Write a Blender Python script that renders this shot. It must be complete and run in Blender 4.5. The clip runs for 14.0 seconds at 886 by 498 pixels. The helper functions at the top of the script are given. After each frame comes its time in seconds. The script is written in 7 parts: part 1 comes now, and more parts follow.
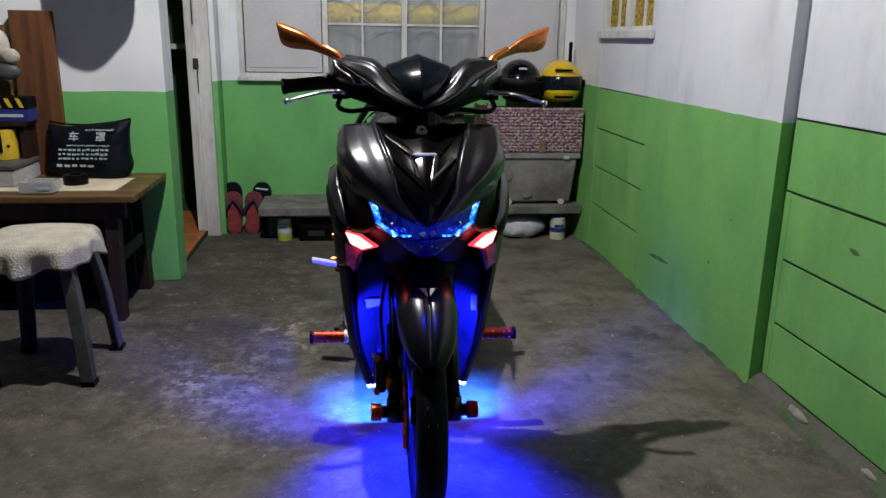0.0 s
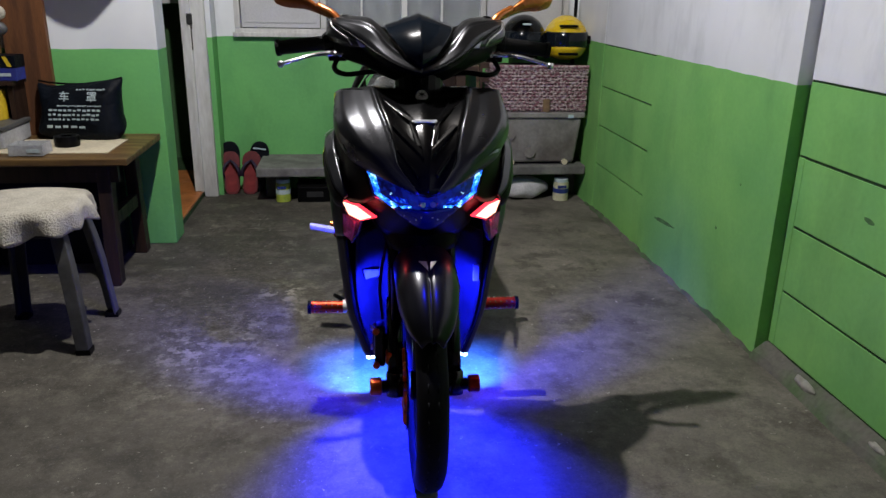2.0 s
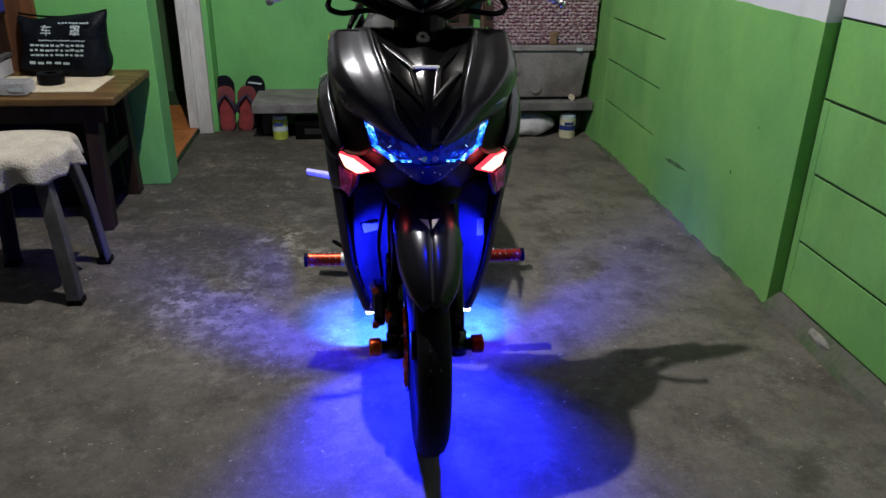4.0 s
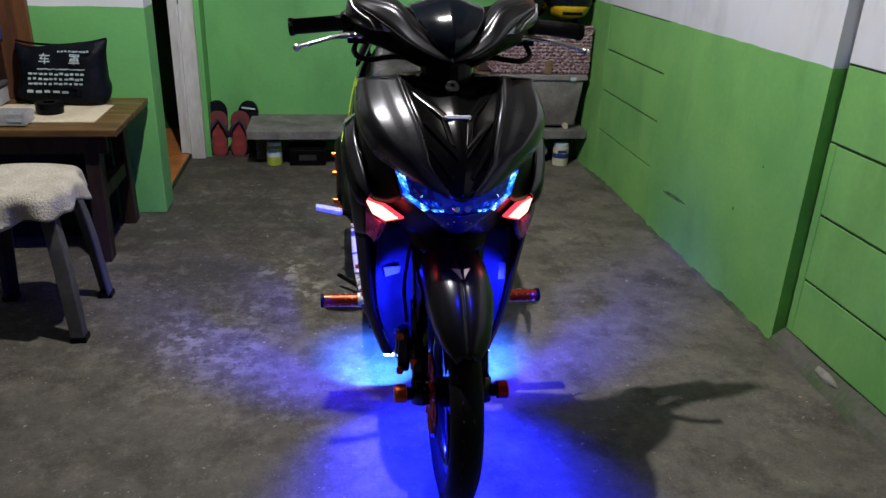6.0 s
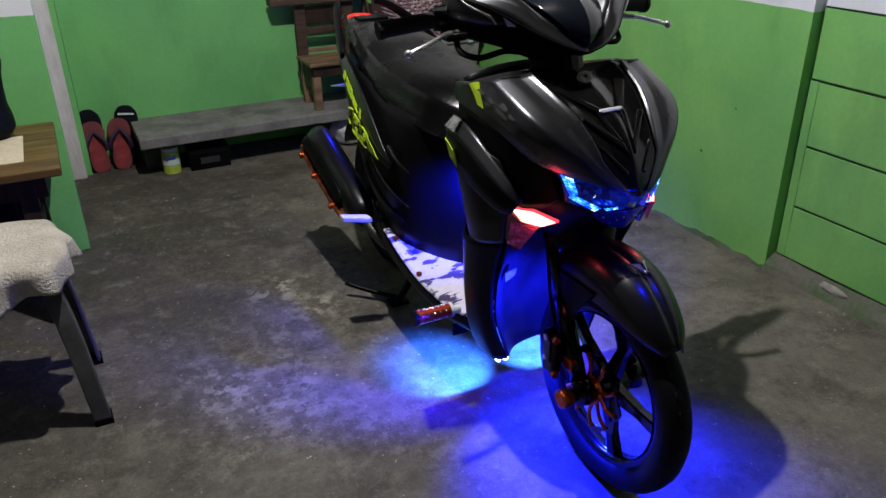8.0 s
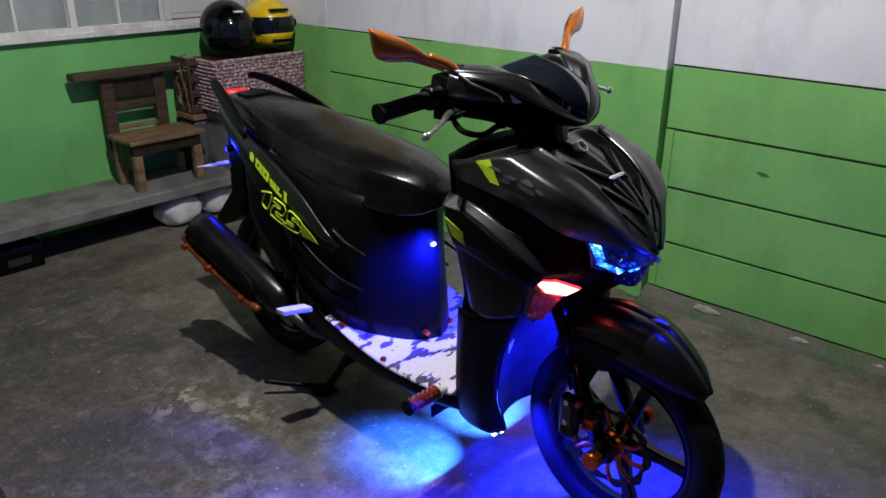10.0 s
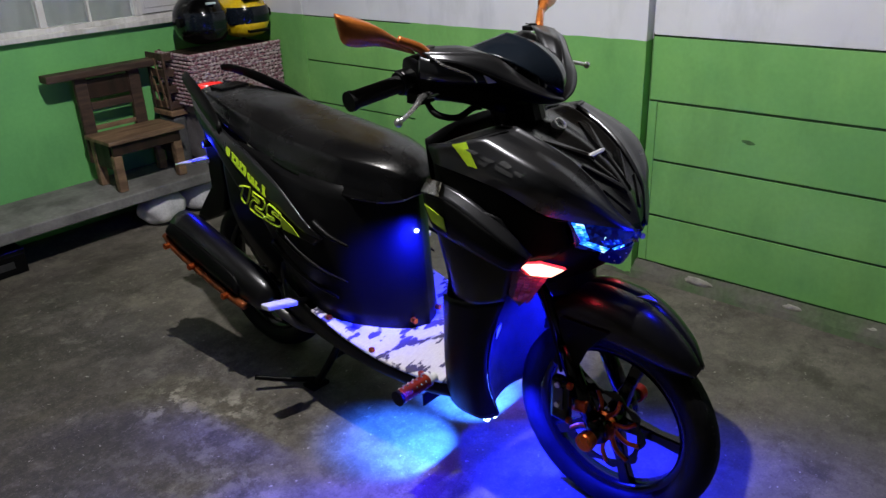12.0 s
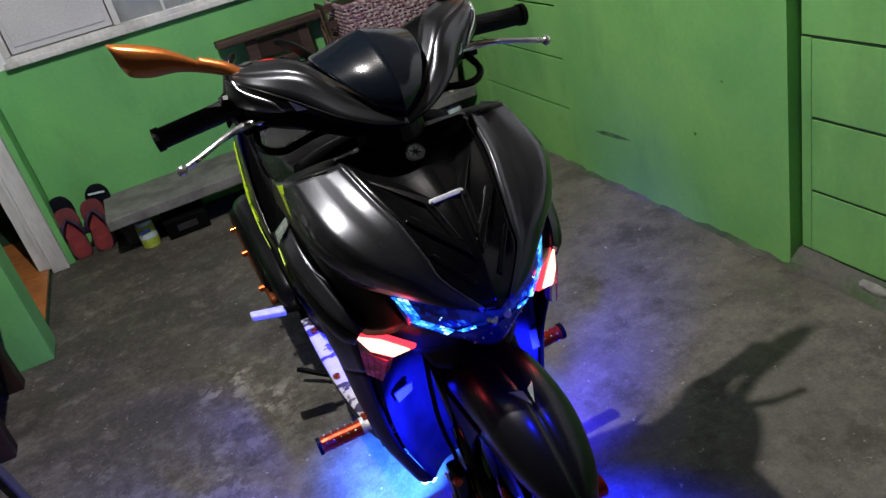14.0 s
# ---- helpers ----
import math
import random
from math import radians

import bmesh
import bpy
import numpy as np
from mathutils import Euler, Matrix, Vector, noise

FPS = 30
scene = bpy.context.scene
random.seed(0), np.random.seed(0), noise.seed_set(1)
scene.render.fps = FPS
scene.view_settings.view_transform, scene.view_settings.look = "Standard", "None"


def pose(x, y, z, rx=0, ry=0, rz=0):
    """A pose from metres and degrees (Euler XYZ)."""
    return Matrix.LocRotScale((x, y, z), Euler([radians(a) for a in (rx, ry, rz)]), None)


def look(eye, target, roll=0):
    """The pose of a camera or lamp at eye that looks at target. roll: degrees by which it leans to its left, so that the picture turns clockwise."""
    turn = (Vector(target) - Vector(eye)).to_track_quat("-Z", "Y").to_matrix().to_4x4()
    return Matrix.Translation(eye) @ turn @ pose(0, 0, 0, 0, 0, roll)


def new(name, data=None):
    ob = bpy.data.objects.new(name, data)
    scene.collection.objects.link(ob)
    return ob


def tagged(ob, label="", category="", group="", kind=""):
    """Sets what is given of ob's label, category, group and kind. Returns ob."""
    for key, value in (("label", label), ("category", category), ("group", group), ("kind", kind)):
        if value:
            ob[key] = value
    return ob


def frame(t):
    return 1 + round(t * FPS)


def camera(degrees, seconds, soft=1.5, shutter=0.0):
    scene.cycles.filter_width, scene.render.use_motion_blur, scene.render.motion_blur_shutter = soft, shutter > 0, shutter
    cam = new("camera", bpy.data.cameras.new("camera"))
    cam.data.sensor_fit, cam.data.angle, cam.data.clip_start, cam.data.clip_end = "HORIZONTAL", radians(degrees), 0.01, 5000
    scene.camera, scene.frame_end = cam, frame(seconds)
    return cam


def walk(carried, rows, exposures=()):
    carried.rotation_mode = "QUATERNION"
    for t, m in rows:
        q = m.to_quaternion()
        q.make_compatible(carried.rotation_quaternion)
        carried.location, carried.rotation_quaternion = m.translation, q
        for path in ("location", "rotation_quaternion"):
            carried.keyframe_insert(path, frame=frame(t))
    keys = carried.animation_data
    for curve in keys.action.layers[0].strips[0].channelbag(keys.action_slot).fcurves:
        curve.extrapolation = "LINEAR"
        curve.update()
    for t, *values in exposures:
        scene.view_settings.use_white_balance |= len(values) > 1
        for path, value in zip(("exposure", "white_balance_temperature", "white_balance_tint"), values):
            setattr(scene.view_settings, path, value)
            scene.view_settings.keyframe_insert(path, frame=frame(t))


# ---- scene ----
cam = camera(60.4, 14.0, soft=1.5)
METRES, EYE, TILT, LEAN, TURN = 2.956, 1.10, 0.0, 0.0, -6.7
ROWS = [
    (0.0, 0.0, 0.0, 0.0, 0.25, -15.36, -0.9),
    (0.5, 0.0003, 0.0024, 0.001, 0.28, -15.79, -0.89),
    (1.0, -0.0, 0.0089, 0.0023, 0.29, -16.67, -0.9),
    (1.5, -0.0001, 0.0189, 0.0047, 0.33, -18.02, -0.91),
    (2.0, -0.0001, 0.0239, 0.0059, 0.35, -18.75, -0.92),
    (2.5, -0.0002, 0.0336, 0.0078, 0.39, -20.11, -0.92),
    (5.0, -0.0015, 0.0761, 0.0147, 0.57, -26.09, -0.97),
    (5.5, -0.002, 0.0799, 0.015, 0.3, -26.63, -1.1),
    (6.0, -0.0411, 0.0721, 0.0345, -1.29, -23.04, -1.94),
    (6.5, -0.1209, 0.0647, 0.0458, -6.09, -23.87, -0.75),
    (7.0, -0.1766, 0.1047, 0.0455, -5.55, -25.83, 0.41),
    (7.5, -0.2243, 0.153, 0.0507, -9.28, -26.37, 1.74),
    (8.0, -0.2856, 0.1612, 0.055, -20.15, -26.23, 0.74),
    (10.5, -0.4446, 0.2977, 0.0694, -43.32, -23.17, 0.67),
    (11.0, -0.4451, 0.2984, 0.0666, -44.72, -24.58, 2.31),
    (11.5, -0.4479, 0.2986, 0.0664, -44.65, -24.4, 2.17),
    (12.0, -0.4231, 0.2846, 0.0669, -42.6, -23.89, 2.18),
    (12.5, -0.3523, 0.2564, 0.0684, -46.46, -24.73, 3.39),
    (13.0, -0.2829, 0.2542, 0.064, -36.07, -26.83, 5.88),
    (13.5, -0.1981, 0.2706, 0.0653, -29.24, -26.87, 7.14),
    (14.0, -0.0881, 0.2507, 0.0663, -18.06, -28.62, 13.15),
]
walk(cam, [(t, pose(0, 0, EYE, TILT, LEAN, TURN) @ pose(METRES * x, METRES * y, METRES * z, 90 + pitch, roll, yaw)) for t, x, y, z, yaw, pitch, roll in ROWS])

# ---- light ----
world = bpy.data.worlds.new("night")
scene.world = world
world.use_nodes = True
world.node_tree.nodes["Background"].inputs[0].default_value = (0.5, 0.6, 1.0, 1)
world.node_tree.nodes["Background"].inputs[1].default_value = 0.004
scene.view_settings.exposure = 0.0


def lamp(name, where, watts, colour, radius, kind="POINT"):
    data = bpy.data.lights.new(name, kind)
    data.energy, data.color, data.shadow_soft_size = watts, colour, radius
    ob = new(name, data)
    ob.matrix_world = Matrix.Translation(where)
    return ob


BULB = (-0.27, 2.18, 2.60)
lamp("bulb_light", BULB, 196, (1.0, 0.98, 0.975), 0.020)


# ---- materials ----
def material(name, colour, rough=0.6, metal=0.0, other=None, scale=6.0, fine=90.0, bump=0.15, depth=0.002, coat=0.0, spread=(0.4, 0.62), rough2=None, stretch=(1, 1, 1), alpha=None, spec=0.5):
    """A surface with large stains toward the other colour, fine grain and relief."""
    m = bpy.data.materials.new(name)
    m.use_nodes = True
    nodes, links = m.node_tree.nodes, m.node_tree.links
    b = nodes["Principled BSDF"]
    co = nodes.new("ShaderNodeTexCoord")
    mp = nodes.new("ShaderNodeMapping")
    mp.inputs["Scale"].default_value = stretch
    links.new(co.outputs["Object"], mp.inputs["Vector"])
    n1 = nodes.new("ShaderNodeTexNoise")
    n1.inputs["Scale"].default_value, n1.inputs["Detail"].default_value = scale, 6
    n2 = nodes.new("ShaderNodeTexNoise")
    n2.inputs["Scale"].default_value, n2.inputs["Detail"].default_value = fine, 4
    links.new(mp.outputs[0], n1.inputs["Vector"])
    links.new(mp.outputs[0], n2.inputs["Vector"])
    ramp = nodes.new("ShaderNodeValToRGB")
    ramp.color_ramp.elements[0].position, ramp.color_ramp.elements[1].position = spread
    other = other or tuple(c * 0.75 for c in colour)
    ramp.color_ramp.elements[0].color, ramp.color_ramp.elements[1].color = (*colour, 1), (*other, 1)
    links.new(n1.outputs[0], ramp.inputs[0])
    mix = nodes.new("ShaderNodeMix")
    mix.data_type, mix.blend_type = "RGBA", "OVERLAY"
    mix.inputs["Factor"].default_value = 0.35
    links.new(ramp.outputs[0], mix.inputs["A"])
    links.new(n2.outputs[0], mix.inputs["B"])
    links.new(mix.outputs["Result"], b.inputs["Base Color"])
    mr = nodes.new("ShaderNodeMapRange")
    mr.inputs["To Min"].default_value = rough
    mr.inputs["To Max"].default_value = rough + 0.12 if rough2 is None else rough2
    mr.inputs["From Min"].default_value, mr.inputs["From Max"].default_value = 0.35, 0.65
    links.new(n1.outputs[0], mr.inputs["Value"])
    links.new(mr.outputs[0], b.inputs["Roughness"])
    b.inputs["Metallic"].default_value = metal
    b.inputs["Specular IOR Level"].default_value = spec
    b.inputs["Coat Weight"].default_value = coat
    b.inputs["Coat Roughness"].default_value = 0.12
    if bump:
        bp = nodes.new("ShaderNodeBump")
        bp.inputs["Strength"].default_value, bp.inputs["Distance"].default_value = bump, depth
        links.new(n2.outputs[0], bp.inputs["Height"])
        links.new(bp.outputs[0], b.inputs["Normal"])
    if alpha is not None:
        b.inputs["Transmission Weight"].default_value = alpha
        b.inputs["IOR"].default_value = 1.45
    return m


def glowing(name, colour, strength, base=(0.1, 0.1, 0.1)):
    m = bpy.data.materials.new(name)
    m.use_nodes = True
    b = m.node_tree.nodes["Principled BSDF"]
    b.inputs["Base Color"].default_value = (*base, 1)
    b.inputs["Roughness"].default_value = 0.25
    b.inputs["Emission Color"].default_value = (*colour, 1)
    b.inputs["Emission Strength"].default_value = strength
    return m


def two_tone(name, low, high, at, low_other, high_other):
    """Wall paint: one colour below the height at, another above it, with a hand-cut edge."""
    m = material(name, low, 0.5, other=low_other, scale=2.6, fine=60, bump=0.10, depth=0.002)
    m.node_tree.nodes["Mix"].inputs["Factor"].default_value = 0.10
    nodes, links = m.node_tree.nodes, m.node_tree.links
    b = nodes["Principled BSDF"]
    lower = b.inputs["Base Color"].links[0].from_socket
    geo = nodes.new("ShaderNodeNewGeometry")
    sep = nodes.new("ShaderNodeSeparateXYZ")
    links.new(geo.outputs["Position"], sep.inputs[0])
    n = nodes.new("ShaderNodeTexNoise")
    n.inputs["Scale"].default_value, n.inputs["Detail"].default_value = 7, 3
    links.new(geo.outputs["Position"], n.inputs["Vector"])
    ma = nodes.new("ShaderNodeMath")
    ma.operation = "MULTIPLY_ADD"
    ma.inputs[1].default_value = 0.014
    links.new(n.outputs[0], ma.inputs[0])
    links.new(sep.outputs["Z"], ma.inputs[2])
    gt = nodes.new("ShaderNodeMath")
    gt.operation = "GREATER_THAN"
    gt.inputs[1].default_value = at + 0.007
    links.new(ma.outputs[0], gt.inputs[0])
    up = nodes.new("ShaderNodeTexNoise")
    up.inputs["Scale"].default_value, up.inputs["Detail"].default_value = 2.2, 7
    links.new(geo.outputs["Position"], up.inputs["Vector"])
    ramp = nodes.new("ShaderNodeValToRGB")
    ramp.color_ramp.elements[0].position, ramp.color_ramp.elements[1].position = 0.42, 0.72
    ramp.color_ramp.elements[0].color, ramp.color_ramp.elements[1].color = (*high, 1), (*high_other, 1)
    links.new(up.outputs[0], ramp.inputs[0])
    mix = nodes.new("ShaderNodeMix")
    mix.data_type = "RGBA"
    links.new(gt.outputs[0], mix.inputs["Factor"])
    links.new(lower, mix.inputs["A"])
    links.new(ramp.outputs[0], mix.inputs["B"])
    # smudges and runs of grime
    mp = nodes.new("ShaderNodeMapping")
    mp.inputs["Scale"].default_value = (1.6, 1.6, 0.6)
    links.new(geo.outputs["Position"], mp.inputs[0])
    gn = nodes.new("ShaderNodeTexNoise")
    gn.inputs["Scale"].default_value, gn.inputs["Detail"].default_value, gn.inputs["Roughness"].default_value = 2.4, 9, 0.65
    links.new(mp.outputs[0], gn.inputs["Vector"])
    gr = nodes.new("ShaderNodeMapRange")
    gr.inputs["From Min"].default_value, gr.inputs["From Max"].default_value, gr.inputs["To Max"].default_value = 0.52, 0.74, 0.45
    links.new(gn.outputs[0], gr.inputs["Value"])
    dirt = nodes.new("ShaderNodeMix")
    dirt.data_type, dirt.blend_type = "RGBA", "MULTIPLY"
    links.new(gr.outputs[0], dirt.inputs["Factor"])
    links.new(mix.outputs["Result"], dirt.inputs["A"])
    dirt.inputs["B"].default_value = (0.42, 0.45, 0.42, 1)
    links.new(dirt.outputs["Result"], b.inputs["Base Color"])
    return m


def concrete_floor():
    m = material("worn_concrete", (0.074, 0.065, 0.049), 0.60, other=(0.118, 0.103, 0.079), scale=2.6, fine=38, bump=0.35, depth=0.004, rough2=0.85)
    nodes, links = m.node_tree.nodes, m.node_tree.links
    b = nodes["Principled BSDF"]
    below = b.inputs["Base Color"].links[0].from_socket
    co = nodes.new("ShaderNodeTexCoord")

    def patches(scale, detail, lo, hi, seed):
        mp = nodes.new("ShaderNodeMapping")
        mp.inputs["Location"].default_value = (seed, seed * 0.7, 0)
        links.new(co.outputs["Object"], mp.inputs[0])
        n = nodes.new("ShaderNodeTexNoise")
        n.inputs["Scale"].default_value, n.inputs["Detail"].default_value, n.inputs["Roughness"].default_value = scale, detail, 0.72
        links.new(mp.outputs[0], n.inputs["Vector"])
        r = nodes.new("ShaderNodeMapRange")
        r.inputs["From Min"].default_value, r.inputs["From Max"].default_value = lo, hi
        links.new(n.outputs[0], r.inputs["Value"])
        return r.outputs[0]

    def over(base, factor, colour, amount):
        k = nodes.new("ShaderNodeMath")
        k.operation = "MULTIPLY"
        k.inputs[1].default_value = amount
        links.new(factor, k.inputs[0])
        mix = nodes.new("ShaderNodeMix")
        mix.data_type = "RGBA"
        links.new(k.outputs[0], mix.inputs["Factor"])
        links.new(base, mix.inputs["A"])
        mix.inputs["B"].default_value = (*colour, 1)
        return mix.outputs["Result"]

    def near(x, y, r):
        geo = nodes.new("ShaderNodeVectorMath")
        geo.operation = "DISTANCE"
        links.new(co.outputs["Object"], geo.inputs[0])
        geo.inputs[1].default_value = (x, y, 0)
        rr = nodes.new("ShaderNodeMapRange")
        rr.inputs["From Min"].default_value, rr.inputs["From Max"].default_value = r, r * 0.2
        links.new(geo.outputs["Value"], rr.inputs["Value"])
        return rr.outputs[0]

    def times(a, c):
        k = nodes.new("ShaderNodeMath")
        k.operation = "MULTIPLY"
        links.new(a, k.inputs[0])
        links.new(c, k.inputs[1])
        return k.outputs[0]

    # swept, paler side by the wall and damp brown side by the door, with a ragged border
    sep = nodes.new("ShaderNodeSeparateXYZ")
    links.new(co.outputs["Object"], sep.inputs[0])
    drift = nodes.new("ShaderNodeMath")
    drift.operation = "MULTIPLY_ADD"
    drift.inputs[1].default_value = 0.9
    links.new(patches(1.6, 7, 0.3, 0.7, 5.5), drift.inputs[0])
    links.new(sep.outputs["X"], drift.inputs[2])
    swept = nodes.new("ShaderNodeMapRange")
    swept.interpolation_type = "SMOOTHSTEP"
    swept.inputs["From Min"].default_value, swept.inputs["From Max"].default_value = 0.0, 1.05
    links.new(drift.outputs[0], swept.inputs["Value"])
    col = over(below, patches(1.1, 5, 0.40, 0.70, 3.1), (0.034, 0.031, 0.022), 0.75)
    col = over(col, patches(4.2, 10, 0.42, 0.68, 6.2), (0.030, 0.027, 0.018), 0.62)
    col = over(col, patches(7, 9, 0.52, 0.66, 9.3), (0.110, 0.100, 0.080), 0.55)
    col = over(col, patches(38, 8, 0.46, 0.60, 6.6), (0.022, 0.021, 0.017), 0.6)
    pale = over(below, patches(2.2, 8, 0.28, 0.62, 8.8), (0.235, 0.208, 0.178), 0.92)
    pale = over(pale, patches(70, 10, 0.40, 0.64, 4.4), (0.112, 0.102, 0.090), 0.6)
    pale = over(pale, patches(2.6, 10, 0.42, 0.72, 2.9), (0.105, 0.095, 0.083), 0.7)
    join = nodes.new("ShaderNodeMix")
    join.data_type = "RGBA"
    links.new(swept.outputs[0], join.inputs["Factor"])
    links.new(col, join.inputs["A"])
    links.new(pale, join.inputs["B"])
    col = join.outputs["Result"]
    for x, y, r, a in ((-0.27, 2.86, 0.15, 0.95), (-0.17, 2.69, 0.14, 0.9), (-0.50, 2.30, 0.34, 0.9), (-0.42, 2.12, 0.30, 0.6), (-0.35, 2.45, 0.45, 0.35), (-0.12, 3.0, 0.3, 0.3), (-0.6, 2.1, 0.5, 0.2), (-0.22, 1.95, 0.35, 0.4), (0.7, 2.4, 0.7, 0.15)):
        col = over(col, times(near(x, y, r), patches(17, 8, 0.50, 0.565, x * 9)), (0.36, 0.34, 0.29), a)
    for x, y, r, a in ((-0.47, 2.05, 0.75, 0.75), (-0.75, 1.7, 0.8, 0.6), (-0.2, 1.5, 0.8, 0.5)):
        col = over(col, times(near(x, y, r), patches(8, 9, 0.40, 0.62, y * 3)), (0.135, 0.122, 0.098), a)
    col = over(col, patches(3.4, 10, 0.52, 0.64, 12.4), (0.195, 0.176, 0.136), 0.55)
    col = over(col, patches(13, 10, 0.54, 0.63, 15.1), (0.230, 0.210, 0.168), 0.48)
    col = over(col, patches(5.5, 11, 0.50, 0.62, 18.6), (0.030, 0.026, 0.018), 0.66)
    col = over(col, patches(11, 12, 0.46, 0.72, 7.1), (0.034, 0.031, 0.025), 0.5)
    col = over(col, patches(160, 6, 0.52, 0.66, 2.1), (0.026, 0.024, 0.020), 0.45)
    col = over(col, patches(120, 6, 0.54, 0.68, 8.3), (0.27, 0.25, 0.215), 0.35)
    col = over(col, patches(40, 3, 0.66, 0.71, 1.7), (0.42, 0.40, 0.35), 0.85)
    col = over(col, patches(24, 7, 0.60, 0.70, 12.4), (0.25, 0.235, 0.205), 0.55)
    col = over(col, patches(5.5, 12, 0.44, 0.62, 14.9), (0.040, 0.037, 0.030), 0.26)
    # last two circles put the dimmer light near the south end into the colour
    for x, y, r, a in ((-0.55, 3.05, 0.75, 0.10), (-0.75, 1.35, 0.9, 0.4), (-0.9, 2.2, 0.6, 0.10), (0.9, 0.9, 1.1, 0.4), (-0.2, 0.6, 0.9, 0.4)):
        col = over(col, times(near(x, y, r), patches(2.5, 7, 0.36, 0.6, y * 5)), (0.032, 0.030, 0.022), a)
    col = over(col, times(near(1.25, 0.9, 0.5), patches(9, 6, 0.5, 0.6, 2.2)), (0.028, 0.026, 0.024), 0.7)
    links.new(col, b.inputs["Base Color"])
    return m


GREEN, GREEN2, WHITE, WHITE2 = (0.212, 0.50, 0.130), (0.160, 0.42, 0.110), (0.71, 0.73, 0.74), (0.60, 0.615, 0.63)
wall_paint = two_tone("green_and_white_paint", (0.16, 0.47, 0.14), WHITE, 0.862, (0.13, 0.40, 0.125), WHITE2)
east_paint = two_tone("green_and_white_paint_east", GREEN, WHITE, 0.875, GREEN2, WHITE2)
green_paint = two_tone("green_wall_paint", GREEN, WHITE, 9.0, GREEN2, WHITE2)
white_paint = two_tone("white_wall_paint", GREEN, WHITE, -1.0, GREEN2, WHITE2)
groove_dark = material("dark_joint", (0.018, 0.055, 0.014), 0.9)
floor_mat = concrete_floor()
bench_mat = material("bench_concrete", (0.19, 0.185, 0.175), 0.7, other=(0.11, 0.105, 0.10), scale=7, fine=60, bump=0.3, depth=0.003)
ceiling_mat = material("unseen_dark_boards", (0.045, 0.036, 0.028), 0.85)
wall_unseen = material("dark_wall_unseen", (0.03, 0.032, 0.035), 0.6)
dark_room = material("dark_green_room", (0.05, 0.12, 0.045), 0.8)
white_wood = material("white_painted_wood", (0.62, 0.62, 0.60), 0.45, other=(0.45, 0.44, 0.42), scale=8, fine=70, stretch=(1, 1, 0.2))
frosted = material("pale_window_board", (0.52, 0.52, 0.53), 0.5, other=(0.47, 0.47, 0.48), scale=3, fine=160, bump=0.05)
window_glass = material("window_glass", (0.8, 0.85, 0.85), 0.05, other=(0.8, 0.85, 0.85), bump=0.0, rough2=0.1, alpha=0.9)
curtain_grey = material("grey_curtain", (0.25, 0.24, 0.24), 0.9, other=(0.18, 0.17, 0.17), scale=5, fine=80, bump=0.4)
plaster = material("bare_plaster", (0.34, 0.33, 0.29), 0.9, other=(0.24, 0.23, 0.2), scale=30, bump=0.5)
hem_grey = material("dark_hem", (0.055, 0.05, 0.05), 0.9)
curtain_yellow = material("yellow_lace", (0.46, 0.33, 0.03), 0.9, other=(0.10, 0.065, 0.02), scale=55, fine=150, bump=0.4)
orange_tile = material("orange_tile", (0.42, 0.15, 0.04), 0.35, other=(0.30, 0.11, 0.035), scale=9, fine=80)
dark_wood = material("dark_stained_wood", (0.030, 0.015, 0.009), 0.5, other=(0.014, 0.008, 0.005), scale=5, fine=50, stretch=(6, 6, 0.7), bump=0.3, spec=0.3)
rack_wood = material("brown_board", (0.14, 0.058, 0.024), 0.5, other=(0.075, 0.032, 0.015), scale=5, fine=50, stretch=(6, 6, 0.7), bump=0.3, spec=0.3)
warm_wood = material("varnished_table_wood", (0.15, 0.085, 0.026), 0.4, other=(0.065, 0.034, 0.012), scale=5, fine=60, stretch=(0.8, 6, 6), bump=0.25)
chair_wood = material("chair_seat_wood", (0.22, 0.135, 0.075), 0.55, other=(0.12, 0.07, 0.04), scale=6, fine=60, stretch=(1, 6, 6), bump=0.3)
old_wood = material("old_brown_wood", (0.062, 0.033, 0.020), 0.6, other=(0.030, 0.016, 0.010), scale=7, fine=60, stretch=(1, 6, 6), bump=0.4)
paper_mat = material("cream_paper", (0.62, 0.55, 0.40), 0.7, other=(0.5, 0.44, 0.32))
towel_mat = material("cream_towel", (0.52, 0.49, 0.41), 0.95, other=(0.42, 0.39, 0.32), scale=14, fine=160, bump=1.0, depth=0.006)
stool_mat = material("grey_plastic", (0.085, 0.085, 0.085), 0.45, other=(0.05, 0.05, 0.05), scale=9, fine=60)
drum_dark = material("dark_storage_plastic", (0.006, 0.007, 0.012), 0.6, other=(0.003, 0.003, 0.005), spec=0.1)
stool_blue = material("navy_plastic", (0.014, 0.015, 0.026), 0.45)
cloth_black = material("black_nylon", (0.0025, 0.0035, 0.006), 0.45, other=(0.004, 0.006, 0.010), scale=12, fine=40, bump=0.9, depth=0.005, spec=0.10)
print_white = material("pale_print", (0.5, 0.6, 0.62), 0.7)
# scooter finishes
matte_grey = material("satin_charcoal_paint", (0.074, 0.075, 0.081), 0.27, 0.9, other=(0.060, 0.061, 0.066), scale=5, fine=900, bump=0.05, depth=0.0005, coat=0.10, rough2=0.33, spec=0.3)
fender_paint = material("dark_satin_paint", (0.040, 0.040, 0.042), 0.28, 0.9, other=(0.030, 0.030, 0.032), scale=5, fine=900, bump=0.03, depth=0.0005, coat=0.1, rough2=0.34, spec=0.3)
gloss_black = material("gloss_black_plastic", (0.0018, 0.0018, 0.002), 0.10, other=(0.003, 0.003, 0.0033), scale=4, fine=300, bump=0.02, depth=0.0004, rough2=0.2, spec=0.3)
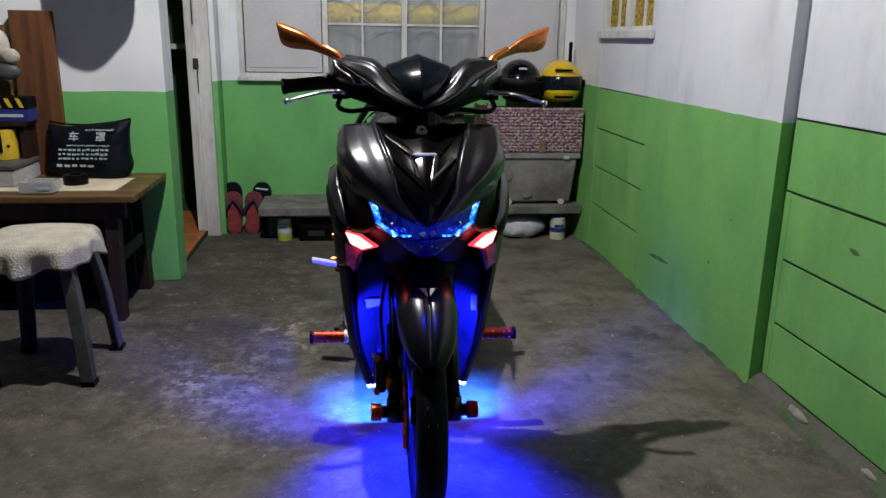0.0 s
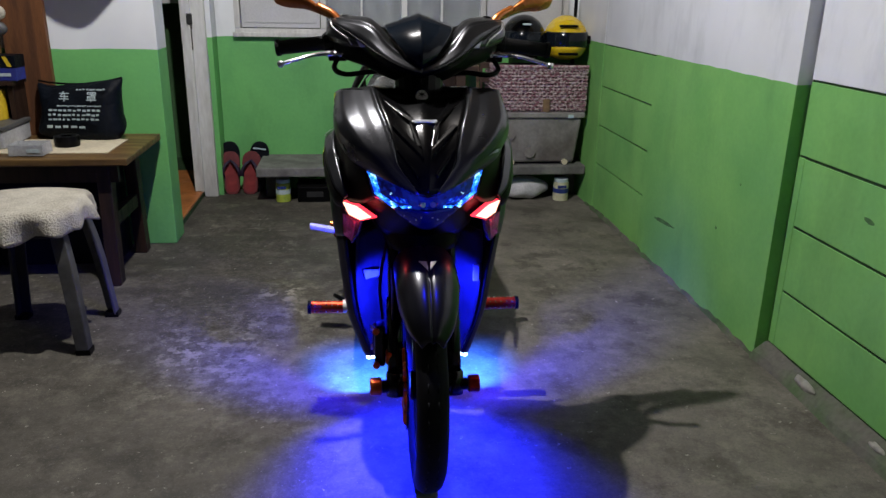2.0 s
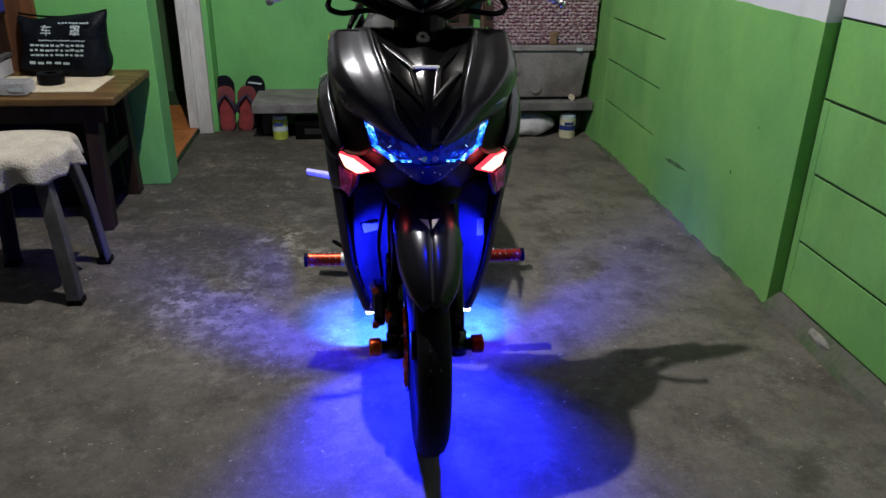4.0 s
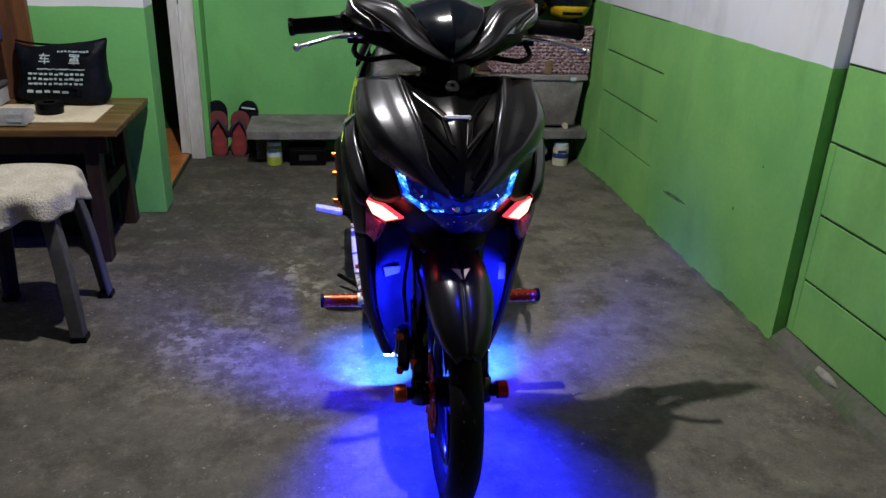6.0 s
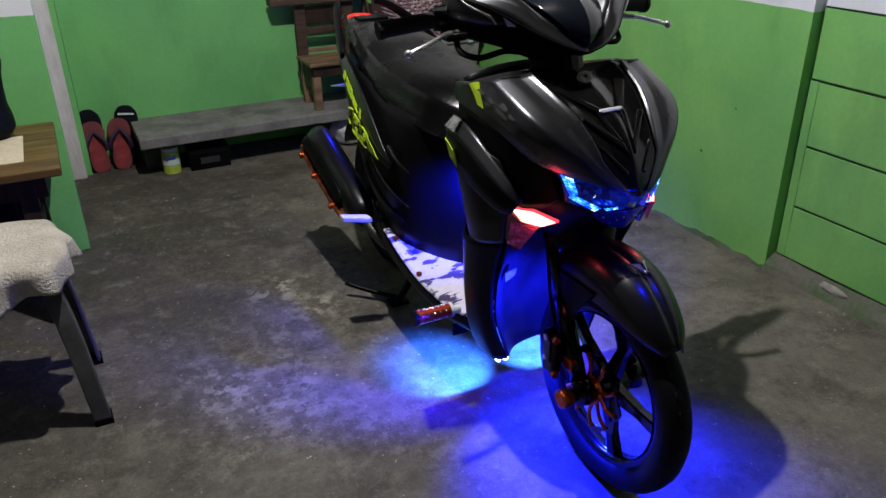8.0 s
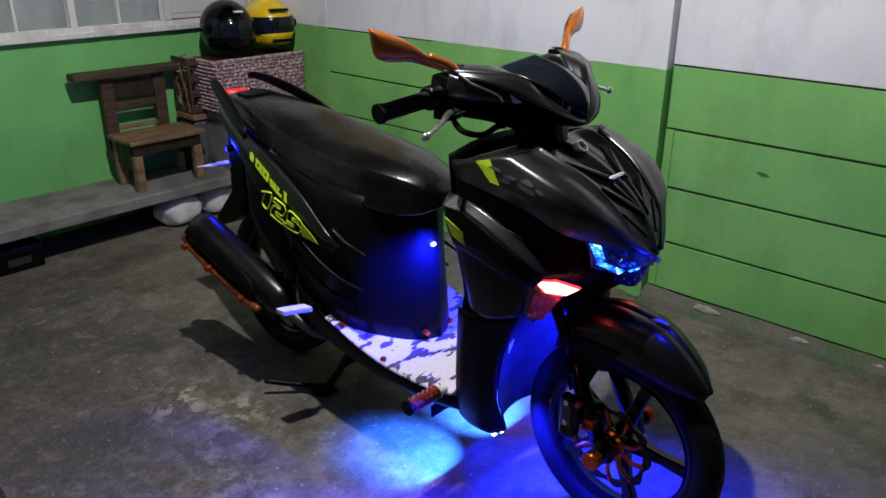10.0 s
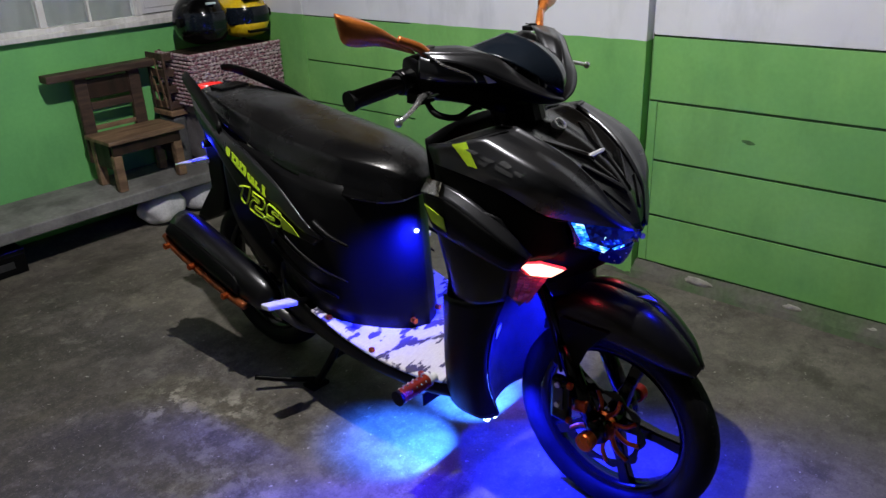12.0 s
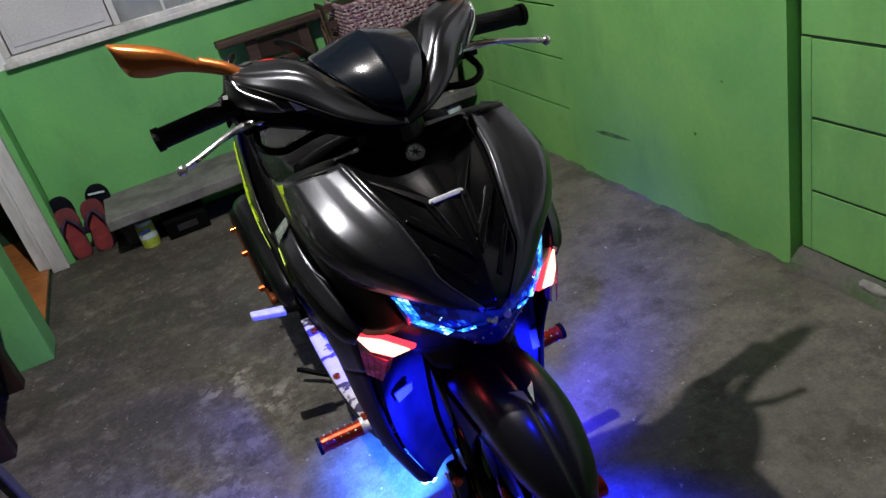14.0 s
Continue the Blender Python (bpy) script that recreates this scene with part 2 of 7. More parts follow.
matte_black = material("black_plastic", (0.0012, 0.0012, 0.0014), 0.32, other=(0.0028, 0.0028, 0.003), scale=7, fine=400, bump=0.15, depth=0.0006, spec=0.11)
body_black = material("black_body_plastic", (0.0035, 0.0035, 0.0038), 0.34, other=(0.002, 0.002, 0.0023), scale=7, fine=400, bump=0.12, depth=0.0006, spec=0.14)
panel_black = material("scuffed_black_plastic", (0.010, 0.010, 0.011), 0.42, other=(0.004, 0.004, 0.0045), scale=16, fine=300, bump=0.2, depth=0.0008, spec=0.2)
rubber = material("tyre_rubber", (0.003, 0.003, 0.0032), 0.6, other=(0.007, 0.007, 0.007), scale=12, fine=200, bump=0.3, depth=0.001, spec=0.15)
seat_vinyl = material("black_seat_vinyl", (0.0025, 0.0025, 0.0028), 0.20, other=(0.004, 0.004, 0.0043), scale=7, fine=150, bump=0.35, depth=0.0012, rough2=0.30, spec=0.42)
orange_metal = material("anodised_orange", (0.72, 0.14, 0.03), 0.25, 0.9, other=(0.55, 0.09, 0.025), scale=20, fine=300, bump=0.05)
peg_red = material("bulb_tinted_red", (0.60, 0.075, 0.022), 0.26, 0.85, other=(0.42, 0.045, 0.018), scale=20, fine=300, bump=0.05)
guard_orange = material("scorched_orange_guard", (0.30, 0.075, 0.02), 0.4, 0.6, other=(0.10, 0.03, 0.012), scale=30, fine=200, bump=0.3)
mirror_orange = material("copper_orange_paint", (0.62, 0.19, 0.035), 0.25, 0.55, other=(0.5, 0.14, 0.03), coat=0.5, bump=0.02, scale=5)
red_metal = material("anodised_red", (0.42, 0.025, 0.015), 0.28, 0.85, other=(0.3, 0.02, 0.012), scale=20, fine=300, bump=0.05)
silver = material("polished_alloy", (0.72, 0.72, 0.71), 0.22, 0.95, other=(0.6, 0.6, 0.6), scale=9, fine=300, bump=0.05)
alloy_dark = material("dark_alloy", (0.09, 0.09, 0.092), 0.35, 0.8, other=(0.06, 0.06, 0.06), scale=9, fine=300, bump=0.08)
lime = material("lime_decal", (0.50, 0.72, 0.02), 0.4, other=(0.42, 0.62, 0.02), bump=0.02)
mirror_glass = material("mirror_glass", (0.9, 0.9, 0.9), 0.02, 1.0, other=(0.9, 0.9, 0.9), bump=0.0, rough2=0.02)
visor_mat = material("smoked_visor", (0.006, 0.009, 0.014), 0.13, other=(0.004, 0.006, 0.009), bump=0.0, rough2=0.16, coat=0.0, spec=0.35)
floor_print = material("white_printed_sticker", (0.66, 0.63, 0.70), 0.35, other=(0.05, 0.04, 0.10), scale=21, fine=120, spread=(0.545, 0.565), bump=0.05, stretch=(0.7, 1.7, 1))
blue_glow = glowing("blue_headlight_glow", (0.0, 0.012, 1.0), 0.20, (0.01, 0.015, 0.1))
nd, lk = blue_glow.node_tree.nodes, blue_glow.node_tree.links
vor = nd.new("ShaderNodeTexVoronoi")
vor.inputs["Scale"].default_value = 130
tc = nd.new("ShaderNodeTexCoord")
lk.new(tc.outputs["Object"], vor.inputs["Vector"])
rp = nd.new("ShaderNodeValToRGB")
rp.color_ramp.elements[0].position, rp.color_ramp.elements[1].position = 0.35, 0.95
rp.color_ramp.elements[0].color, rp.color_ramp.elements[1].color = (0.0, 0.001, 0.05, 1), (0.01, 0.06, 1.0, 1)
lk.new(vor.outputs["Color"], rp.inputs[0])
lk.new(rp.outputs[0], nd["Principled BSDF"].inputs["Emission Color"])
sparkle_pale = glowing("pale_blue_sparkle", (0.35, 0.72, 1.0), 2.4)


def faceted_glow(name, stops, strength, base):
    """Lit reflector facets: each facet sends its own share of the lamp's colour."""
    m = glowing(name, (0, 0, 0), strength, base)
    nodes, links = m.node_tree.nodes, m.node_tree.links
    geo = nodes.new("ShaderNodeNewGeometry")
    ramp = nodes.new("ShaderNodeValToRGB")
    e = ramp.color_ramp.elements
    e[0].position, e[0].color = stops[0][0], (*stops[0][1], 1)
    e[1].position, e[1].color = stops[-1][0], (*stops[-1][1], 1)
    for at, colour in stops[1:-1]:
        e.new(at).color = (*colour, 1)
    links.new(geo.outputs["Random Per Island"], ramp.inputs[0])
    links.new(ramp.outputs[0], nodes["Principled BSDF"].inputs["Emission Color"])
    return m


facet_bright = faceted_glow("bright_blue_facets", ((0.0, (0.0, 0.03, 1.0)), (0.45, (0.012, 0.16, 1.0)), (0.75, (0.06, 0.38, 1.0)), (1.0, (0.45, 0.85, 1.0))), 2.6, (0.02, 0.03, 0.1))
facet_dim = faceted_glow("dim_blue_facets", ((0.0, (0.0, 0.002, 0.10)), (0.6, (0.0, 0.010, 0.7)), (0.9, (0.004, 0.06, 1.0)), (1.0, (0.06, 0.32, 1.0))), 0.9, (0.01, 0.015, 0.05))
lens_facets = faceted_glow("glowing_lens_facets", ((0.0, (0.10, 0.004, 0.03)), (0.6, (0.22, 0.012, 0.16)), (1.0, (0.42, 0.06, 0.30))), 0.22, (0.10, 0.05, 0.07))
camo_grey = material("camouflage_grey_print", (0.035, 0.036, 0.038), 0.45, other=(0.05, 0.05, 0.052), scale=20)
badge_metal = material("satin_badge_metal", (0.78, 0.78, 0.78), 0.4, 0.15, other=(0.66, 0.66, 0.66), scale=60, fine=400, bump=0.1)
blue_dim = glowing("dim_blue_lens", (0.0, 0.01, 1.0), 0.035, (0.004, 0.006, 0.04))
blue_core = glowing("blue_led_core", (0.02, 0.20, 1.0), 2.2)
led_white = glowing("blue_white_led", (0.55, 0.85, 1.0), 12.0)
amber_glow = glowing("lit_indicator", (1.0, 0.035, 0.06), 2.2, (0.5, 0.05, 0.05))
amber_core = glowing("lit_indicator_core", (1.0, 0.50, 0.36), 3.2, (0.6, 0.1, 0.05))
tail_red = glowing("red_tail_lens", (1.0, 0.03, 0.02), 0.35, (0.5, 0.02, 0.02))
lens_clear = material("clear_indicator_lens", (0.30, 0.18, 0.26), 0.12, other=(0.18, 0.10, 0.18), bump=0.3, fine=240, alpha=0.5)
bulb_glass = glowing("lit_bulb", (1.0, 0.96, 0.9), 30.0)


# ---- building blocks ----
def part(name, bm, mat, parent=None, label="", smooth=False, bevel=0.0):
    me = bpy.data.meshes.new(name)
    bmesh.ops.recalc_face_normals(bm, faces=bm.faces)
    for f in bm.faces:
        f.smooth = smooth
    bm.to_mesh(me)
    bm.free()
    me.materials.append(mat)
    ob = new(name, me)
    ob.parent = parent
    if bevel:
        mod = ob.modifiers.new("edge", "BEVEL")
        mod.width, mod.segments, mod.limit_method, mod.angle_limit = bevel, 2, "ANGLE", radians(40)
    return tagged(ob, label)


def thing(name, where, label, category, group="", turn=0.0):
    ob = new(name)
    ob.empty_display_size = 0.1
    ob.matrix_world = pose(*where, 0, 0, turn)
    return tagged(ob, label, category, group)


def box(bm, x0, x1, y0, y1, z0, z1):
    r = bmesh.ops.create_cube(bm, size=1.0)
    for v in r["verts"]:
        v.co = Vector((x0 + (v.co.x + 0.5) * (x1 - x0), y0 + (v.co.y + 0.5) * (y1 - y0), z0 + (v.co.z + 0.5) * (z1 - z0)))
    return r["verts"]


def boxes(*dims):
    bm = bmesh.new()
    for d in dims:
        box(bm, *d)
    return bm


def rod(bm, a, b, r0, r1=None, n=12):
    a, b = Vector(a), Vector(b)
    r1 = r0 if r1 is None else r1
    res = bmesh.ops.create_cone(bm, cap_ends=True, segments=n, radius1=r0, radius2=r1, depth=(b - a).length)
    m = Matrix.Translation((a + b) / 2) @ (b - a).to_track_quat("Z", "Y").to_matrix().to_4x4()
    bmesh.ops.transform(bm, matrix=m, verts=res["verts"])
    return res["verts"]


def rods(*pairs, n=12):
    bm = bmesh.new()
    for p in pairs:
        rod(bm, *p, n=n)
    return bm


def ball(bm, c, r, s=(1, 1, 1), u=14, v=10):
    res = bmesh.ops.create_uvsphere(bm, u_segments=u, v_segments=v, radius=1.0)
    for w in res["verts"]:
        w.co = Vector((c[0] + w.co.x * r * s[0], c[1] + w.co.y * r * s[1], c[2] + w.co.z * r * s[2]))
    return res["verts"]


def spline(points, n):
    """n points along a smooth curve through the given ones."""
    p = [np.array(q, float) for q in points]
    if len(p) == 2:
        return [p[0] + (p[1] - p[0]) * i / (n - 1) for i in range(n)]
    e = [2 * p[0] - p[1]] + p + [2 * p[-1] - p[-2]]
    out = []
    for i in range(n):
        s = i / (n - 1) * (len(p) - 1)
        k = min(int(s), len(p) - 2)
        t = s - k
        a, b, c, d = e[k:k + 4]
        out.append(0.5 * (2 * b + (c - a) * t + (2 * a - 5 * b + 4 * c - d) * t * t + (3 * b - a - 3 * c + d) * t ** 3))
    return out


def sheet(bm, rows, nu, nv, mirror=False, closed=False):
    """A smooth surface through a small grid of points; mirrored across x = 0 when asked."""
    rows = [spline(list(r) + ([r[0]] if closed else []), nu) for r in rows]
    cols = [spline([r[i] for r in rows], nv) for i in range(nu)]
    for sign in ((1, -1) if mirror else (1,)):
        vs = [[bm.verts.new((sign * c[j][0], c[j][1], c[j][2])) for j in range(nv)] for c in cols]
        for i in range(nu - 1):
            for j in range(nv - 1):
                q = (vs[i][j], vs[i + 1][j], vs[i + 1][j + 1], vs[i][j + 1])
                bm.faces.new(q if sign > 0 else q[::-1])
    bmesh.ops.remove_doubles(bm, verts=bm.verts, dist=0.0004)


def shell(name, rows, mat, parent, nu=12, nv=12, mirror=False, closed=False, thick=0.004, label=""):
    bm = bmesh.new()
    sheet(bm, rows, nu, nv, mirror, closed)
    ob = part(name, bm, mat, parent, label, smooth=True)
    if thick:
        mod = ob.modifiers.new("wall", "SOLIDIFY")
        mod.thickness, mod.offset = thick, -1
    return ob


def loft(bm, rings):
    """A closed body through rings of equal length, capped at both ends."""
    vs = [[bm.verts.new(p) for p in r] for r in rings]
    n = len(rings[0])
    for a, b in zip(vs, vs[1:]):
        for i in range(n):
            bm.faces.new((a[i], a[(i + 1) % n], b[(i + 1) % n], b[i]))
    bm.faces.new(vs[0][::-1])
    bm.faces.new(vs[-1])


def smooth_loft(bm, rings, n_ring, n_along):
    """A loft with rings and length both rounded."""
    rr = [spline(list(r) + [r[0]], n_ring + 1)[:-1] for r in rings]
    cols = [spline([r[i] for r in rr], n_along) for i in range(n_ring)]
    loft(bm, [[tuple(cols[i][j]) for i in range(n_ring)] for j in range(n_along)])


def plate(bm, pts, depth):
    """A polygon with thickness along the given vector."""
    d = Vector(depth)
    a = [bm.verts.new(p) for p in pts]
    b = [bm.verts.new(Vector(p) + d) for p in pts]
    bm.faces.new(a)
    bm.faces.new(b[::-1])
    for i in range(len(pts)):
        j = (i + 1) % len(pts)
        bm.faces.new((a[j], a[i], b[i], b[j]))


def tube(bm, pts, r, n=8, steps=None):
    """A round tube along a smooth curve."""
    path = [Vector(p) for p in spline(pts, steps or 6 * len(pts))]
    rings = []
    for i, p in enumerate(path):
        t = (path[min(i + 1, len(path) - 1)] - path[max(i - 1, 0)]).normalized()
        q = t.to_track_quat("Z", "Y")
        rad = r[0] + (r[1] - r[0]) * i / (len(path) - 1) if isinstance(r, tuple) else r
        rings.append([p + q @ Vector((rad * math.cos(2 * math.pi * k / n), rad * math.sin(2 * math.pi * k / n), 0)) for k in range(n)])
    loft(bm, rings)


def turned(bm, profile, n=32, axis="x"):
    """A ring-shaped body turned about an axis through 0: profile of (radius, along)."""
    rings = []
    for k in range(n):
        a = 2 * math.pi * k / n
        rings.append([bm.verts.new((s, r * math.cos(a), r * math.sin(a)) if axis == "x" else (r * math.cos(a), r * math.sin(a), s)) for r, s in profile])
    m = len(profile)
    for k in range(n):
        a, b = rings[k], rings[(k + 1) % n]
        for i in range(m):
            bm.faces.new((a[i], a[(i + 1) % m], b[(i + 1) % m], b[i]))


def words(name, text, size, mat, parent, m, label=""):
    """Flat lettering as a mesh."""
    cu = bpy.data.curves.new(name, "FONT")
    cu.body, cu.size, cu.extrude, cu.align_x, cu.align_y = text, size, 0.0004, "CENTER", "CENTER"
    tmp = new("tmp", cu)
    me = bpy.data.meshes.new_from_object(tmp.evaluated_get(bpy.context.evaluated_depsgraph_get()))
    bpy.data.objects.remove(tmp)
    me.materials.clear()
    me.materials.append(mat)
    ob = new(name, me)
    ob.parent, ob.matrix_basis = parent, m
    return tagged(ob, label)


# ---- the room ----
def setting(name, bm, mat, label, category, bevel=0.0):
    return tagged(part(name, bm, mat, None, label, bevel=bevel), label, category, kind="structure")


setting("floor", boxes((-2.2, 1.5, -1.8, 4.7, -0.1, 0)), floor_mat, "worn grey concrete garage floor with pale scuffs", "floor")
# unseen; dark so that little light comes back off it
setting("ceiling", boxes((-2.2, 1.6, -1.8, 4.9, 2.75, 2.85)), ceiling_mat, "unseen ceiling, kept dark to cut bounced light", "ceiling")
E1, E2 = 1.28, 1.32
# east wall: plain piers stand proud of the block panels
we = setting("wall_east", boxes((E1, 1.5, 2.185, 3.27, 0, 1.75), (E2 + 0.012, 1.5, -1.8, 2.185, 0, 1.75), (E1 + 0.034, 1.5, 3.27, 3.98, 0, 1.14), (E1, 1.5, 3.98, 4.5, 0, 1.75)), east_paint, "garage side wall, green below and white above", "wall")
# dark boards added out of view in place of white wall, against bounce
setting("unseen_upper_boards", boxes((E1 + 0.02, 1.5, -1.8, 4.5, 1.752, 2.75), (-0.92, 1.5, 4.53, 4.66, 1.802, 2.75), (-2.2, -0.83, 3.53, 3.66, 1.802, 2.75)), ceiling_mat, "unseen dark boards added above the walls to cut bounced light", "wall")
# two closing walls added out of view, dark to hold down the fill light
setting("wall_south", boxes((-2.2, 1.5, -1.95, -1.8, 0, 2.75)), wall_unseen, "unseen dark wall added to close the room with little bounced light", "wall")
setting("wall_west", boxes((-2.2, -2.05, -1.8, 3.5, 0, 2.75)), wall_unseen, "unseen side wall, kept dark for little bounced light", "wall")
setting("wall_northwest", boxes((-2.2, -0.82, 3.50, 3.66, 0, 1.80)), wall_paint, "short wall beside the doorway, green below, white above", "wall", bevel=0.004)
setting("wall_north", boxes((-0.742, -0.62, 4.50, 4.66, 0, 1.80), (1.20, 1.5, 4.50, 4.66, 0, 1.80), (-0.62, 1.20, 4.50, 4.66, 0, 0.885), (-0.885, -0.745, 4.37, 4.66, 0, 1.80)), wall_paint, "back wall, green below and white above", "wall")
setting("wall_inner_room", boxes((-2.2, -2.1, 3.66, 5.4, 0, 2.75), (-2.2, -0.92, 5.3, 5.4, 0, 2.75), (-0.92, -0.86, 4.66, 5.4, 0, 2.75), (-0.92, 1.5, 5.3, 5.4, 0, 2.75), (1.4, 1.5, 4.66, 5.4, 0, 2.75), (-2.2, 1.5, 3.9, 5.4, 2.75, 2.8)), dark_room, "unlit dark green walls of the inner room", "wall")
fl = setting("floor_inner_room", boxes((-2.1, -0.85, 3.66, 5.3, -0.05, 0.022)), groove_dark, "orange tiled floor beyond the doorway", "floor")
# ---- block courses of the side wall ----
def course(y0, y1, z0, z1, x):
    bm = boxes((x, E2 + 0.02, y0, y1, z0, z1))
    return part("block_course", bm, green_paint if z0 < 0.88 else white_paint, we, bevel=0.0012)


for z0, z1 in ((0.062, 0.2425), (0.2510, 0.4510), (0.4600, 0.6630), (0.6720, 0.885), (0.892, 1.75)):
    course(-1.79, 2.1470 if z1 < 0.8 else 2.177, z0, z1, E2)
part("end_strip", boxes((E2 + 0.0005, E2 + 0.02, 2.149, 2.180, 0.062, 0.6645)), green_paint, we, bevel=0.0012)
for z0, z1 in ((0.0, 0.252), (0.260, 0.454), (0.462, 0.656), (0.664, 0.867)):
    course(3.2715, 3.9785, z0, z1, E1 + 0.0025)
part("block_course", boxes((E1 + 0.0025, E2 + 0.02, 3.2715, 3.9785, 0.872, 1.139)), white_paint, we, bevel=0.003)
setting("joint_backing", boxes((E2 + 0.004, E2 + 0.0115, -1.79, 2.18, 0.05, 0.9)), groove_dark, "dark joints between the wall blocks", "wall")
setting("joint_backing_back", boxes((E1 + 0.012, E1 + 0.0335, 3.2725, 3.9775, 0.02, 0.88)), groove_dark, "dark joints between the wall blocks", "wall")
bm = bmesh.new()
random.seed(5)
ys = [-1.79 + i * 0.13 for i in range(31)] + [2.185]
rings = []
for y in ys:
    w, h = random.uniform(-0.008, 0.006), random.uniform(-0.010, 0.010)
    rings.append([(E1 + w - 0.006, y, 0), (E1 + w + 0.004, y, 0.022 + h * 0.6), (E2 - 0.004 + w * 0.3, y, 0.052 + h * 0.5), (E2 + 0.01, y, 0.058), (E2 + 0.01, y, 0)])
loft(bm, rings)
footing_paint = material("chipped_green_footing", (0.070, 0.112, 0.048), 0.8, other=(0.125, 0.120, 0.100), scale=6, fine=60, bump=0.6, depth=0.006, spread=(0.42, 0.62))
setting("wall_footing", bm, footing_paint, "chipped concrete footing painted green along the wall", "kerb")
for y, r in ((1.93, 0.05), (1.60, 0.035), (1.36, 0.03), (1.05, 0.04)):
    bm = bmesh.new()
    ball(bm, (E1 + 0.022, y, 0.036), r, (0.24, 1, 0.30), 20, 12)
    for v in bm.verts:
        v.co += Vector((0.0, 0.35, 0.12)) * r * noise.noise(v.co * 45)
    part("plaster_chip", bm, plaster, bpy.data.objects["wall_footing"], "pale plaster showing through")


bm = bmesh.new()
rings = []
y = 2.19
while y < 4.13:
    w, h = random.uniform(0.002, 0.016), random.uniform(0.006, 0.024)
    rings.append([(E1 - w, y, 0), (E1 - w * 0.5, y, h * 0.5), (E1 - 0.0006, y, h), (E1 + 0.004, y, h), (E1 + 0.004, y, 0)])
    y += random.uniform(0.02, 0.06)
loft(bm, rings)
setting("wall_fillet", bm, footing_paint, "crumbling mortar fillet along the foot of the side wall", "kerb")


def tiles():
    me = None
    for i in range(4):
        for j in range(4):
            bm = boxes((0, 0.295, 0, 0.295, 0, 0.012))
            ob = part("tile", bm, orange_tile, fl, bevel=0.002)
            ob.location = (-1.147 - 0.3 * i, 3.665 + 0.3 * j, 0.022)


tiles()


def door_frame():
    ob = thing("door_1", (-0.815, 4.36, 0), "white painted wooden door frame with a worn bolt", "door")
    tagged(ob, kind="structure")
    part("jamb", boxes((-0.075, -0.030, -0.045, 0.008, 0.035, 2.05)), white_wood, ob, bevel=0.004)
    part("jamb", boxes((-0.028, 0.045, -0.030, 0.008, 0.0, 2.05)), white_wood, ob, bevel=0.004)
    part("stop_bead", boxes((-0.040, -0.024, -0.052, -0.030, 0.035, 2.05)), white_wood, ob, bevel=0.002)
    b = part("bolt", boxes((-0.040, -0.012, -0.062, -0.046, 0.93, 0.985)), alloy_dark, ob, "tarnished metal bolt", bevel=0.003)
    part("bolt_rod", rods(((-0.028, -0.064, 1.16), (-0.028, -0.064, 1.30), 0.004)), alloy_dark, ob)
    part("rust_streak", boxes((-0.024, -0.018, -0.0535, -0.0522, 0.80, 0.92)), dark_wood, ob)
    part("lintel", boxes((-0.075, 0.04, -0.70, -0.05, 2.0, 2.08)), white_wood, ob)


door_frame()


def inner_shelf():
    ob = thing("wall_shelf", (-1.55, 5.1, 0), "dim shelf with dark bottles in the unlit room", "shelf")
    part("board", boxes((-0.5, 0.62, -0.1, 0.18, 1.02, 1.05)), white_wood, ob)
    part("board", boxes((-0.5, 0.62, -0.1, 0.18, 1.35, 1.38)), white_wood, ob)
    for x in (-0.48, 0.6):
        part("bracket", boxes((x, x + 0.03, -0.08, 0.18, 0.86, 1.02)), white_wood, ob)


inner_shelf()


def main_window():
    ob = tagged(thing("window_1", (0, 4.5, 0), "white wooden window with pale boards beside a curtained grid of panes", "window"), kind="structure")
    part("window_frame", boxes((-0.64, 1.22, -0.012, 0.04, 0.872, 0.905), (-0.64, 1.22, -0.012, 0.04, 1.78, 1.82), (-0.64, -0.61, -0.012, 0.04, 0.906, 1.779), (1.19, 1.22, -0.012, 0.04, 0.906, 1.779), (-0.175, -0.145, -0.014, 0.04, 0.906, 1.779), (0.715, 0.745, -0.014, 0.04, 0.906, 1.779)), white_wood, ob, bevel=0.003)
    part("window_sill", boxes((-0.65, 1.23, -0.035, -0.0125, 0.862, 0.885)), white_wood, ob, bevel=0.003)
    for x0, x1 in ((-0.605, -0.18), (0.75, 1.185)):
        part("board_panel", boxes((x0, x1, 0.012, 0.024, 0.91, 1.775)), frosted, ob, "pale flat window board", bevel=0.002)
        part("board_panel", boxes((x0 + 0.02, x1 - 0.02, 0.007, 0.0115, 0.935, 1.75)), frosted, ob, bevel=0.002)
    part("mullion", boxes((0.272, 0.302, -0.010, 0.03, 0.906, 1.779)), white_wood, ob, bevel=0.002)
    for x in (0.045, 0.492):
        part("glazing_bar", boxes((x, x + 0.010, -0.004, 0.02, 0.906, 1.779)), white_wood, ob)
    for z in (1.172, 1.45):
        for x0, x1 in ((-0.144, 0.271), (0.303, 0.714)):
            part("glazing_bar", boxes((x0, x1, -0.0045, 0.0195, z, z + 0.012)), white_wood, ob)
    for x0, x1 in ((-0.144, 0.044), (0.056, 0.271), (0.303, 0.491), (0.503, 0.714)):
        p = part("pane", boxes((x0, x1, 0.008, 0.011, 0.906, 1.779)), window_glass, ob)
        p.visible_shadow = False
    return ob


main_window()


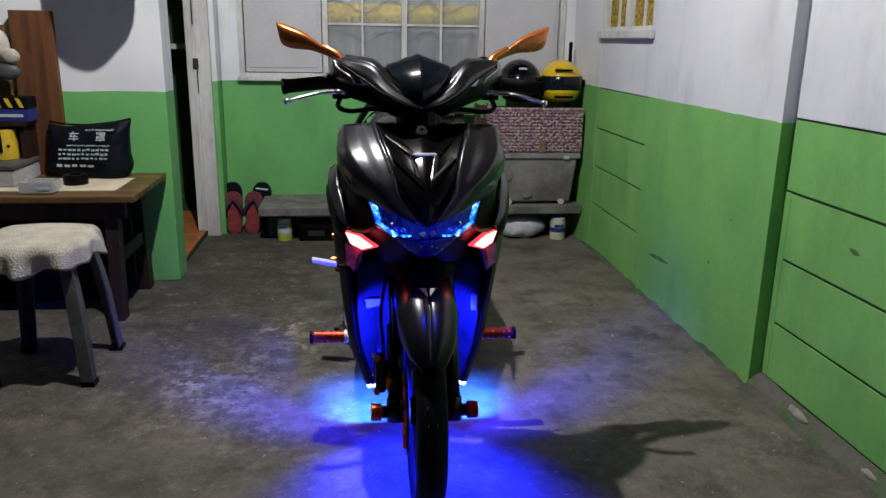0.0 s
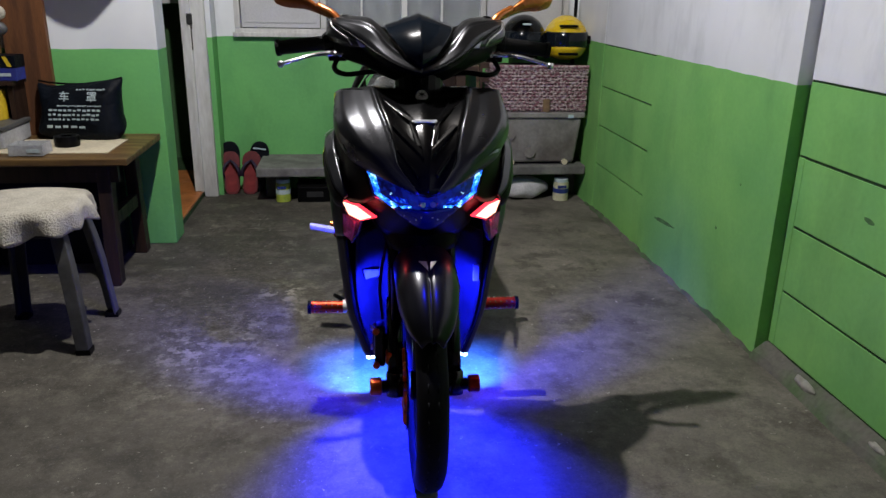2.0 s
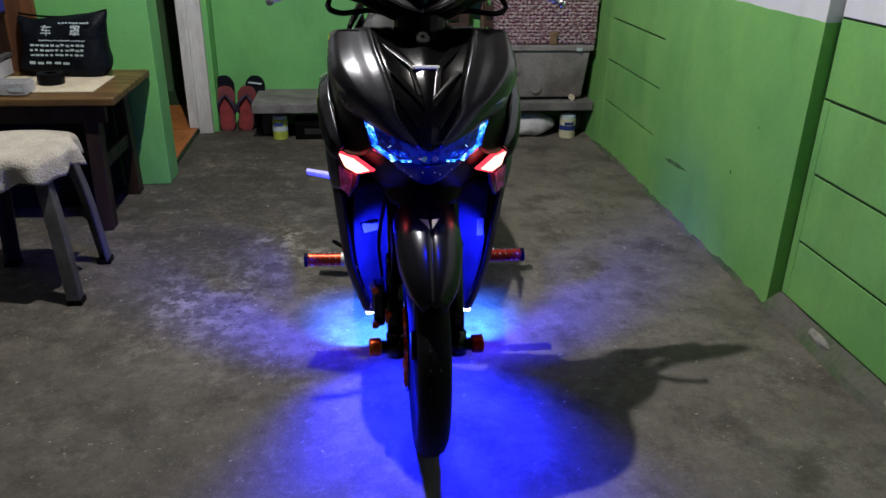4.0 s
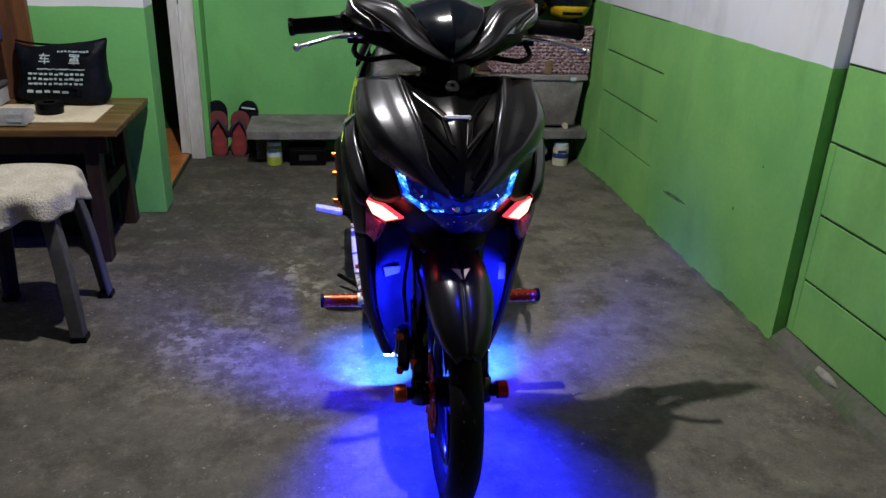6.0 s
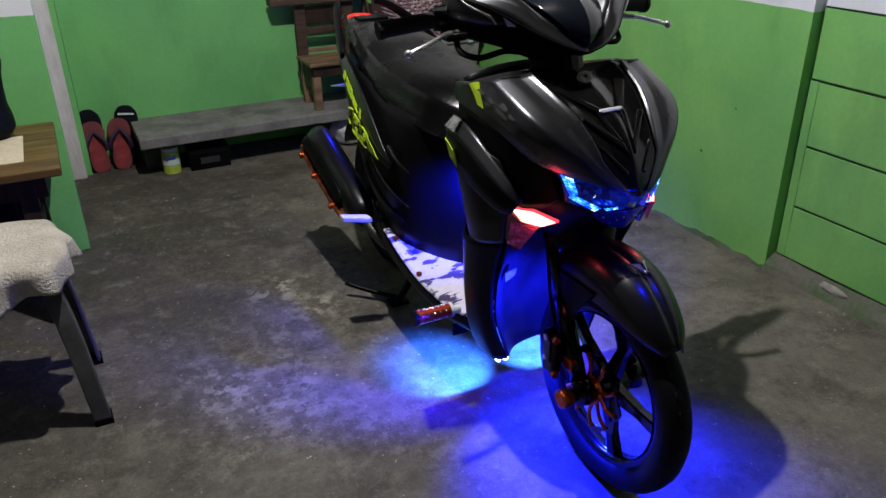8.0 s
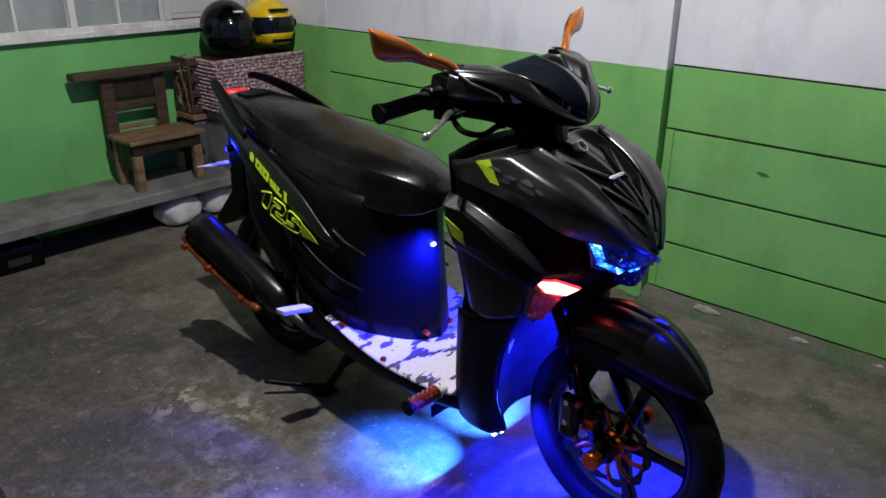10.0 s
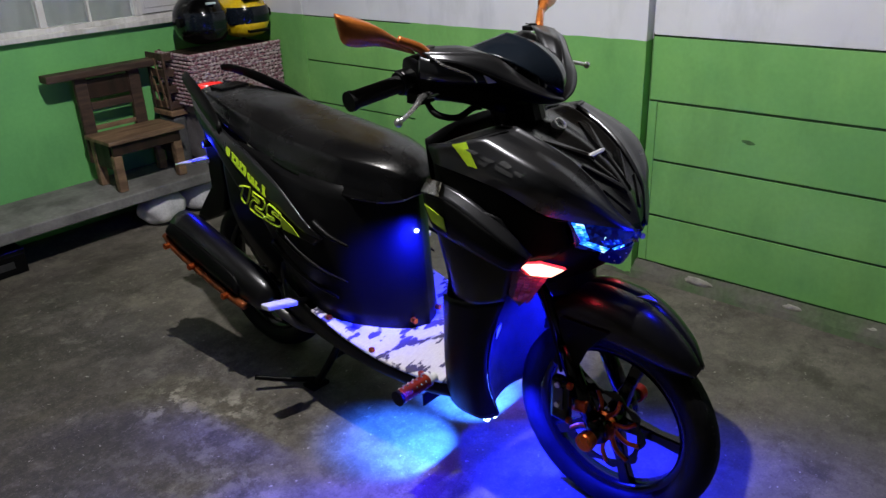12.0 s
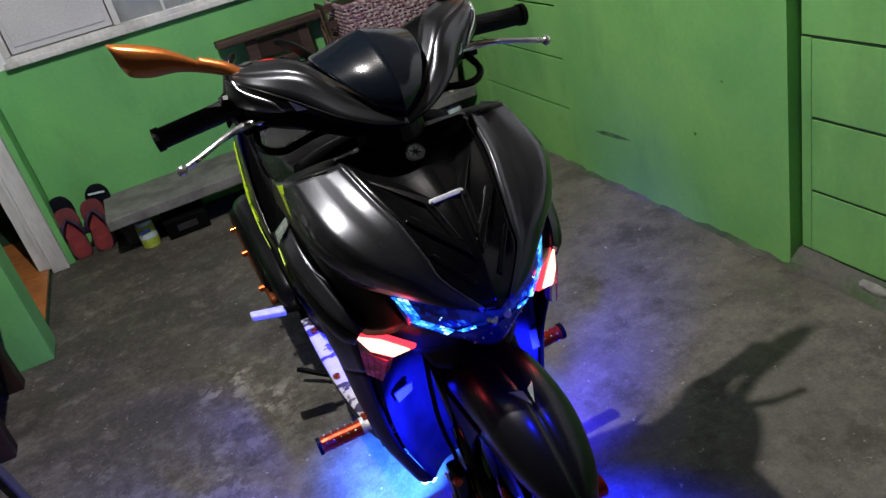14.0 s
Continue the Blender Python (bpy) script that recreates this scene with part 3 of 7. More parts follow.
def curtain():
    ob = thing("curtain", (0, 4.575, 0), "grey curtain with a yellow lace band and wavy hems", "curtain")
    def drape(x0, x1, z0, z1, y, amp, k):
        bm = bmesh.new()
        n = 60
        top = [bm.verts.new((x0 + (x1 - x0) * i / n, y + amp * math.sin(k * i), z1)) for i in range(n + 1)]
        bot = [bm.verts.new((x0 + (x1 - x0) * i / n, y + amp * 1.3 * math.sin(k * i + 0.4), z0)) for i in range(n + 1)]
        for i in range(n):
            bm.faces.new((top[i], top[i + 1], bot[i + 1], bot[i]))
        return bm
    for nm, dims, mat in (("drape", (-0.17, 0.74, 0.89, 1.80, 0.02, 0.006, 0.9), curtain_grey), ("lace_band", (-0.165, 0.735, 1.182, 1.292, 0.0, 0.004, 0.9), curtain_yellow)):
        o = part(nm, drape(*dims), mat, ob, smooth=True)
        o.modifiers.new("wall", "SOLIDIFY").thickness = 0.002
    for pts in (
        ((-0.150, 1.146), (-0.09, 1.146), (-0.03, 1.125), (0.03, 1.092), (0.08, 1.080), (0.13, 1.112), (0.19, 1.138), (0.24, 1.130), (0.27, 1.112)),
        ((0.300, 1.086), (0.34, 1.100), (0.40, 1.140), (0.45, 1.138), (0.49, 1.100), (0.53, 1.085), (0.59, 1.105), (0.65, 1.132), (0.71, 1.142)),
        ((-0.150, 1.302), (-0.09, 1.302), (-0.03, 1.285), (0.03, 1.252), (0.08, 1.242), (0.13, 1.272), (0.19, 1.306), (0.24, 1.302), (0.27, 1.284)),
        ((0.300, 1.244), (0.34, 1.258), (0.40, 1.306), (0.45, 1.304), (0.49, 1.262), (0.53, 1.245), (0.59, 1.268), (0.65, 1.298), (0.71, 1.306)),
    ):
        bm = bmesh.new()
        tube(bm, [(x, -0.008, z) for x, z in pts], 0.0036, 6, 60)
        part("hem", bm, hem_grey, ob, "dark wavy hem", smooth=True)


curtain()


def side_window():
    ob = tagged(thing("window_2", (E1 + 0.03, 3.625, 1.14), "small white side window with yellow-green figured glass", "window"), kind="structure")
    part("window_frame", boxes((-0.03, 0.03, -0.355, 0.355, 0, 0.035), (-0.03, 0.03, -0.355, 0.355, 0.575, 0.61), (-0.03, 0.03, -0.355, -0.325, 0.036, 0.574), (-0.03, 0.03, 0.325, 0.355, 0.036, 0.574), (-0.03, 0.03, -0.02, 0.02, 0.036, 0.574)), white_wood, ob, bevel=0.003)
    part("window_sill", boxes((-0.055, -0.031, -0.37, 0.37, -0.02, 0.018)), white_wood, ob, bevel=0.004)
    for y in (-0.32, 0.025):
        part("pane", boxes((0.0, 0.006, y, y + 0.295, 0.036, 0.574)), curtain_yellow, ob, "yellow-green figured glass")
        part("glazing_bar", boxes((-0.012, -0.001, y + 0.14, y + 0.152, 0.036, 0.574)), white_wood, ob)


side_window()


def bulb():
    ob = thing("ceiling_lamp", (BULB[0], BULB[1], 2.75), "bare lit bulb in a ceiling socket", "lamp")
    bm = bmesh.new()
    rod(bm, (0, 0, 0), (0, 0, -0.03), 0.05, n=20)
    rod(bm, (0, 0, -0.03), (0, 0, -0.075), 0.024, n=16)
    part("socket", bm, white_wood, ob)
    bm = bmesh.new()
    ball(bm, (0, 0, -0.15), 0.034)
    g = part("glass", bm, bulb_glass, ob, smooth=True)
    g.visible_shadow = False


bulb()

# ---- concrete bench along the back wall ----
bench = thing("bench", (0, 4.13, 0), "low grey concrete bench along the back wall", "bench")
part("slab", boxes((-0.53, 1.275, 0, 0.37, 0.155, 0.205)), bench_mat, bench, bevel=0.006)
for x in (-0.50, 1.20):
    part("support", boxes((x, x + 0.07, 0.18, 0.365, 0, 0.155)), bench_mat, bench)


# ---- things by the left wall ----
def table():
    ob = thing("table", (-0.84, 2.95, 0), "low wooden table with varnished top and dark legs", "table")
    top = part("tabletop", boxes((-0.95, 0, 0, 0.53, 0.483, 0.51)), warm_wood, ob, bevel=0.004)
    part("apron", boxes((-0.90, -0.05, 0.05, 0.075, 0.41, 0.482)), dark_wood, ob)
    for x in (-0.13, -0.90):
        for y0, y1 in ((0.08, 0.05), (0.42, 0.45)):
            bm = bmesh.new()
            loft(bm, [[(x, y1 - 0.03, 0), (x + 0.05, y1 - 0.03, 0), (x + 0.05, y1 + 0.035, 0), (x, y1 + 0.035, 0)], [(x, y0 - 0.03, 0.482), (x + 0.05, y0 - 0.03, 0.482), (x + 0.05, y0 + 0.035, 0.482), (x, y0 + 0.035, 0.482)]])
            part("leg", bm, dark_wood, ob, bevel=0.004)
        part("stretcher", boxes((x + 0.008, x + 0.042, 0.10, 0.40, 0.22, 0.275)), dark_wood, ob, bevel=0.003)
    part("rail", boxes((-0.85, -0.13, 0.235, 0.265, 0.225, 0.27)), dark_wood, ob, bevel=0.003)
    return ob


table()


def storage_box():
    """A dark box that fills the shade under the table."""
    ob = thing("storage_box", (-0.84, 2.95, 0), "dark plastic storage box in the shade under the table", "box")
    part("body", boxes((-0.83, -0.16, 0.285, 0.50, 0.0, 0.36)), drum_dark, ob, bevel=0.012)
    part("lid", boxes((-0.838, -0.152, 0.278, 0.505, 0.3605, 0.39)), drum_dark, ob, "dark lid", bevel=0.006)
    part("label", boxes((-0.62, -0.54, 0.2835, 0.2846, 0.16, 0.28)), stool_mat, ob, "dull grey label")


storage_box()


tagged(part("paper_sheet", boxes((-1.62, -0.935, 3.05, 3.33, 0.511, 0.514)), paper_mat), "cream card sheet lying on the table", "paper")


def stool():
    ob = thing("stool", (-1.020, 2.535, 0), "grey plastic stool with four ribbed legs", "stool")
    seat = part("seat", boxes((-0.122, 0.122, -0.122, 0.122, 0.4255, 0.457)), stool_blue, ob, "seat underside, in the navy used for the stool's shaded parts", bevel=0.012)
    for sx in (-1, 1):
        for sy in (-1, 1):
            def ring(c, w, z, t):
                x, y = sx * c, sy * c
                pts = [(0, 0), (-w, 0), (-w, -t), (-t, -t), (-t, -w), (0, -w)]
                return [(x + sx * px, y + sy * py, z) for px, py in pts]
            bm = bmesh.new()
            loft(bm, [ring(0.170, 0.040, 0.0, 0.010), ring(0.152, 0.043, 0.22, 0.010), ring(0.142, 0.043, 0.30, 0.010), ring(0.120, 0.040, 0.424, 0.010)])
            # back left leg, turned from the bulb, takes the navy as its shade
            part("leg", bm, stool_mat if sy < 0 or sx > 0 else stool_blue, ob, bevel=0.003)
            part("foot", boxes((sx * 0.151 - 0.022, sx * 0.151 + 0.022, sy * 0.151 - 0.022, sy * 0.151 + 0.022, 0.0005, 0.018)), matte_black, ob, "black rubber foot")
    for s in (-1, 1):
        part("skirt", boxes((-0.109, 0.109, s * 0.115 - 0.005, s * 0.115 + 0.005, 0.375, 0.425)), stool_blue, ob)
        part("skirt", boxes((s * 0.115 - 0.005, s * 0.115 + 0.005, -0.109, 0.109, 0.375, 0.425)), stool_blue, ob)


stool()


def towel():
    bm = bmesh.new()
    n, m = 72, 26
    rows = []
    for j in range(m + 1):
        s = j / m
        row = []
        for i in range(n):
            a = 2 * math.pi * i / n
            sq = 1 / max(abs(math.cos(a)), abs(math.sin(a))) ** 0.42
            base = 0.156 * sq
            nz = noise.noise(Vector((math.cos(a) * 2.2, math.sin(a) * 2.2, 1.7)))
            if s < 0.6:
                r, z = base * s / 0.6, 0.448 + 0.006 * noise.noise(Vector((math.cos(a) * s * 3, math.sin(a) * s * 3, 4)))
            else:
                k = (s - 0.6) / 0.4
                hang = 0.082 + 0.03 * nz + 0.020 * max(0, math.cos(a - math.radians(215))) 
                wave = 0.016 * math.sin(a * 11 + 2 * nz) + 0.010 * math.sin(a * 7 + 1)
                r = base + 0.022 * math.sin(min(1, k * 2.2) * 1.57) + k * (wave + 0.004)
                z = 0.448 - hang * k ** 1.25 - 0.0
            row.append(bm.verts.new((r * math.cos(a), r * math.sin(a), z)))
        rows.append(row)
    for j in range(m):
        for i in range(n):
            k = (i + 1) % n
            bm.faces.new((rows[j][i], rows[j][k], rows[j + 1][k], rows[j + 1][i]))
    bmesh.ops.remove_doubles(bm, verts=bm.verts, dist=0.0005)
    ob = part("towel", bm, towel_mat, None, smooth=True)
    ob.location = (-1.032, 2.53, 0.024)
    mod = ob.modifiers.new("wall", "SOLIDIFY")
    mod.thickness, mod.offset = 0.008, -1
    return tagged(ob, "cream terry towel draped over the stool seat", "towel")


towel()


def cover_bag():
    """A soft stuffed bag that leans against the wall."""
    ob = thing("cover_bag", (-1.115, 3.40, 0.515), "black nylon cover bag with pale printed writing", "bag", turn=-6)
    bm = bmesh.new()
    rings = []
    for k, (z, w, d) in enumerate(((0.0, 0.150, 0.055), (0.03, 0.172, 0.075), (0.10, 0.160, 0.080), (0.17, 0.163, 0.062), (0.215, 0.176, 0.035), (0.232, 0.174, 0.012))):
        ring = []
        for i in range(16):
            a = 2 * math.pi * i / 16
            x = w * (abs(math.cos(a)) ** 0.55) * (1 if math.cos(a) >= 0 else -1)
            y = d * (abs(math.sin(a)) ** 0.8) * (1 if math.sin(a) >= 0 else -1)
            zz = z + 0.012 * (x / w) * (1 if z > 0.1 else 0) + 0.016 * noise.noise(Vector((x * 12, y * 12, z * 12 + 2))) - 0.020 * (1 - (x / w) ** 2) * (max(0, z - 0.10) / 0.13) ** 2
            ring.append((x + 0.010 * noise.noise(Vector((i * 0.7, k * 0.9, 3))), y - 0.03 + z * 0.12, zz))
        rings.append(ring)
    smooth_loft(bm, rings, 40, 24)
    for v in bm.verts:
        v.co += Vector((0, 0.008, 0)) * noise.noise(v.co * 24) + Vector((0, 0.004, 0)) * noise.noise(v.co * 60)
    body = part("body", bm, cloth_black, ob, smooth=True)
    part("seam", rods(*[((x, -0.002, 0.235 + 0.05 * x - 0.020 * (1 - (x / 0.172) ** 2)), (x + 0.043, -0.002, 0.235 + 0.05 * (x + 0.043) - 0.020 * (1 - ((x + 0.043) / 0.172) ** 2)), 0.004) for x in (-0.172, -0.129, -0.086, -0.043, 0.0, 0.043, 0.086, 0.129)]), matte_black, ob)

    def line(z, x0, x1, h, y, pieces):
        bm = bmesh.new()
        step = (x1 - x0) / pieces
        for i in range(pieces):
            w, lift = random.uniform(0.45, 0.85), random.uniform(-0.0015, 0.0015)
            box(bm, x0 + i * step, x0 + (i + w) * step, y, y + 0.003, z + lift, z + lift + h * random.uniform(0.6, 0.9))
        return bm
    yy = lambda z: -0.126 + 0.55 * max(0, z - 0.10) - 0.02 * 0
    for ch, x in (("\u8f66", -0.035), ("\u7f69", 0.075)):
        words("lettering", ch, 0.046, print_white, body, pose(x, yy(0.165), 0.172, 62, 0, 0), "pale printed characters")
    for z, x0, x1, h, n in ((0.199, 0.01, 0.13, 0.008, 9), (0.138, -0.06, 0.12, 0.005, 18), (0.120, -0.09, 0.12, 0.009, 11), (0.103, -0.09, 0.12, 0.009, 11), (0.086, -0.09, 0.115, 0.009, 11), (0.055, -0.10, 0.06, 0.013, 5)):
        part("print_line", line(z, x0, x1, h, yy(z) - 0.001, n), print_white, body, "line of pale print")


cover_bag()


def left_clutter():
    ob = thing("wooden_rack", (-1.325, 3.405, 0.511), "dark brown wooden board rack standing on the table", "shelf")
    part("upright", boxes((-0.085, 0.085, 0.04, 0.07, 0, 0.68)), rack_wood, ob, bevel=0.003)
    part("upright", boxes((-0.20, -0.10, 0.02, 0.05, 0, 0.62)), warm_wood, ob, "lighter brown board", bevel=0.003)
    part("shelf_board", boxes((-0.55, -0.01, -0.12, 0.02, 0.225, 0.24)), dark_wood, ob)
    for x in (-0.52, -0.04):
        part("bracket", boxes((x, x + 0.02, -0.10, 0.02, 0.06, 0.225)), dark_wood, ob)
    yellow = material("yellow_print", (0.65, 0.45, 0.02), 0.5)
    blue = material("blue_card", (0.02, 0.03, 0.22), 0.5)
    b = thing("carton", (-1.45, 3.34, 0.752), "small black and blue carton with yellow diagonal stripes", "box")
    part("body", boxes((-0.14, 0.13, -0.04, 0.05, 0, 0.05)), blue, b, bevel=0.002)
    part("lid", boxes((-0.142, 0.132, -0.042, 0.052, 0.0505, 0.098)), cloth_black, b, "black lid", bevel=0.002)
    for i in range(6):
        bm = bmesh.new()
        x = -0.13 + i * 0.043
        plate(bm, [(x + 0.018, -0.0445, 0.055), (x + 0.034, -0.0445, 0.055), (x + 0.016, -0.0445, 0.094), (x, -0.0445, 0.094)], (0, 0.002, 0))
        part("stripe", bm, yellow, b)
    part("print_line", boxes((-0.12, 0.11, -0.0425, -0.0405, 0.018, 0.030)), print_white, b)
    c = thing("yellow_tin", (-1.44, 3.32, 0.60), "yellow tin with black patches on a grey tray", "tin")
    bm = bmesh.new()
    rod(bm, (0, 0, 0), (0, 0, 0.12), 0.055, n=24)
    part("body", bm, yellow, c)
    for i, a in enumerate((3.6, 4.2, 4.9, 5.4)):
        part("patch", boxes((0.052 * math.cos(a) - 0.008, 0.052 * math.cos(a) + 0.008, 0.056 * math.sin(a) - 0.002, 0.056 * math.sin(a) + 0.004, 0.03 + 0.02 * (i % 2), 0.06 + 0.025 * (i % 3))), cloth_black, c)
    d = thing("storage_crate", (-1.46, 3.20, 0.511), "grey plastic crate standing on the table", "crate")
    grey = material("pale_grey_plastic", (0.42, 0.43, 0.44), 0.5)
    part("body", boxes((-0.16, 0.13, -0.08, 0.18, 0.004, 0.07)), grey, d, bevel=0.006)
    part("rim", boxes((-0.165, 0.135, -0.085, 0.185, 0.071, 0.088)), stool_mat, d, "dark grey rim", bevel=0.004)
    e = thing("plastic_box", (-1.20, 3.035, 0.515), "small clear plastic box with tools on the table", "box")
    part("tray", boxes((-0.065, 0.055, -0.045, 0.05, 0, 0.006), (-0.065, -0.062, -0.045, 0.05, 0.0065, 0.04), (0.052, 0.055, -0.045, 0.05, 0.0065, 0.04), (-0.0615, 0.0515, -0.045, -0.042, 0.0065, 0.04), (-0.0615, 0.0515, 0.047, 0.05, 0.0065, 0.04)), grey, e)
    part("label_strip", boxes((0.0, 0.045, -0.0475, -0.0455, 0.012, 0.024)), print_white, e)
    g = thing("tape_roll", (-1.125, 3.19, 0.5145), "black roll lying on the table", "roll")
    bm = bmesh.new()
    turned(bm, [(0.022, 0.0), (0.046, 0.0), (0.048, 0.02), (0.046, 0.04), (0.022, 0.04)], 28, "z")
    part("body", bm, matte_black, g, smooth=False)
    h = thing("cloth", (-1.40, 3.345, 0.99), "white and black glove hanging on the rack", "glove")
    bm = bmesh.new()
    ball(bm, (-0.02, 0, 0.06), 0.05, (0.9, 0.5, 1.3))
    ball(bm, (0.03, -0.02, 0.02), 0.03, (1.2, 0.6, 1.0))
    part("palm", bm, towel_mat, h, smooth=True)
    bm = bmesh.new()
    ball(bm, (0.0, -0.01, -0.04), 0.05, (1.2, 0.5, 0.7))
    part("cuff", bm, stool_mat, h, "grey cuff", smooth=True)
    k = thing("box_panel", (-1.62, 3.10, 0), "large pale blue box standing beside the table", "box")
    part("body", boxes((-0.25, 0.12, -0.75, -0.12, 0, 0.46)), grey, k, bevel=0.01)
    part("lid", boxes((-0.255, 0.125, -0.755, -0.115, 0.461, 0.482)), stool_blue, k, "navy lid", bevel=0.006)


left_clutter()


# ---- things on and under the bench ----
def slippers():
    red = material("red_foam_sole", (0.13, 0.010, 0.014), 0.6, other=(0.09, 0.007, 0.010), scale=18)
    inner = material("worn_red_footbed", (0.22, 0.018, 0.020), 0.7, other=(0.15, 0.011, 0.014), scale=22)
    navy = material("navy_strap", (0.03, 0.016, 0.045), 0.6)
    out = [(0.0, 0), (0.024, 0.006), (0.037, 0.035), (0.036, 0.09), (0.040, 0.14), (0.046, 0.18), (0.042, 0.215), (0.024, 0.240), (0.0, 0.246), (-0.024, 0.240), (-0.042, 0.215), (-0.046, 0.18), (-0.040, 0.14), (-0.036, 0.09), (-0.037, 0.035), (-0.024, 0.006)]

    def sole(ob, mat, thick, size=1.0):
        bm = bmesh.new()
        rim = [tuple(p) for p in spline([(a * size, 0, b * size) for a, b in out] + [(0, 0, 0)], 49)[:-1]]
        plate(bm, rim, (0, thick, 0))
        return part("sole", bm, mat, ob, bevel=0.003)

    for k, (x, lean, turn) in enumerate(((-0.697, -2, 3), (-0.603, 3, -4))):
        ob = thing("slipper", (x, 4.375, 0.0), "red foam slipper with dark toe strap leaning upright on the wall", "slipper", "red slippers", turn)
        ob.rotation_euler = (radians(-16), radians(lean), radians(turn))
        ob.scale = (1.12, 1.1, 1.0)
        sole(ob, red, 0.020)
        bm = bmesh.new()
        plate(bm, [tuple(p) for p in spline([(a * 0.72, -0.0025, 0.012 + b * 0.62) for a, b in out] + [(0, -0.0025, 0.012)], 33)[:-1]], (0, 0.002, 0))
        part("footbed", bm, inner, ob, "paler worn footbed")
        for s in (-1, 1):
            bm = bmesh.new()
            tube(bm, [(0, -0.004, 0.192), (s * 0.020, -0.028, 0.172), (s * 0.038, -0.024, 0.135), (s * 0.041, -0.002, 0.105)], (0.006, 0.010), 8)
            part("strap", bm, navy, ob, "dark purple strap", smooth=True)
    for k, (x, lean, turn) in enumerate(((-0.705, -1, 4), (-0.572, 6, -4))):
        ob = thing("slipper", (x, 4.425, 0.0), "black slipper standing behind the red pair, white-striped toe", "slipper", "black slippers", turn)
        ob.rotation_euler = (radians(-9), radians(lean), radians(turn))
        sole(ob, cloth_black, 0.018, 1.18)
        if k:
            part("strap_band", boxes((-0.036, 0.036, -0.012, -0.001, 0.245, 0.254)), print_white, ob, "white band", bevel=0.002)


slippers()


def cans():
    lime_can = material("lime_label", (0.42, 0.50, 0.06), 0.4, other=(0.30, 0.38, 0.05), scale=30)
    cream = material("cream_label", (0.62, 0.60, 0.42), 0.5, other=(0.5, 0.48, 0.3), scale=30)
    blue = material("blue_label", (0.02, 0.04, 0.2), 0.5)
    for nm, x, y, mat, lab, r, h in (("spray_can", -0.40, 4.225, lime_can, "lime green tin with pale label under the bench", 0.04, 0.125), ("jar", 1.155, 4.175, cream, "cream plastic jar with blue label under the bench", 0.043, 0.125)):
        ob = thing(nm, (x, y, 0), lab, "jar" if nm == "jar" else "tin")
        bm = bmesh.new()
        rod(bm, (0, 0, 0), (0, 0, h - 0.02), r, n=24)
        part("body", bm, mat, ob, bevel=0.003)
        bm = bmesh.new()
        rod(bm, (0, 0, h - 0.0195), (0, 0, h), r * 0.92, n=24)
        part("cap", bm, print_white, ob, "pale cap", bevel=0.002)
        bm = bmesh.new()
        turned(bm, [(r - 0.002, 0.045), (r + 0.0012, 0.045), (r + 0.0012, 0.070), (r - 0.002, 0.070)], 24, "z")
        part("label_band", bm, blue if nm == "jar" else print_white, ob)
        part("print_line", boxes((-0.028, 0.02, -r - 0.0022, -r + 0.006, 0.076, 0.09)), blue, ob)
    ob = thing("battery_box", (-0.22, 4.23, 0), "black plastic battery lying under the bench", "battery")
    part("body", boxes((-0.10, 0.09, -0.045, 0.07, 0, 0.085)), matte_black, ob, bevel=0.004)
    part("lid", boxes((-0.102, 0.092, -0.047, 0.072, 0.0855, 0.105)), gloss_black, ob, bevel=0.004)
    part("label_strip", boxes((-0.05, 0.04, -0.0475, -0.0455, 0.03, 0.06)), alloy_dark, ob)
    sack_mat = material("white_woven_sack", (0.55, 0.54, 0.56), 0.8, other=(0.42, 0.41, 0.43), scale=10, fine=120, bump=0.6)
    for nm, cx, cy, s, lab in (("sack", 0.95, 4.25, (0.15, 0.10, 0.062), "white folded sack under the bench"), ("sack", 0.52, 4.24, (0.12, 0.09, 0.076), "white woven sack slumped under the bench"), ("sack", 0.74, 4.26, (0.11, 0.09, 0.076), "white woven sack pushed against its neighbour under the bench")):
        bm = bmesh.new()
        ball(bm, (0, 0, s[2]), 1.0, s, 32, 18)
        for v in bm.verts:
            v.co += 0.022 * noise.noise(v.co * 14 + Vector((cx, 0, 0))) * Vector((0.4, 1, 0.6))
            v.co.z = max(0.0, min(v.co.z, 0.15))
        ob = part(nm, bm, sack_mat, None, smooth=True)
        ob.location = (cx, cy, 0)
        tagged(ob, lab, "sack")


cans()


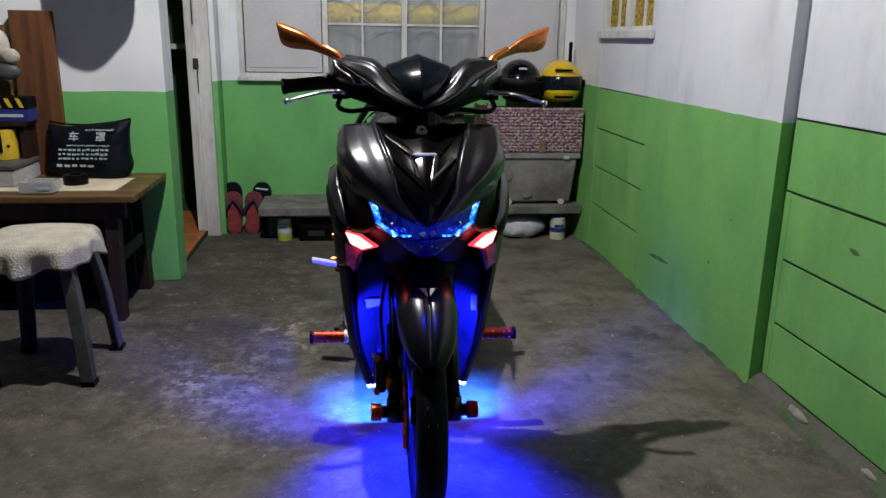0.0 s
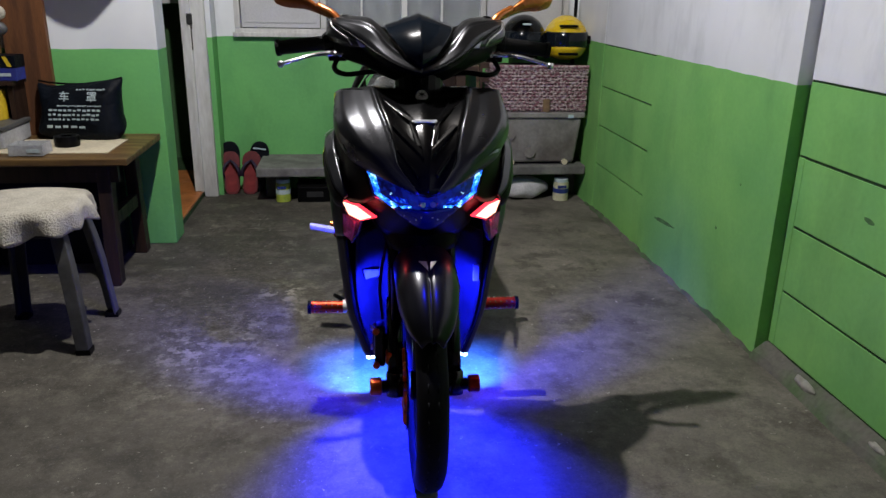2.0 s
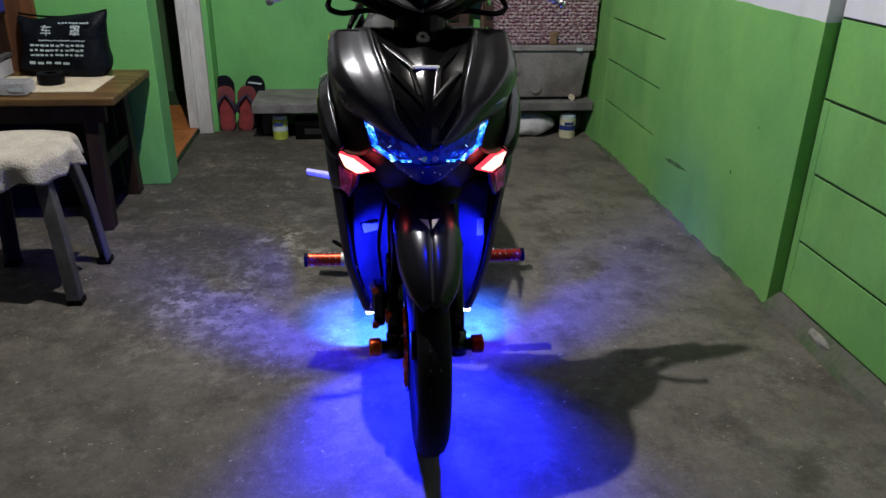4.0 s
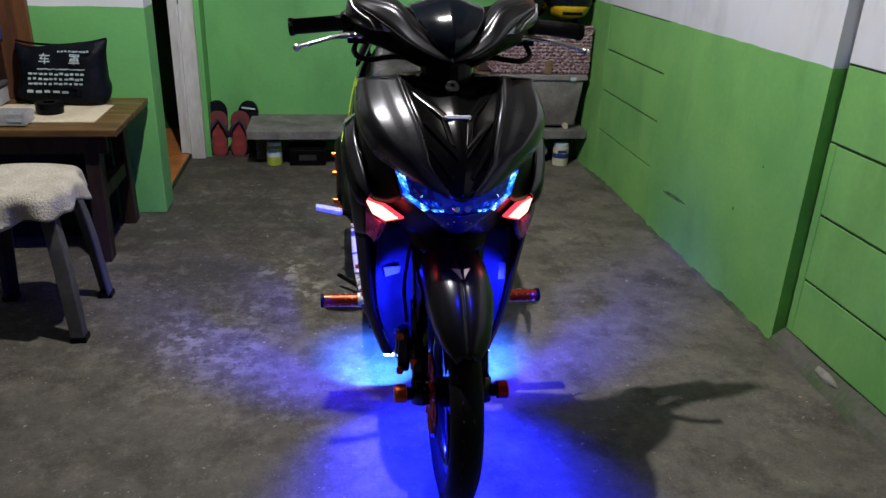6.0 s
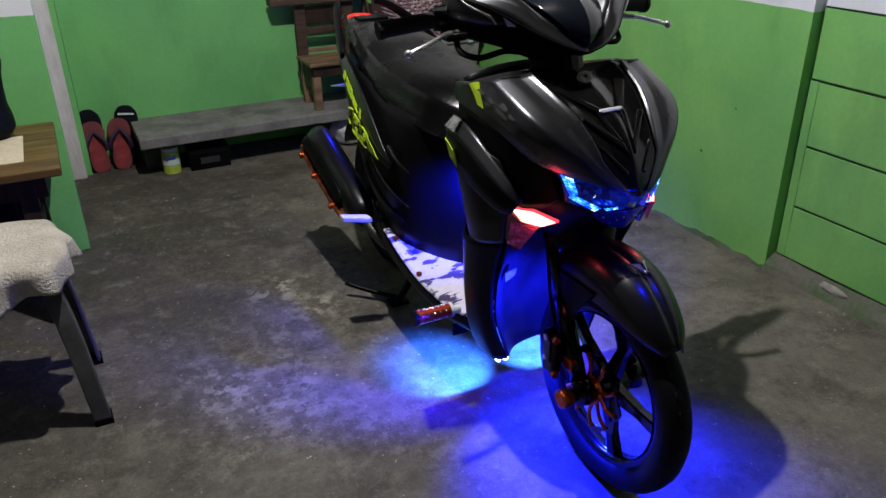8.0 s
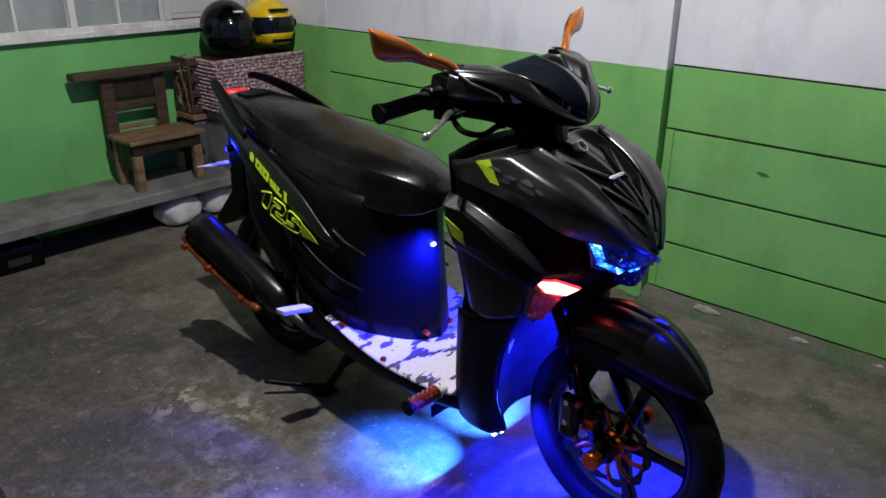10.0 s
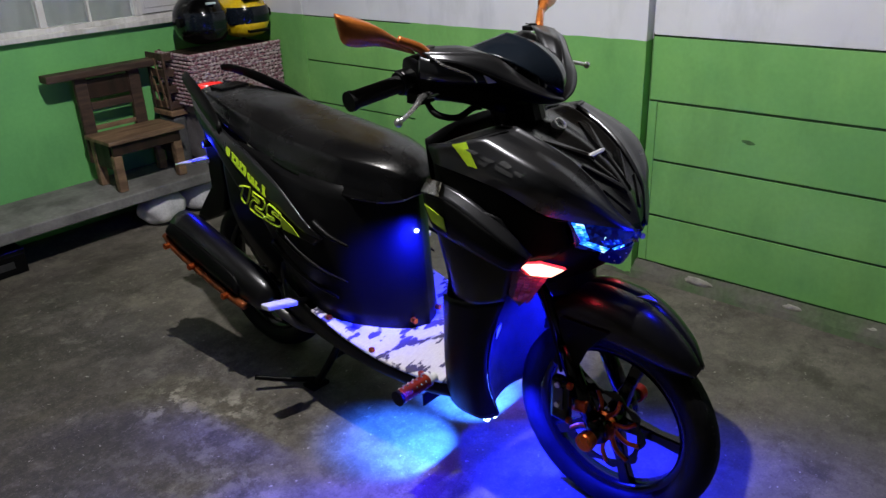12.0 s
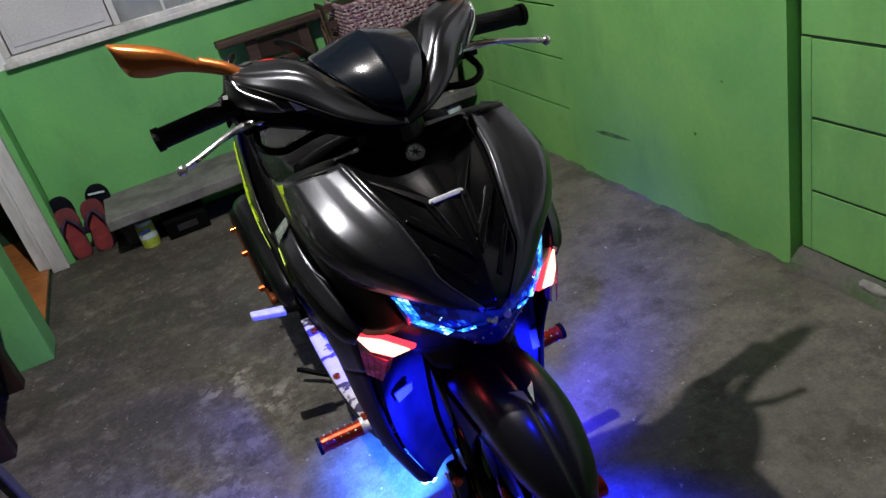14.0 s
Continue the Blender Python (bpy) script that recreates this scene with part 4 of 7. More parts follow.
def tub():
    clear = material("hazy_clear_plastic", (0.27, 0.25, 0.245), 0.28, other=(0.125, 0.105, 0.10), scale=5, fine=60, spread=(0.38, 0.66))
    ob = thing("storage_tub", (1.01, 4.30, 0.206), "hazy grey plastic storage tub on the bench", "tub")
    bm = bmesh.new()
    def ring(w, d, z):
        return [(-w, -d, z), (w, -d, z), (w, d, z), (-w, d, z)]
    loft(bm, [ring(0.205, 0.13, 0.012), ring(0.232, 0.145, 0.262)])
    part("body", bm, clear, ob, bevel=0.012)
    part("rim", boxes((-0.246, 0.246, -0.158, 0.158, 0.2625, 0.292)), clear, ob, "rolled grey rim", bevel=0.006)
    for x in (-0.15, 0.15):
        bm = bmesh.new()
        rod(bm, (x, -0.149, 0.016), (x, -0.128, 0.016), 0.016, n=18)
        part("castor", bm, paper_mat, ob, "pale round castor")
    for x, z, r in ((-0.17, 0.17, 0.035), (-0.05, 0.07, 0.03)):
        bm = bmesh.new()
        rod(bm, (x, -0.146, z), (x, -0.135, z), r, n=20)
        part("sticker", bm, clear, ob, "faded round sticker")
    part("clip", boxes((0.15, 0.18, -0.163, -0.157, 0.262, 0.28)), print_white, ob)
    wicker = material("purple_grey_wicker", (0.47, 0.38, 0.38), 0.8, other=(0.22, 0.095, 0.12), scale=70, fine=150, bump=0.5, spread=(0.42, 0.58))
    bk = thing("wicker_basket", (1.005, 4.30, 0.50), "woven purple-grey wicker basket on the tub", "basket")
    part("core", boxes((-0.25, 0.25, -0.135, 0.14, 0.002, 0.235)), dark_wood, bk)
    rng = random.Random(3)
    for r in range(13):
        for s in (0, 1):
            bm = bmesh.new()
            pts = []
            for i in range(27):
                x = -0.255 + 0.51 * i / 26
                pts.append((x, -0.142 - 0.006 * math.cos(math.pi * (i + r + s)), 0.012 + 0.0175 * r + 0.006 * s + rng.uniform(-0.002, 0.002)))
            tube(bm, pts, 0.0048, 5, 53)
            part("weaver", bm, wicker, bk, smooth=True)
        bm = bmesh.new()
        pts = [(-0.256 - 0.004 * math.cos(math.pi * (i + r)), -0.14 + 0.28 * i / 12, 0.014 + 0.0178 * r) for i in range(13)]
        tube(bm, pts, 0.0072, 5, 26)
        part("weaver", bm, wicker, bk, smooth=True)
    for i in range(26):
        x = -0.245 + 0.0196 * i
        part("stake", rods(((x, -0.1435, 0.0), (x, -0.1435, 0.238), 0.0032), n=6), wicker, bk)
    for a, b in (((-0.256, -0.144, 0.24), (0.256, -0.144, 0.24)), ((-0.256, -0.144, 0.24), (-0.256, 0.14, 0.24))):
        part("rim", rods((a, b, 0.009), n=8), wicker, bk)
    part("handle", boxes((0.01, 0.05, -0.156, -0.150, 0.0, 0.07)), chair_wood, bk, bevel=0.003)
    cr = thing("wooden_crate", (0.738, 4.37, 0.206), "small rough wooden crate stacked beside the basket", "crate")
    part("drum", boxes((-0.042, 0.033, -0.07, 0.07, 0, 0.25)), stool_mat, cr, "grey drum", bevel=0.02)
    part("base_board", boxes((-0.050, 0.036, -0.08, 0.08, 0.251, 0.278)), chair_wood, cr, bevel=0.004)
    for x in (-0.046, 0.020):
        for y in (-0.074, 0.062):
            part("post", boxes((x, x + 0.012, y, y + 0.012, 0.2785, 0.545)), old_wood, cr, bevel=0.002)
    for z in (0.285, 0.36, 0.435, 0.51):
        part("slat", boxes((-0.0335, 0.0195, -0.072, -0.064, z, z + 0.035)), old_wood, cr, bevel=0.002)
        part("slat", boxes((-0.044, -0.036, -0.0615, 0.0615, z, z + 0.035)), old_wood, cr, bevel=0.002)
    for k in range(4):
        y = -0.055 + 0.028 * k
        bm = bmesh.new()
        plate(bm, [(-0.0475, y, 0.29 + 0.10 * (k % 2)), (-0.0475, y + 0.012, 0.29 + 0.10 * (k % 2)), (-0.0475, y + 0.036, 0.42 + 0.10 * (k % 2)), (-0.0475, y + 0.024, 0.42 + 0.10 * (k % 2))], (0.003, 0, 0))
        part("lath", bm, chair_wood, cr, "pale slanted lath")


tub()


def helmet(x, mat, label, turn, vent):
    ob = thing("helmet", (x, 4.29, 0.748), label, "helmet", "helmets on the basket", turn)
    ob.scale = (1.08, 1.08, 1.08)
    bm = bmesh.new()
    ball(bm, (0, 0, 0.115), 0.115, (0.98, 1.15, 1.06), 36, 24)
    for v in bm.verts:
        if v.co.z < 0.04:
            v.co.z = 0.04 - (0.04 - v.co.z) * 0.5
        if v.co.y < -0.08 and v.co.z < 0.09:
            v.co.y -= 0.014
    part("shell", bm, mat, ob, smooth=True)
    rows = []
    for z, r in ((0.083, 0.1185), (0.11, 0.1215), (0.14, 0.1195), (0.158, 0.114)):
        rows.append([(0.98 * r * math.sin(a), -1.15 * r * math.cos(a) * 1.005, z) for a in np.linspace(-1.15, 1.15, 7)])
    shell("visor", rows, visor_mat, ob, 24, 10, thick=0.003, label="smoked visor")
    if vent:
        part("vent", boxes((-0.045, 0.045, -0.128, -0.10, 0.183, 0.193)), matte_black, ob, bevel=0.003)
        part("vent", boxes((-0.045, 0.05, -0.150, -0.12, 0.05, 0.062)), matte_black, ob, bevel=0.003)
    else:
        part("badge", boxes((-0.02, 0.02, -0.122, -0.10, 0.188, 0.197)), print_white, ob, "pale oval badge", bevel=0.003)
    for s in (-1, 1):
        bm = bmesh.new()
        rod(bm, (s * 0.105, -0.03, 0.12), (s * 0.122, -0.03, 0.12), 0.02, n=16)
        part("pivot", bm, matte_black, ob)


yellow_shell = material("yellow_helmet_shell", (0.72, 0.50, 0.012), 0.2, other=(0.62, 0.42, 0.01), coat=0.5, bump=0.02, scale=3)
helmet(0.92, gloss_black, "black full-face motorcycle helmet on the basket", -4, False)
helmet(1.155, yellow_shell, "yellow full-face motorcycle helmet with dark visor", -8, True)


def small_chair():
    ob = thing("small_chair", (0.49, 4.31, 0.206), "low dark wooden chair standing on the bench", "chair", turn=0)
    part("seat", boxes((-0.185, 0.185, -0.14, 0.09, 0.218, 0.236)), chair_wood, ob, bevel=0.004)
    part("apron", boxes((-0.165, 0.165, -0.120, -0.102, 0.165, 0.2175)), dark_wood, ob, bevel=0.003)
    for x in (-0.165, 0.147):
        part("side_board", boxes((x, x + 0.018, -0.084, 0.048, 0.10, 0.2175)), dark_wood, ob, "dark side board", bevel=0.003)
    for x in (-0.168, 0.128):
        for y in (-0.122, 0.05):
            part("leg", boxes((x, x + 0.04, y, y + 0.036, 0, 0.2175 if y > 0 else 0.1645)), chair_wood, ob, bevel=0.005)
    for x in (-0.170, 0.082):
        part("back_post", boxes((x, x + 0.056, 0.095, 0.120, 0.10, 0.484)), old_wood, ob, "brown upright board", bevel=0.004)
    part("back_panel", boxes((-0.1135, 0.0815, 0.100, 0.116, 0.385, 0.470)), dark_wood, ob, "dark upper back board", bevel=0.003)
    part("back_slat", boxes((-0.1135, 0.0815, 0.098, 0.118, 0.335, 0.368)), old_wood, ob, bevel=0.003)
    part("back_slat", boxes((-0.1135, 0.0815, 0.098, 0.118, 0.242, 0.262)), chair_wood, ob, bevel=0.003)
    part("top_rail", boxes((-0.298, 0.222, 0.06, 0.135, 0.485, 0.518)), old_wood, ob, "thick overhanging top board", bevel=0.006)


small_chair()


def stick():
    ob = thing("stick", (1.235, 4.45, 0), "thin black stick leaning in the corner", "stick")
    part("shaft", rods(((0.02, 0.02, 0.206), (0.0, -0.05, 1.10), 0.010)), matte_black, ob)


stick()


# unseen; shaped and hung only to cast the shadow beside the doorway
def hanging_occluder():
    ob = thing("hanging_occluder", (-0.91, 3.20, 0), "dark bag shape out of view, hung for the shadow beside the doorway", "bag")
    bm = bmesh.new()
    rings = []
    for z, w in ((1.385, 0.04), (1.40, 0.095), (1.45, 0.12), (1.55, 0.13), (1.68, 0.11), (1.75, 0.04)):
        rings.append([(w * math.cos(a) + 0.01 * math.sin(3 * a), 0.6 * w * math.sin(a), z + 0.01 * math.cos(2 * a)) for a in np.linspace(0, 2 * math.pi, 12, endpoint=False)])
    smooth_loft(bm, rings, 28, 20)
    part("body", bm, cloth_black, ob, smooth=True)
    part("cord", rods(((0, 0, 1.74), (0, 0, 2.75), 0.004)), rubber, ob)


hanging_occluder()


# ---- scuffs on the side wall ----
SCUFFS = ((E1, 3.006, 0.213, -0.06, 0.105, 0.009), (E2, 1.820, 0.570, 0.1, 0.022, 0.007), (E1, 2.55, 0.33, -0.4, 0.006, 0.006), (E1, 2.42, 0.52, 0.2, 0.005, 0.004), (E2, 1.30, 0.42, 0.3, 0.010, 0.005))
scuff_paint = material("dark_scuff", (0.05, 0.12, 0.035), 0.8, other=(0.09, 0.22, 0.06), scale=40)
for k, (x, y, z, a, ln, w) in enumerate(SCUFFS):
    bm = bmesh.new()
    pts = []
    for i in range(12):
        b = 2 * math.pi * i / 12
        r = 1 + 0.35 * noise.noise(Vector((i * 0.9, k * 3.1, 0.5)))
        p, q = ln * math.cos(b) * r, w * math.sin(b) * r
        pts.append((x - 0.0006, y + p * math.cos(a) - q * math.sin(a), z + p * math.sin(a) + q * math.cos(a)))
    plate(bm, pts, (0.0005, 0, 0))
    part("scuff", bm, scuff_paint, we, "dark scuff on the paint")

# ---- the scooter: x across, y to the rear, z up, from the front axle's foot ----
scooter = thing("motor_scooter", (0.155, 1.645, 0), "charcoal and black motor scooter with blue lights, on its centre stand", "scooter", turn=-0.6)
S = scooter
AX = 0.245


def wheel(name, v, r_out, width, parent_label):
    w = part(name + "_tyre", bmesh.new(), rubber, S, parent_label)
    bm = bmesh.new()
    h = width / 2
    prof = [(r_out - 0.062, -h * 0.55), (r_out - 0.045, -h * 0.92), (r_out - 0.026, -h), (r_out - 0.010, -h * 0.78), (r_out - 0.002, -h * 0.4), (r_out, 0), (r_out - 0.002, h * 0.4), (r_out - 0.010, h * 0.78), (r_out - 0.026, h), (r_out - 0.045, h * 0.92), (r_out - 0.062, h * 0.55)]
    turned(bm, prof, 64)
    for i in range(40):
        a = 2 * math.pi * i / 40
        for s in (-1, 1):
            vs = box(bm, s * h * 0.30 - 0.002, s * h * 0.30 + 0.002, -0.010, 0.010, r_out - 0.008, r_out - 0.0016)
            m = Matrix.Rotation(a, 4, "X") @ Matrix.Translation((0, 0, 0)) @ Matrix.Rotation(0, 4, "Z")
            bmesh.ops.transform(bm, matrix=m, verts=vs)
    bmesh.ops.recalc_face_normals(bm, faces=bm.faces)
    for f in bm.faces:
        f.smooth = True
    bm.to_mesh(w.data)
    bm.free()
    w.location = (0, v, AX)
    bm = bmesh.new()
    rr = r_out - 0.058
    turned(bm, [(rr - 0.018, -h * 0.5), (rr + 0.004, -h * 0.62), (rr + 0.006, -h * 0.5), (rr - 0.004, -h * 0.3), (rr - 0.004, h * 0.3), (rr + 0.006, h * 0.5), (rr + 0.004, h * 0.62), (rr - 0.018, h * 0.5)], 56)
    rim = part("rim", bm, gloss_black, w, "black cast rim", smooth=True)
    for i in range(5):
        a = 2 * math.pi * i / 5 + 0.35
        bm = bmesh.new()
        loft(bm, [[(-0.014, -0.020, 0.025), (0.014, -0.020, 0.025), (0.014, 0.020, 0.025), (-0.014, 0.020, 0.025)], [(-0.011, -0.012, rr * 0.6), (0.011, -0.012, rr * 0.6), (0.011, 0.012, rr * 0.6), (-0.011, 0.012, rr * 0.6)], [(-0.013, -0.016, rr - 0.008), (0.013, -0.016, rr - 0.008), (0.013, 0.016, rr - 0.008), (-0.013, 0.016, rr - 0.008)]])
        bmesh.ops.transform(bm, matrix=Matrix.Rotation(a, 4, "X"), verts=bm.verts)
        part("spoke", bm, gloss_black, w, bevel=0.004)
    bm = bmesh.new()
    rod(bm, (-0.035, 0, 0), (0.035, 0, 0), 0.034, n=24)
    part("hub", bm, gloss_black, w, bevel=0.004)
    return w


wheel("front", 0.0, 0.243, 0.068, "black front tyre on a five-spoke rim")
bm = bmesh.new()
n = 60
outer = [(0.098 + 0.006 * math.cos(10 * 2 * math.pi * i / n)) for i in range(n)]
a_out = [bm.verts.new((-0.047, outer[i] * math.cos(2 * math.pi * i / n), outer[i] * math.sin(2 * math.pi * i / n))) for i in range(n)]
a_in = [bm.verts.new((-0.047, 0.084 * math.cos(2 * math.pi * i / n), 0.084 * math.sin(2 * math.pi * i / n))) for i in range(n)]
b_out = [bm.verts.new((-0.043, v.co.y, v.co.z)) for v in a_out]
b_in = [bm.verts.new((-0.043, v.co.y, v.co.z)) for v in a_in]
for i in range(n):
    j = (i + 1) % n
    bm.faces.new((a_out[i], a_out[j], a_in[j], a_in[i]))
    bm.faces.new((b_out[j], b_out[i], b_in[i], b_in[j]))
    bm.faces.new((a_out[j], a_out[i], b_out[i], b_out[j]))
    bm.faces.new((a_in[i], a_in[j], b_in[j], b_in[i]))
disc = part("brake_disc", bm, gloss_black, S, "slotted wavy brake disc")
disc.location = (0, 0, AX)
for i in range(10):
    a = 2 * math.pi * i / 10
    bm = bmesh.new()
    tube(bm, [(-0.046, 0.03 * math.cos(a), 0.03 * math.sin(a)), (-0.048, 0.060 * math.cos(a + 0.25), 0.060 * math.sin(a + 0.25)), (-0.048, 0.090 * math.cos(a + 0.15), 0.090 * math.sin(a + 0.15))], 0.005, 6)
    part("carrier_arm", bm, orange_metal, disc, "orange carrier arm", smooth=True)
bm = bmesh.new()
rod(bm, (-0.052, 0, 0), (-0.040, 0, 0), 0.034, n=24)
part("carrier", bm, orange_metal, disc, "orange disc carrier")
cal = part("brake_caliper", boxes((-0.116, -0.090, 0.050, 0.094, 0.268, 0.372), (-0.092, -0.060, 0.058, 0.086, 0.285, 0.345)), gloss_black, S, "gloss black brake caliper behind the fork", bevel=0.007)
part("caliper_cover", boxes((-0.1195, -0.1165, 0.060, 0.084, 0.300, 0.356)), alloy_dark, cal, "dark caliper cover", bevel=0.0012)
part("bracket", boxes((-0.090, -0.064, 0.020, 0.049, 0.290, 0.318)), orange_metal, cal, "orange bracket", bevel=0.004)
for z in (0.276, 0.364):
    bm = bmesh.new()
    rod(bm, (-0.112, 0.042, z), (-0.112, 0.051, z), 0.008, n=12)
    part("cap_screw", bm, orange_metal, cal, "anodised orange screw head")
for z in (0.312, 0.362):
    bm = bmesh.new()
    rod(bm, (-0.124, 0.072, z), (-0.119, 0.072, z), 0.0065, n=10)
    part("bolt", bm, silver, cal)

for s in (-1, 1):
    bm = bmesh.new()
    rod(bm, (s * 0.068, 0.005, AX), (s * 0.068, 0.095, 0.43), 0.019, n=16)
    rod(bm, (s * 0.068, -0.004, AX - 0.022), (s * 0.068, 0.008, AX + 0.03), 0.022, n=16)
    fk = part("fork_leg", bm, gloss_black, S, "gloss black fork leg", smooth=True)
    bm = bmesh.new()
    rod(bm, (s * 0.068, 0.095, 0.43), (s * 0.068, 0.19, 0.63), 0.0135, n=14)
    part("stanchion", bm, gloss_black, fk, "gloss black fork tube", smooth=True)
    bm = bmesh.new()
    rod(bm, (s * 0.060, 0, AX), (s * 0.100, 0, AX), 0.015, n=16)
    ax = part("axle_slider", bm, matte_black, S, "black axle slider with orange cap")
    bm = bmesh.new()
    rod(bm, (s * 0.1005, 0, AX), (s * 0.128, 0, AX), 0.021, n=20)
    part("cap", bm, orange_metal if s < 0 else red_metal, ax, "anodised orange cap", bevel=0.004)
bm = bmesh.new()
tube(bm, [(-0.095, 0.08, 0.38), (-0.10, 0.10, 0.47), (-0.075, 0.16, 0.58)], 0.004, 6)
part("brake_hose", bm, rubber, S, smooth=True)

shell("steering_shroud", [
    [(-0.118, 0.150, 0.690), (-0.06, 0.105, 0.690), (0.0, 0.090, 0.690), (0.06, 0.105, 0.690), (0.118, 0.150, 0.690)],
    [(-0.105, 0.145, 0.615), (-0.055, 0.095, 0.610), (0.0, 0.080, 0.608), (0.055, 0.095, 0.610), (0.105, 0.145, 0.615)],
    [(-0.074, 0.120, 0.545), (-0.045, 0.090, 0.545), (0.0, 0.080, 0.545), (0.045, 0.090, 0.545), (0.074, 0.120, 0.545)],
], matte_black, S, 16, 10, label="black shroud round the steering head")

# front fender: pointed at the tip, ridged along the middle
f_rows = []
for v, zt, w, zs, ws in ((-0.192, 0.448, 0.018, 0.428, 0.022), (-0.160, 0.494, 0.038, 0.442, 0.046), (-0.10, 0.543, 0.046, 0.458, 0.062), (-0.04, 0.566, 0.050, 0.466, 0.067), (0.05, 0.570, 0.050, 0.466, 0.068), (0.13, 0.540, 0.048, 0.450, 0.066)):
    f_rows.append([(0.0, v + 0.003, zt - 0.007), (w * 0.16, v + 0.002, zt - 0.002), (w * 0.55, v + 0.002, zt - 0.003), (w * 1.0, v + 0.006, zt - 0.012), (ws * 1.0, v + 0.008, zt - 0.019 - 0.25 * max(0.0, zt - zs - 0.019)), (ws * 1.02, v + 0.012, zs + 0.35 * max(0.0, zt - zs - 0.019)), (ws * 0.97, v + 0.018, zs)])
shell("front_fender", f_rows, fender_paint, S, 14, 20, mirror=True, thick=0.004, label="dark front mudguard with pointed tip")
bm = bmesh.new()
for s in (-1, 1):
    plate(bm, [(s * 0.004, -0.062, 0.5705), (s * 0.020, -0.045, 0.566), (s * 0.017, -0.052, 0.5665), (s * 0.002, -0.083, 0.560)], (0, 0, 0.003))
part("fender_badge", bm, silver, S, "small bright chevron")
for s in (-1, 1):
    bm = bmesh.new()
    plate(bm, [(s * 0.071, -0.02, 0.50), (s * 0.071, 0.10, 0.50), (s * 0.071, 0.115, 0.38), (s * 0.071, 0.065, 0.36), (s * 0.071, 0.03, 0.44)], (s * 0.004, 0, 0))
    part("fender_stay", bm, matte_black, S, bevel=0.002)

# ---- front cowl ----
LIME_AT = ((0.735, 0.990), (0.672, 0.990), (0.838, 0.876), (0.862, 0.897))
CAMO_AT = (((0.69, 0.95), (0.70, 0.92), (0.735, 0.925), (0.725, 0.955)), ((0.70, 0.90), (0.70, 0.87), (0.75, 0.875), (0.74, 0.905)), ((0.76, 0.90), (0.76, 0.875), (0.79, 0.87), (0.79, 0.895)), ((0.67, 0.86), (0.68, 0.82), (0.72, 0.825), (0.71, 0.86)), ((0.73, 0.86), (0.74, 0.80), (0.78, 0.79), (0.78, 0.85)), ((0.69, 0.80), (0.70, 0.76), (0.74, 0.77), (0.73, 0.80)))
# each row runs from the centre seam over the raised strip, the groove and the shoulder to the lower edge
cowl_rows = []
for inner, shoulder, lower, puff in (
    ((0.018, -0.035, 0.711), (0.022, -0.0355, 0.7125), (0.021, -0.036, 0.710), 0.0),
    ((0.060, -0.004, 0.765), (0.088, 0.002, 0.766), (0.072, -0.010, 0.731), 0.25),
    ((0.068, 0.018, 0.797), (0.130, 0.026, 0.798), (0.131, 0.056, 0.749), 0.7),
    ((0.081, 0.064, 0.841), (0.165, 0.068, 0.834), (0.167, 0.094, 0.768), 0.9),
    ((0.096, 0.118, 0.874), (0.180, 0.122, 0.860), (0.196, 0.168, 0.808), 1.0),
    ((0.108, 0.190, 0.905), (0.188, 0.225, 0.894), (0.205, 0.326, 0.834), 1.0),
):
    a, b, c = Vector(inner), Vector(shoulder), Vector(lower)
    row = []
    for share, lift in ((0.0, 0.0), (0.05, 0.0045), (0.13, 0.0015), (0.34, 0.0005), (0.60, 0.0045), (0.97, 0.0035)):
        row.append(a.lerp(b, share) + Vector((0, -0.4, 0.9)) * lift * puff)
    for share, out in ((0.34, 0.010), (0.72, 0.009), (1.0, 0.0)):
        row.append(b.lerp(c, share) + Vector((0.8, -0.4, 0.3)) * out * puff)
    if puff == 1.0 and inner[1] > 0.15:
        row[6], row[7] = Vector((0.200, 0.285, 0.881)), Vector((0.197, 0.350, 0.868))
    cowl_rows.append([tuple(p) for p in row])


def round_corners(pts, times=2):
    """Corner cutting that keeps both ends."""
    pts = [np.array(p, float) for p in pts]
    for _ in range(times):
        out = [pts[0]]
        for a, b in zip(pts, pts[1:]):
            out += [a * 0.86 + b * 0.14, a * 0.14 + b * 0.86]
        pts = out + [pts[-1]]
    return pts


def folded_side(sign, nv=34):
    rows = [round_corners(r) for r in cowl_rows]
    nu = len(rows[0])
    cols = [spline([r[i] for r in rows], nv) for i in range(nu)]
    bm = bmesh.new()
    grid = [[bm.verts.new((sign * p[0], p[1], p[2])) for p in c] for c in cols]
    for i in range(nu - 1):
        for j in range(nv - 1):
            bm.faces.new((grid[i][j], grid[i + 1][j], grid[i + 1][j + 1], grid[i][j + 1]))
    ob = part("cowl_side", bm, matte_grey, S, "satin charcoal front cowl panel", smooth=True)
    mod = ob.modifiers.new("wall", "SOLIDIFY")
    mod.thickness, mod.offset = 0.003, 0
    return cols


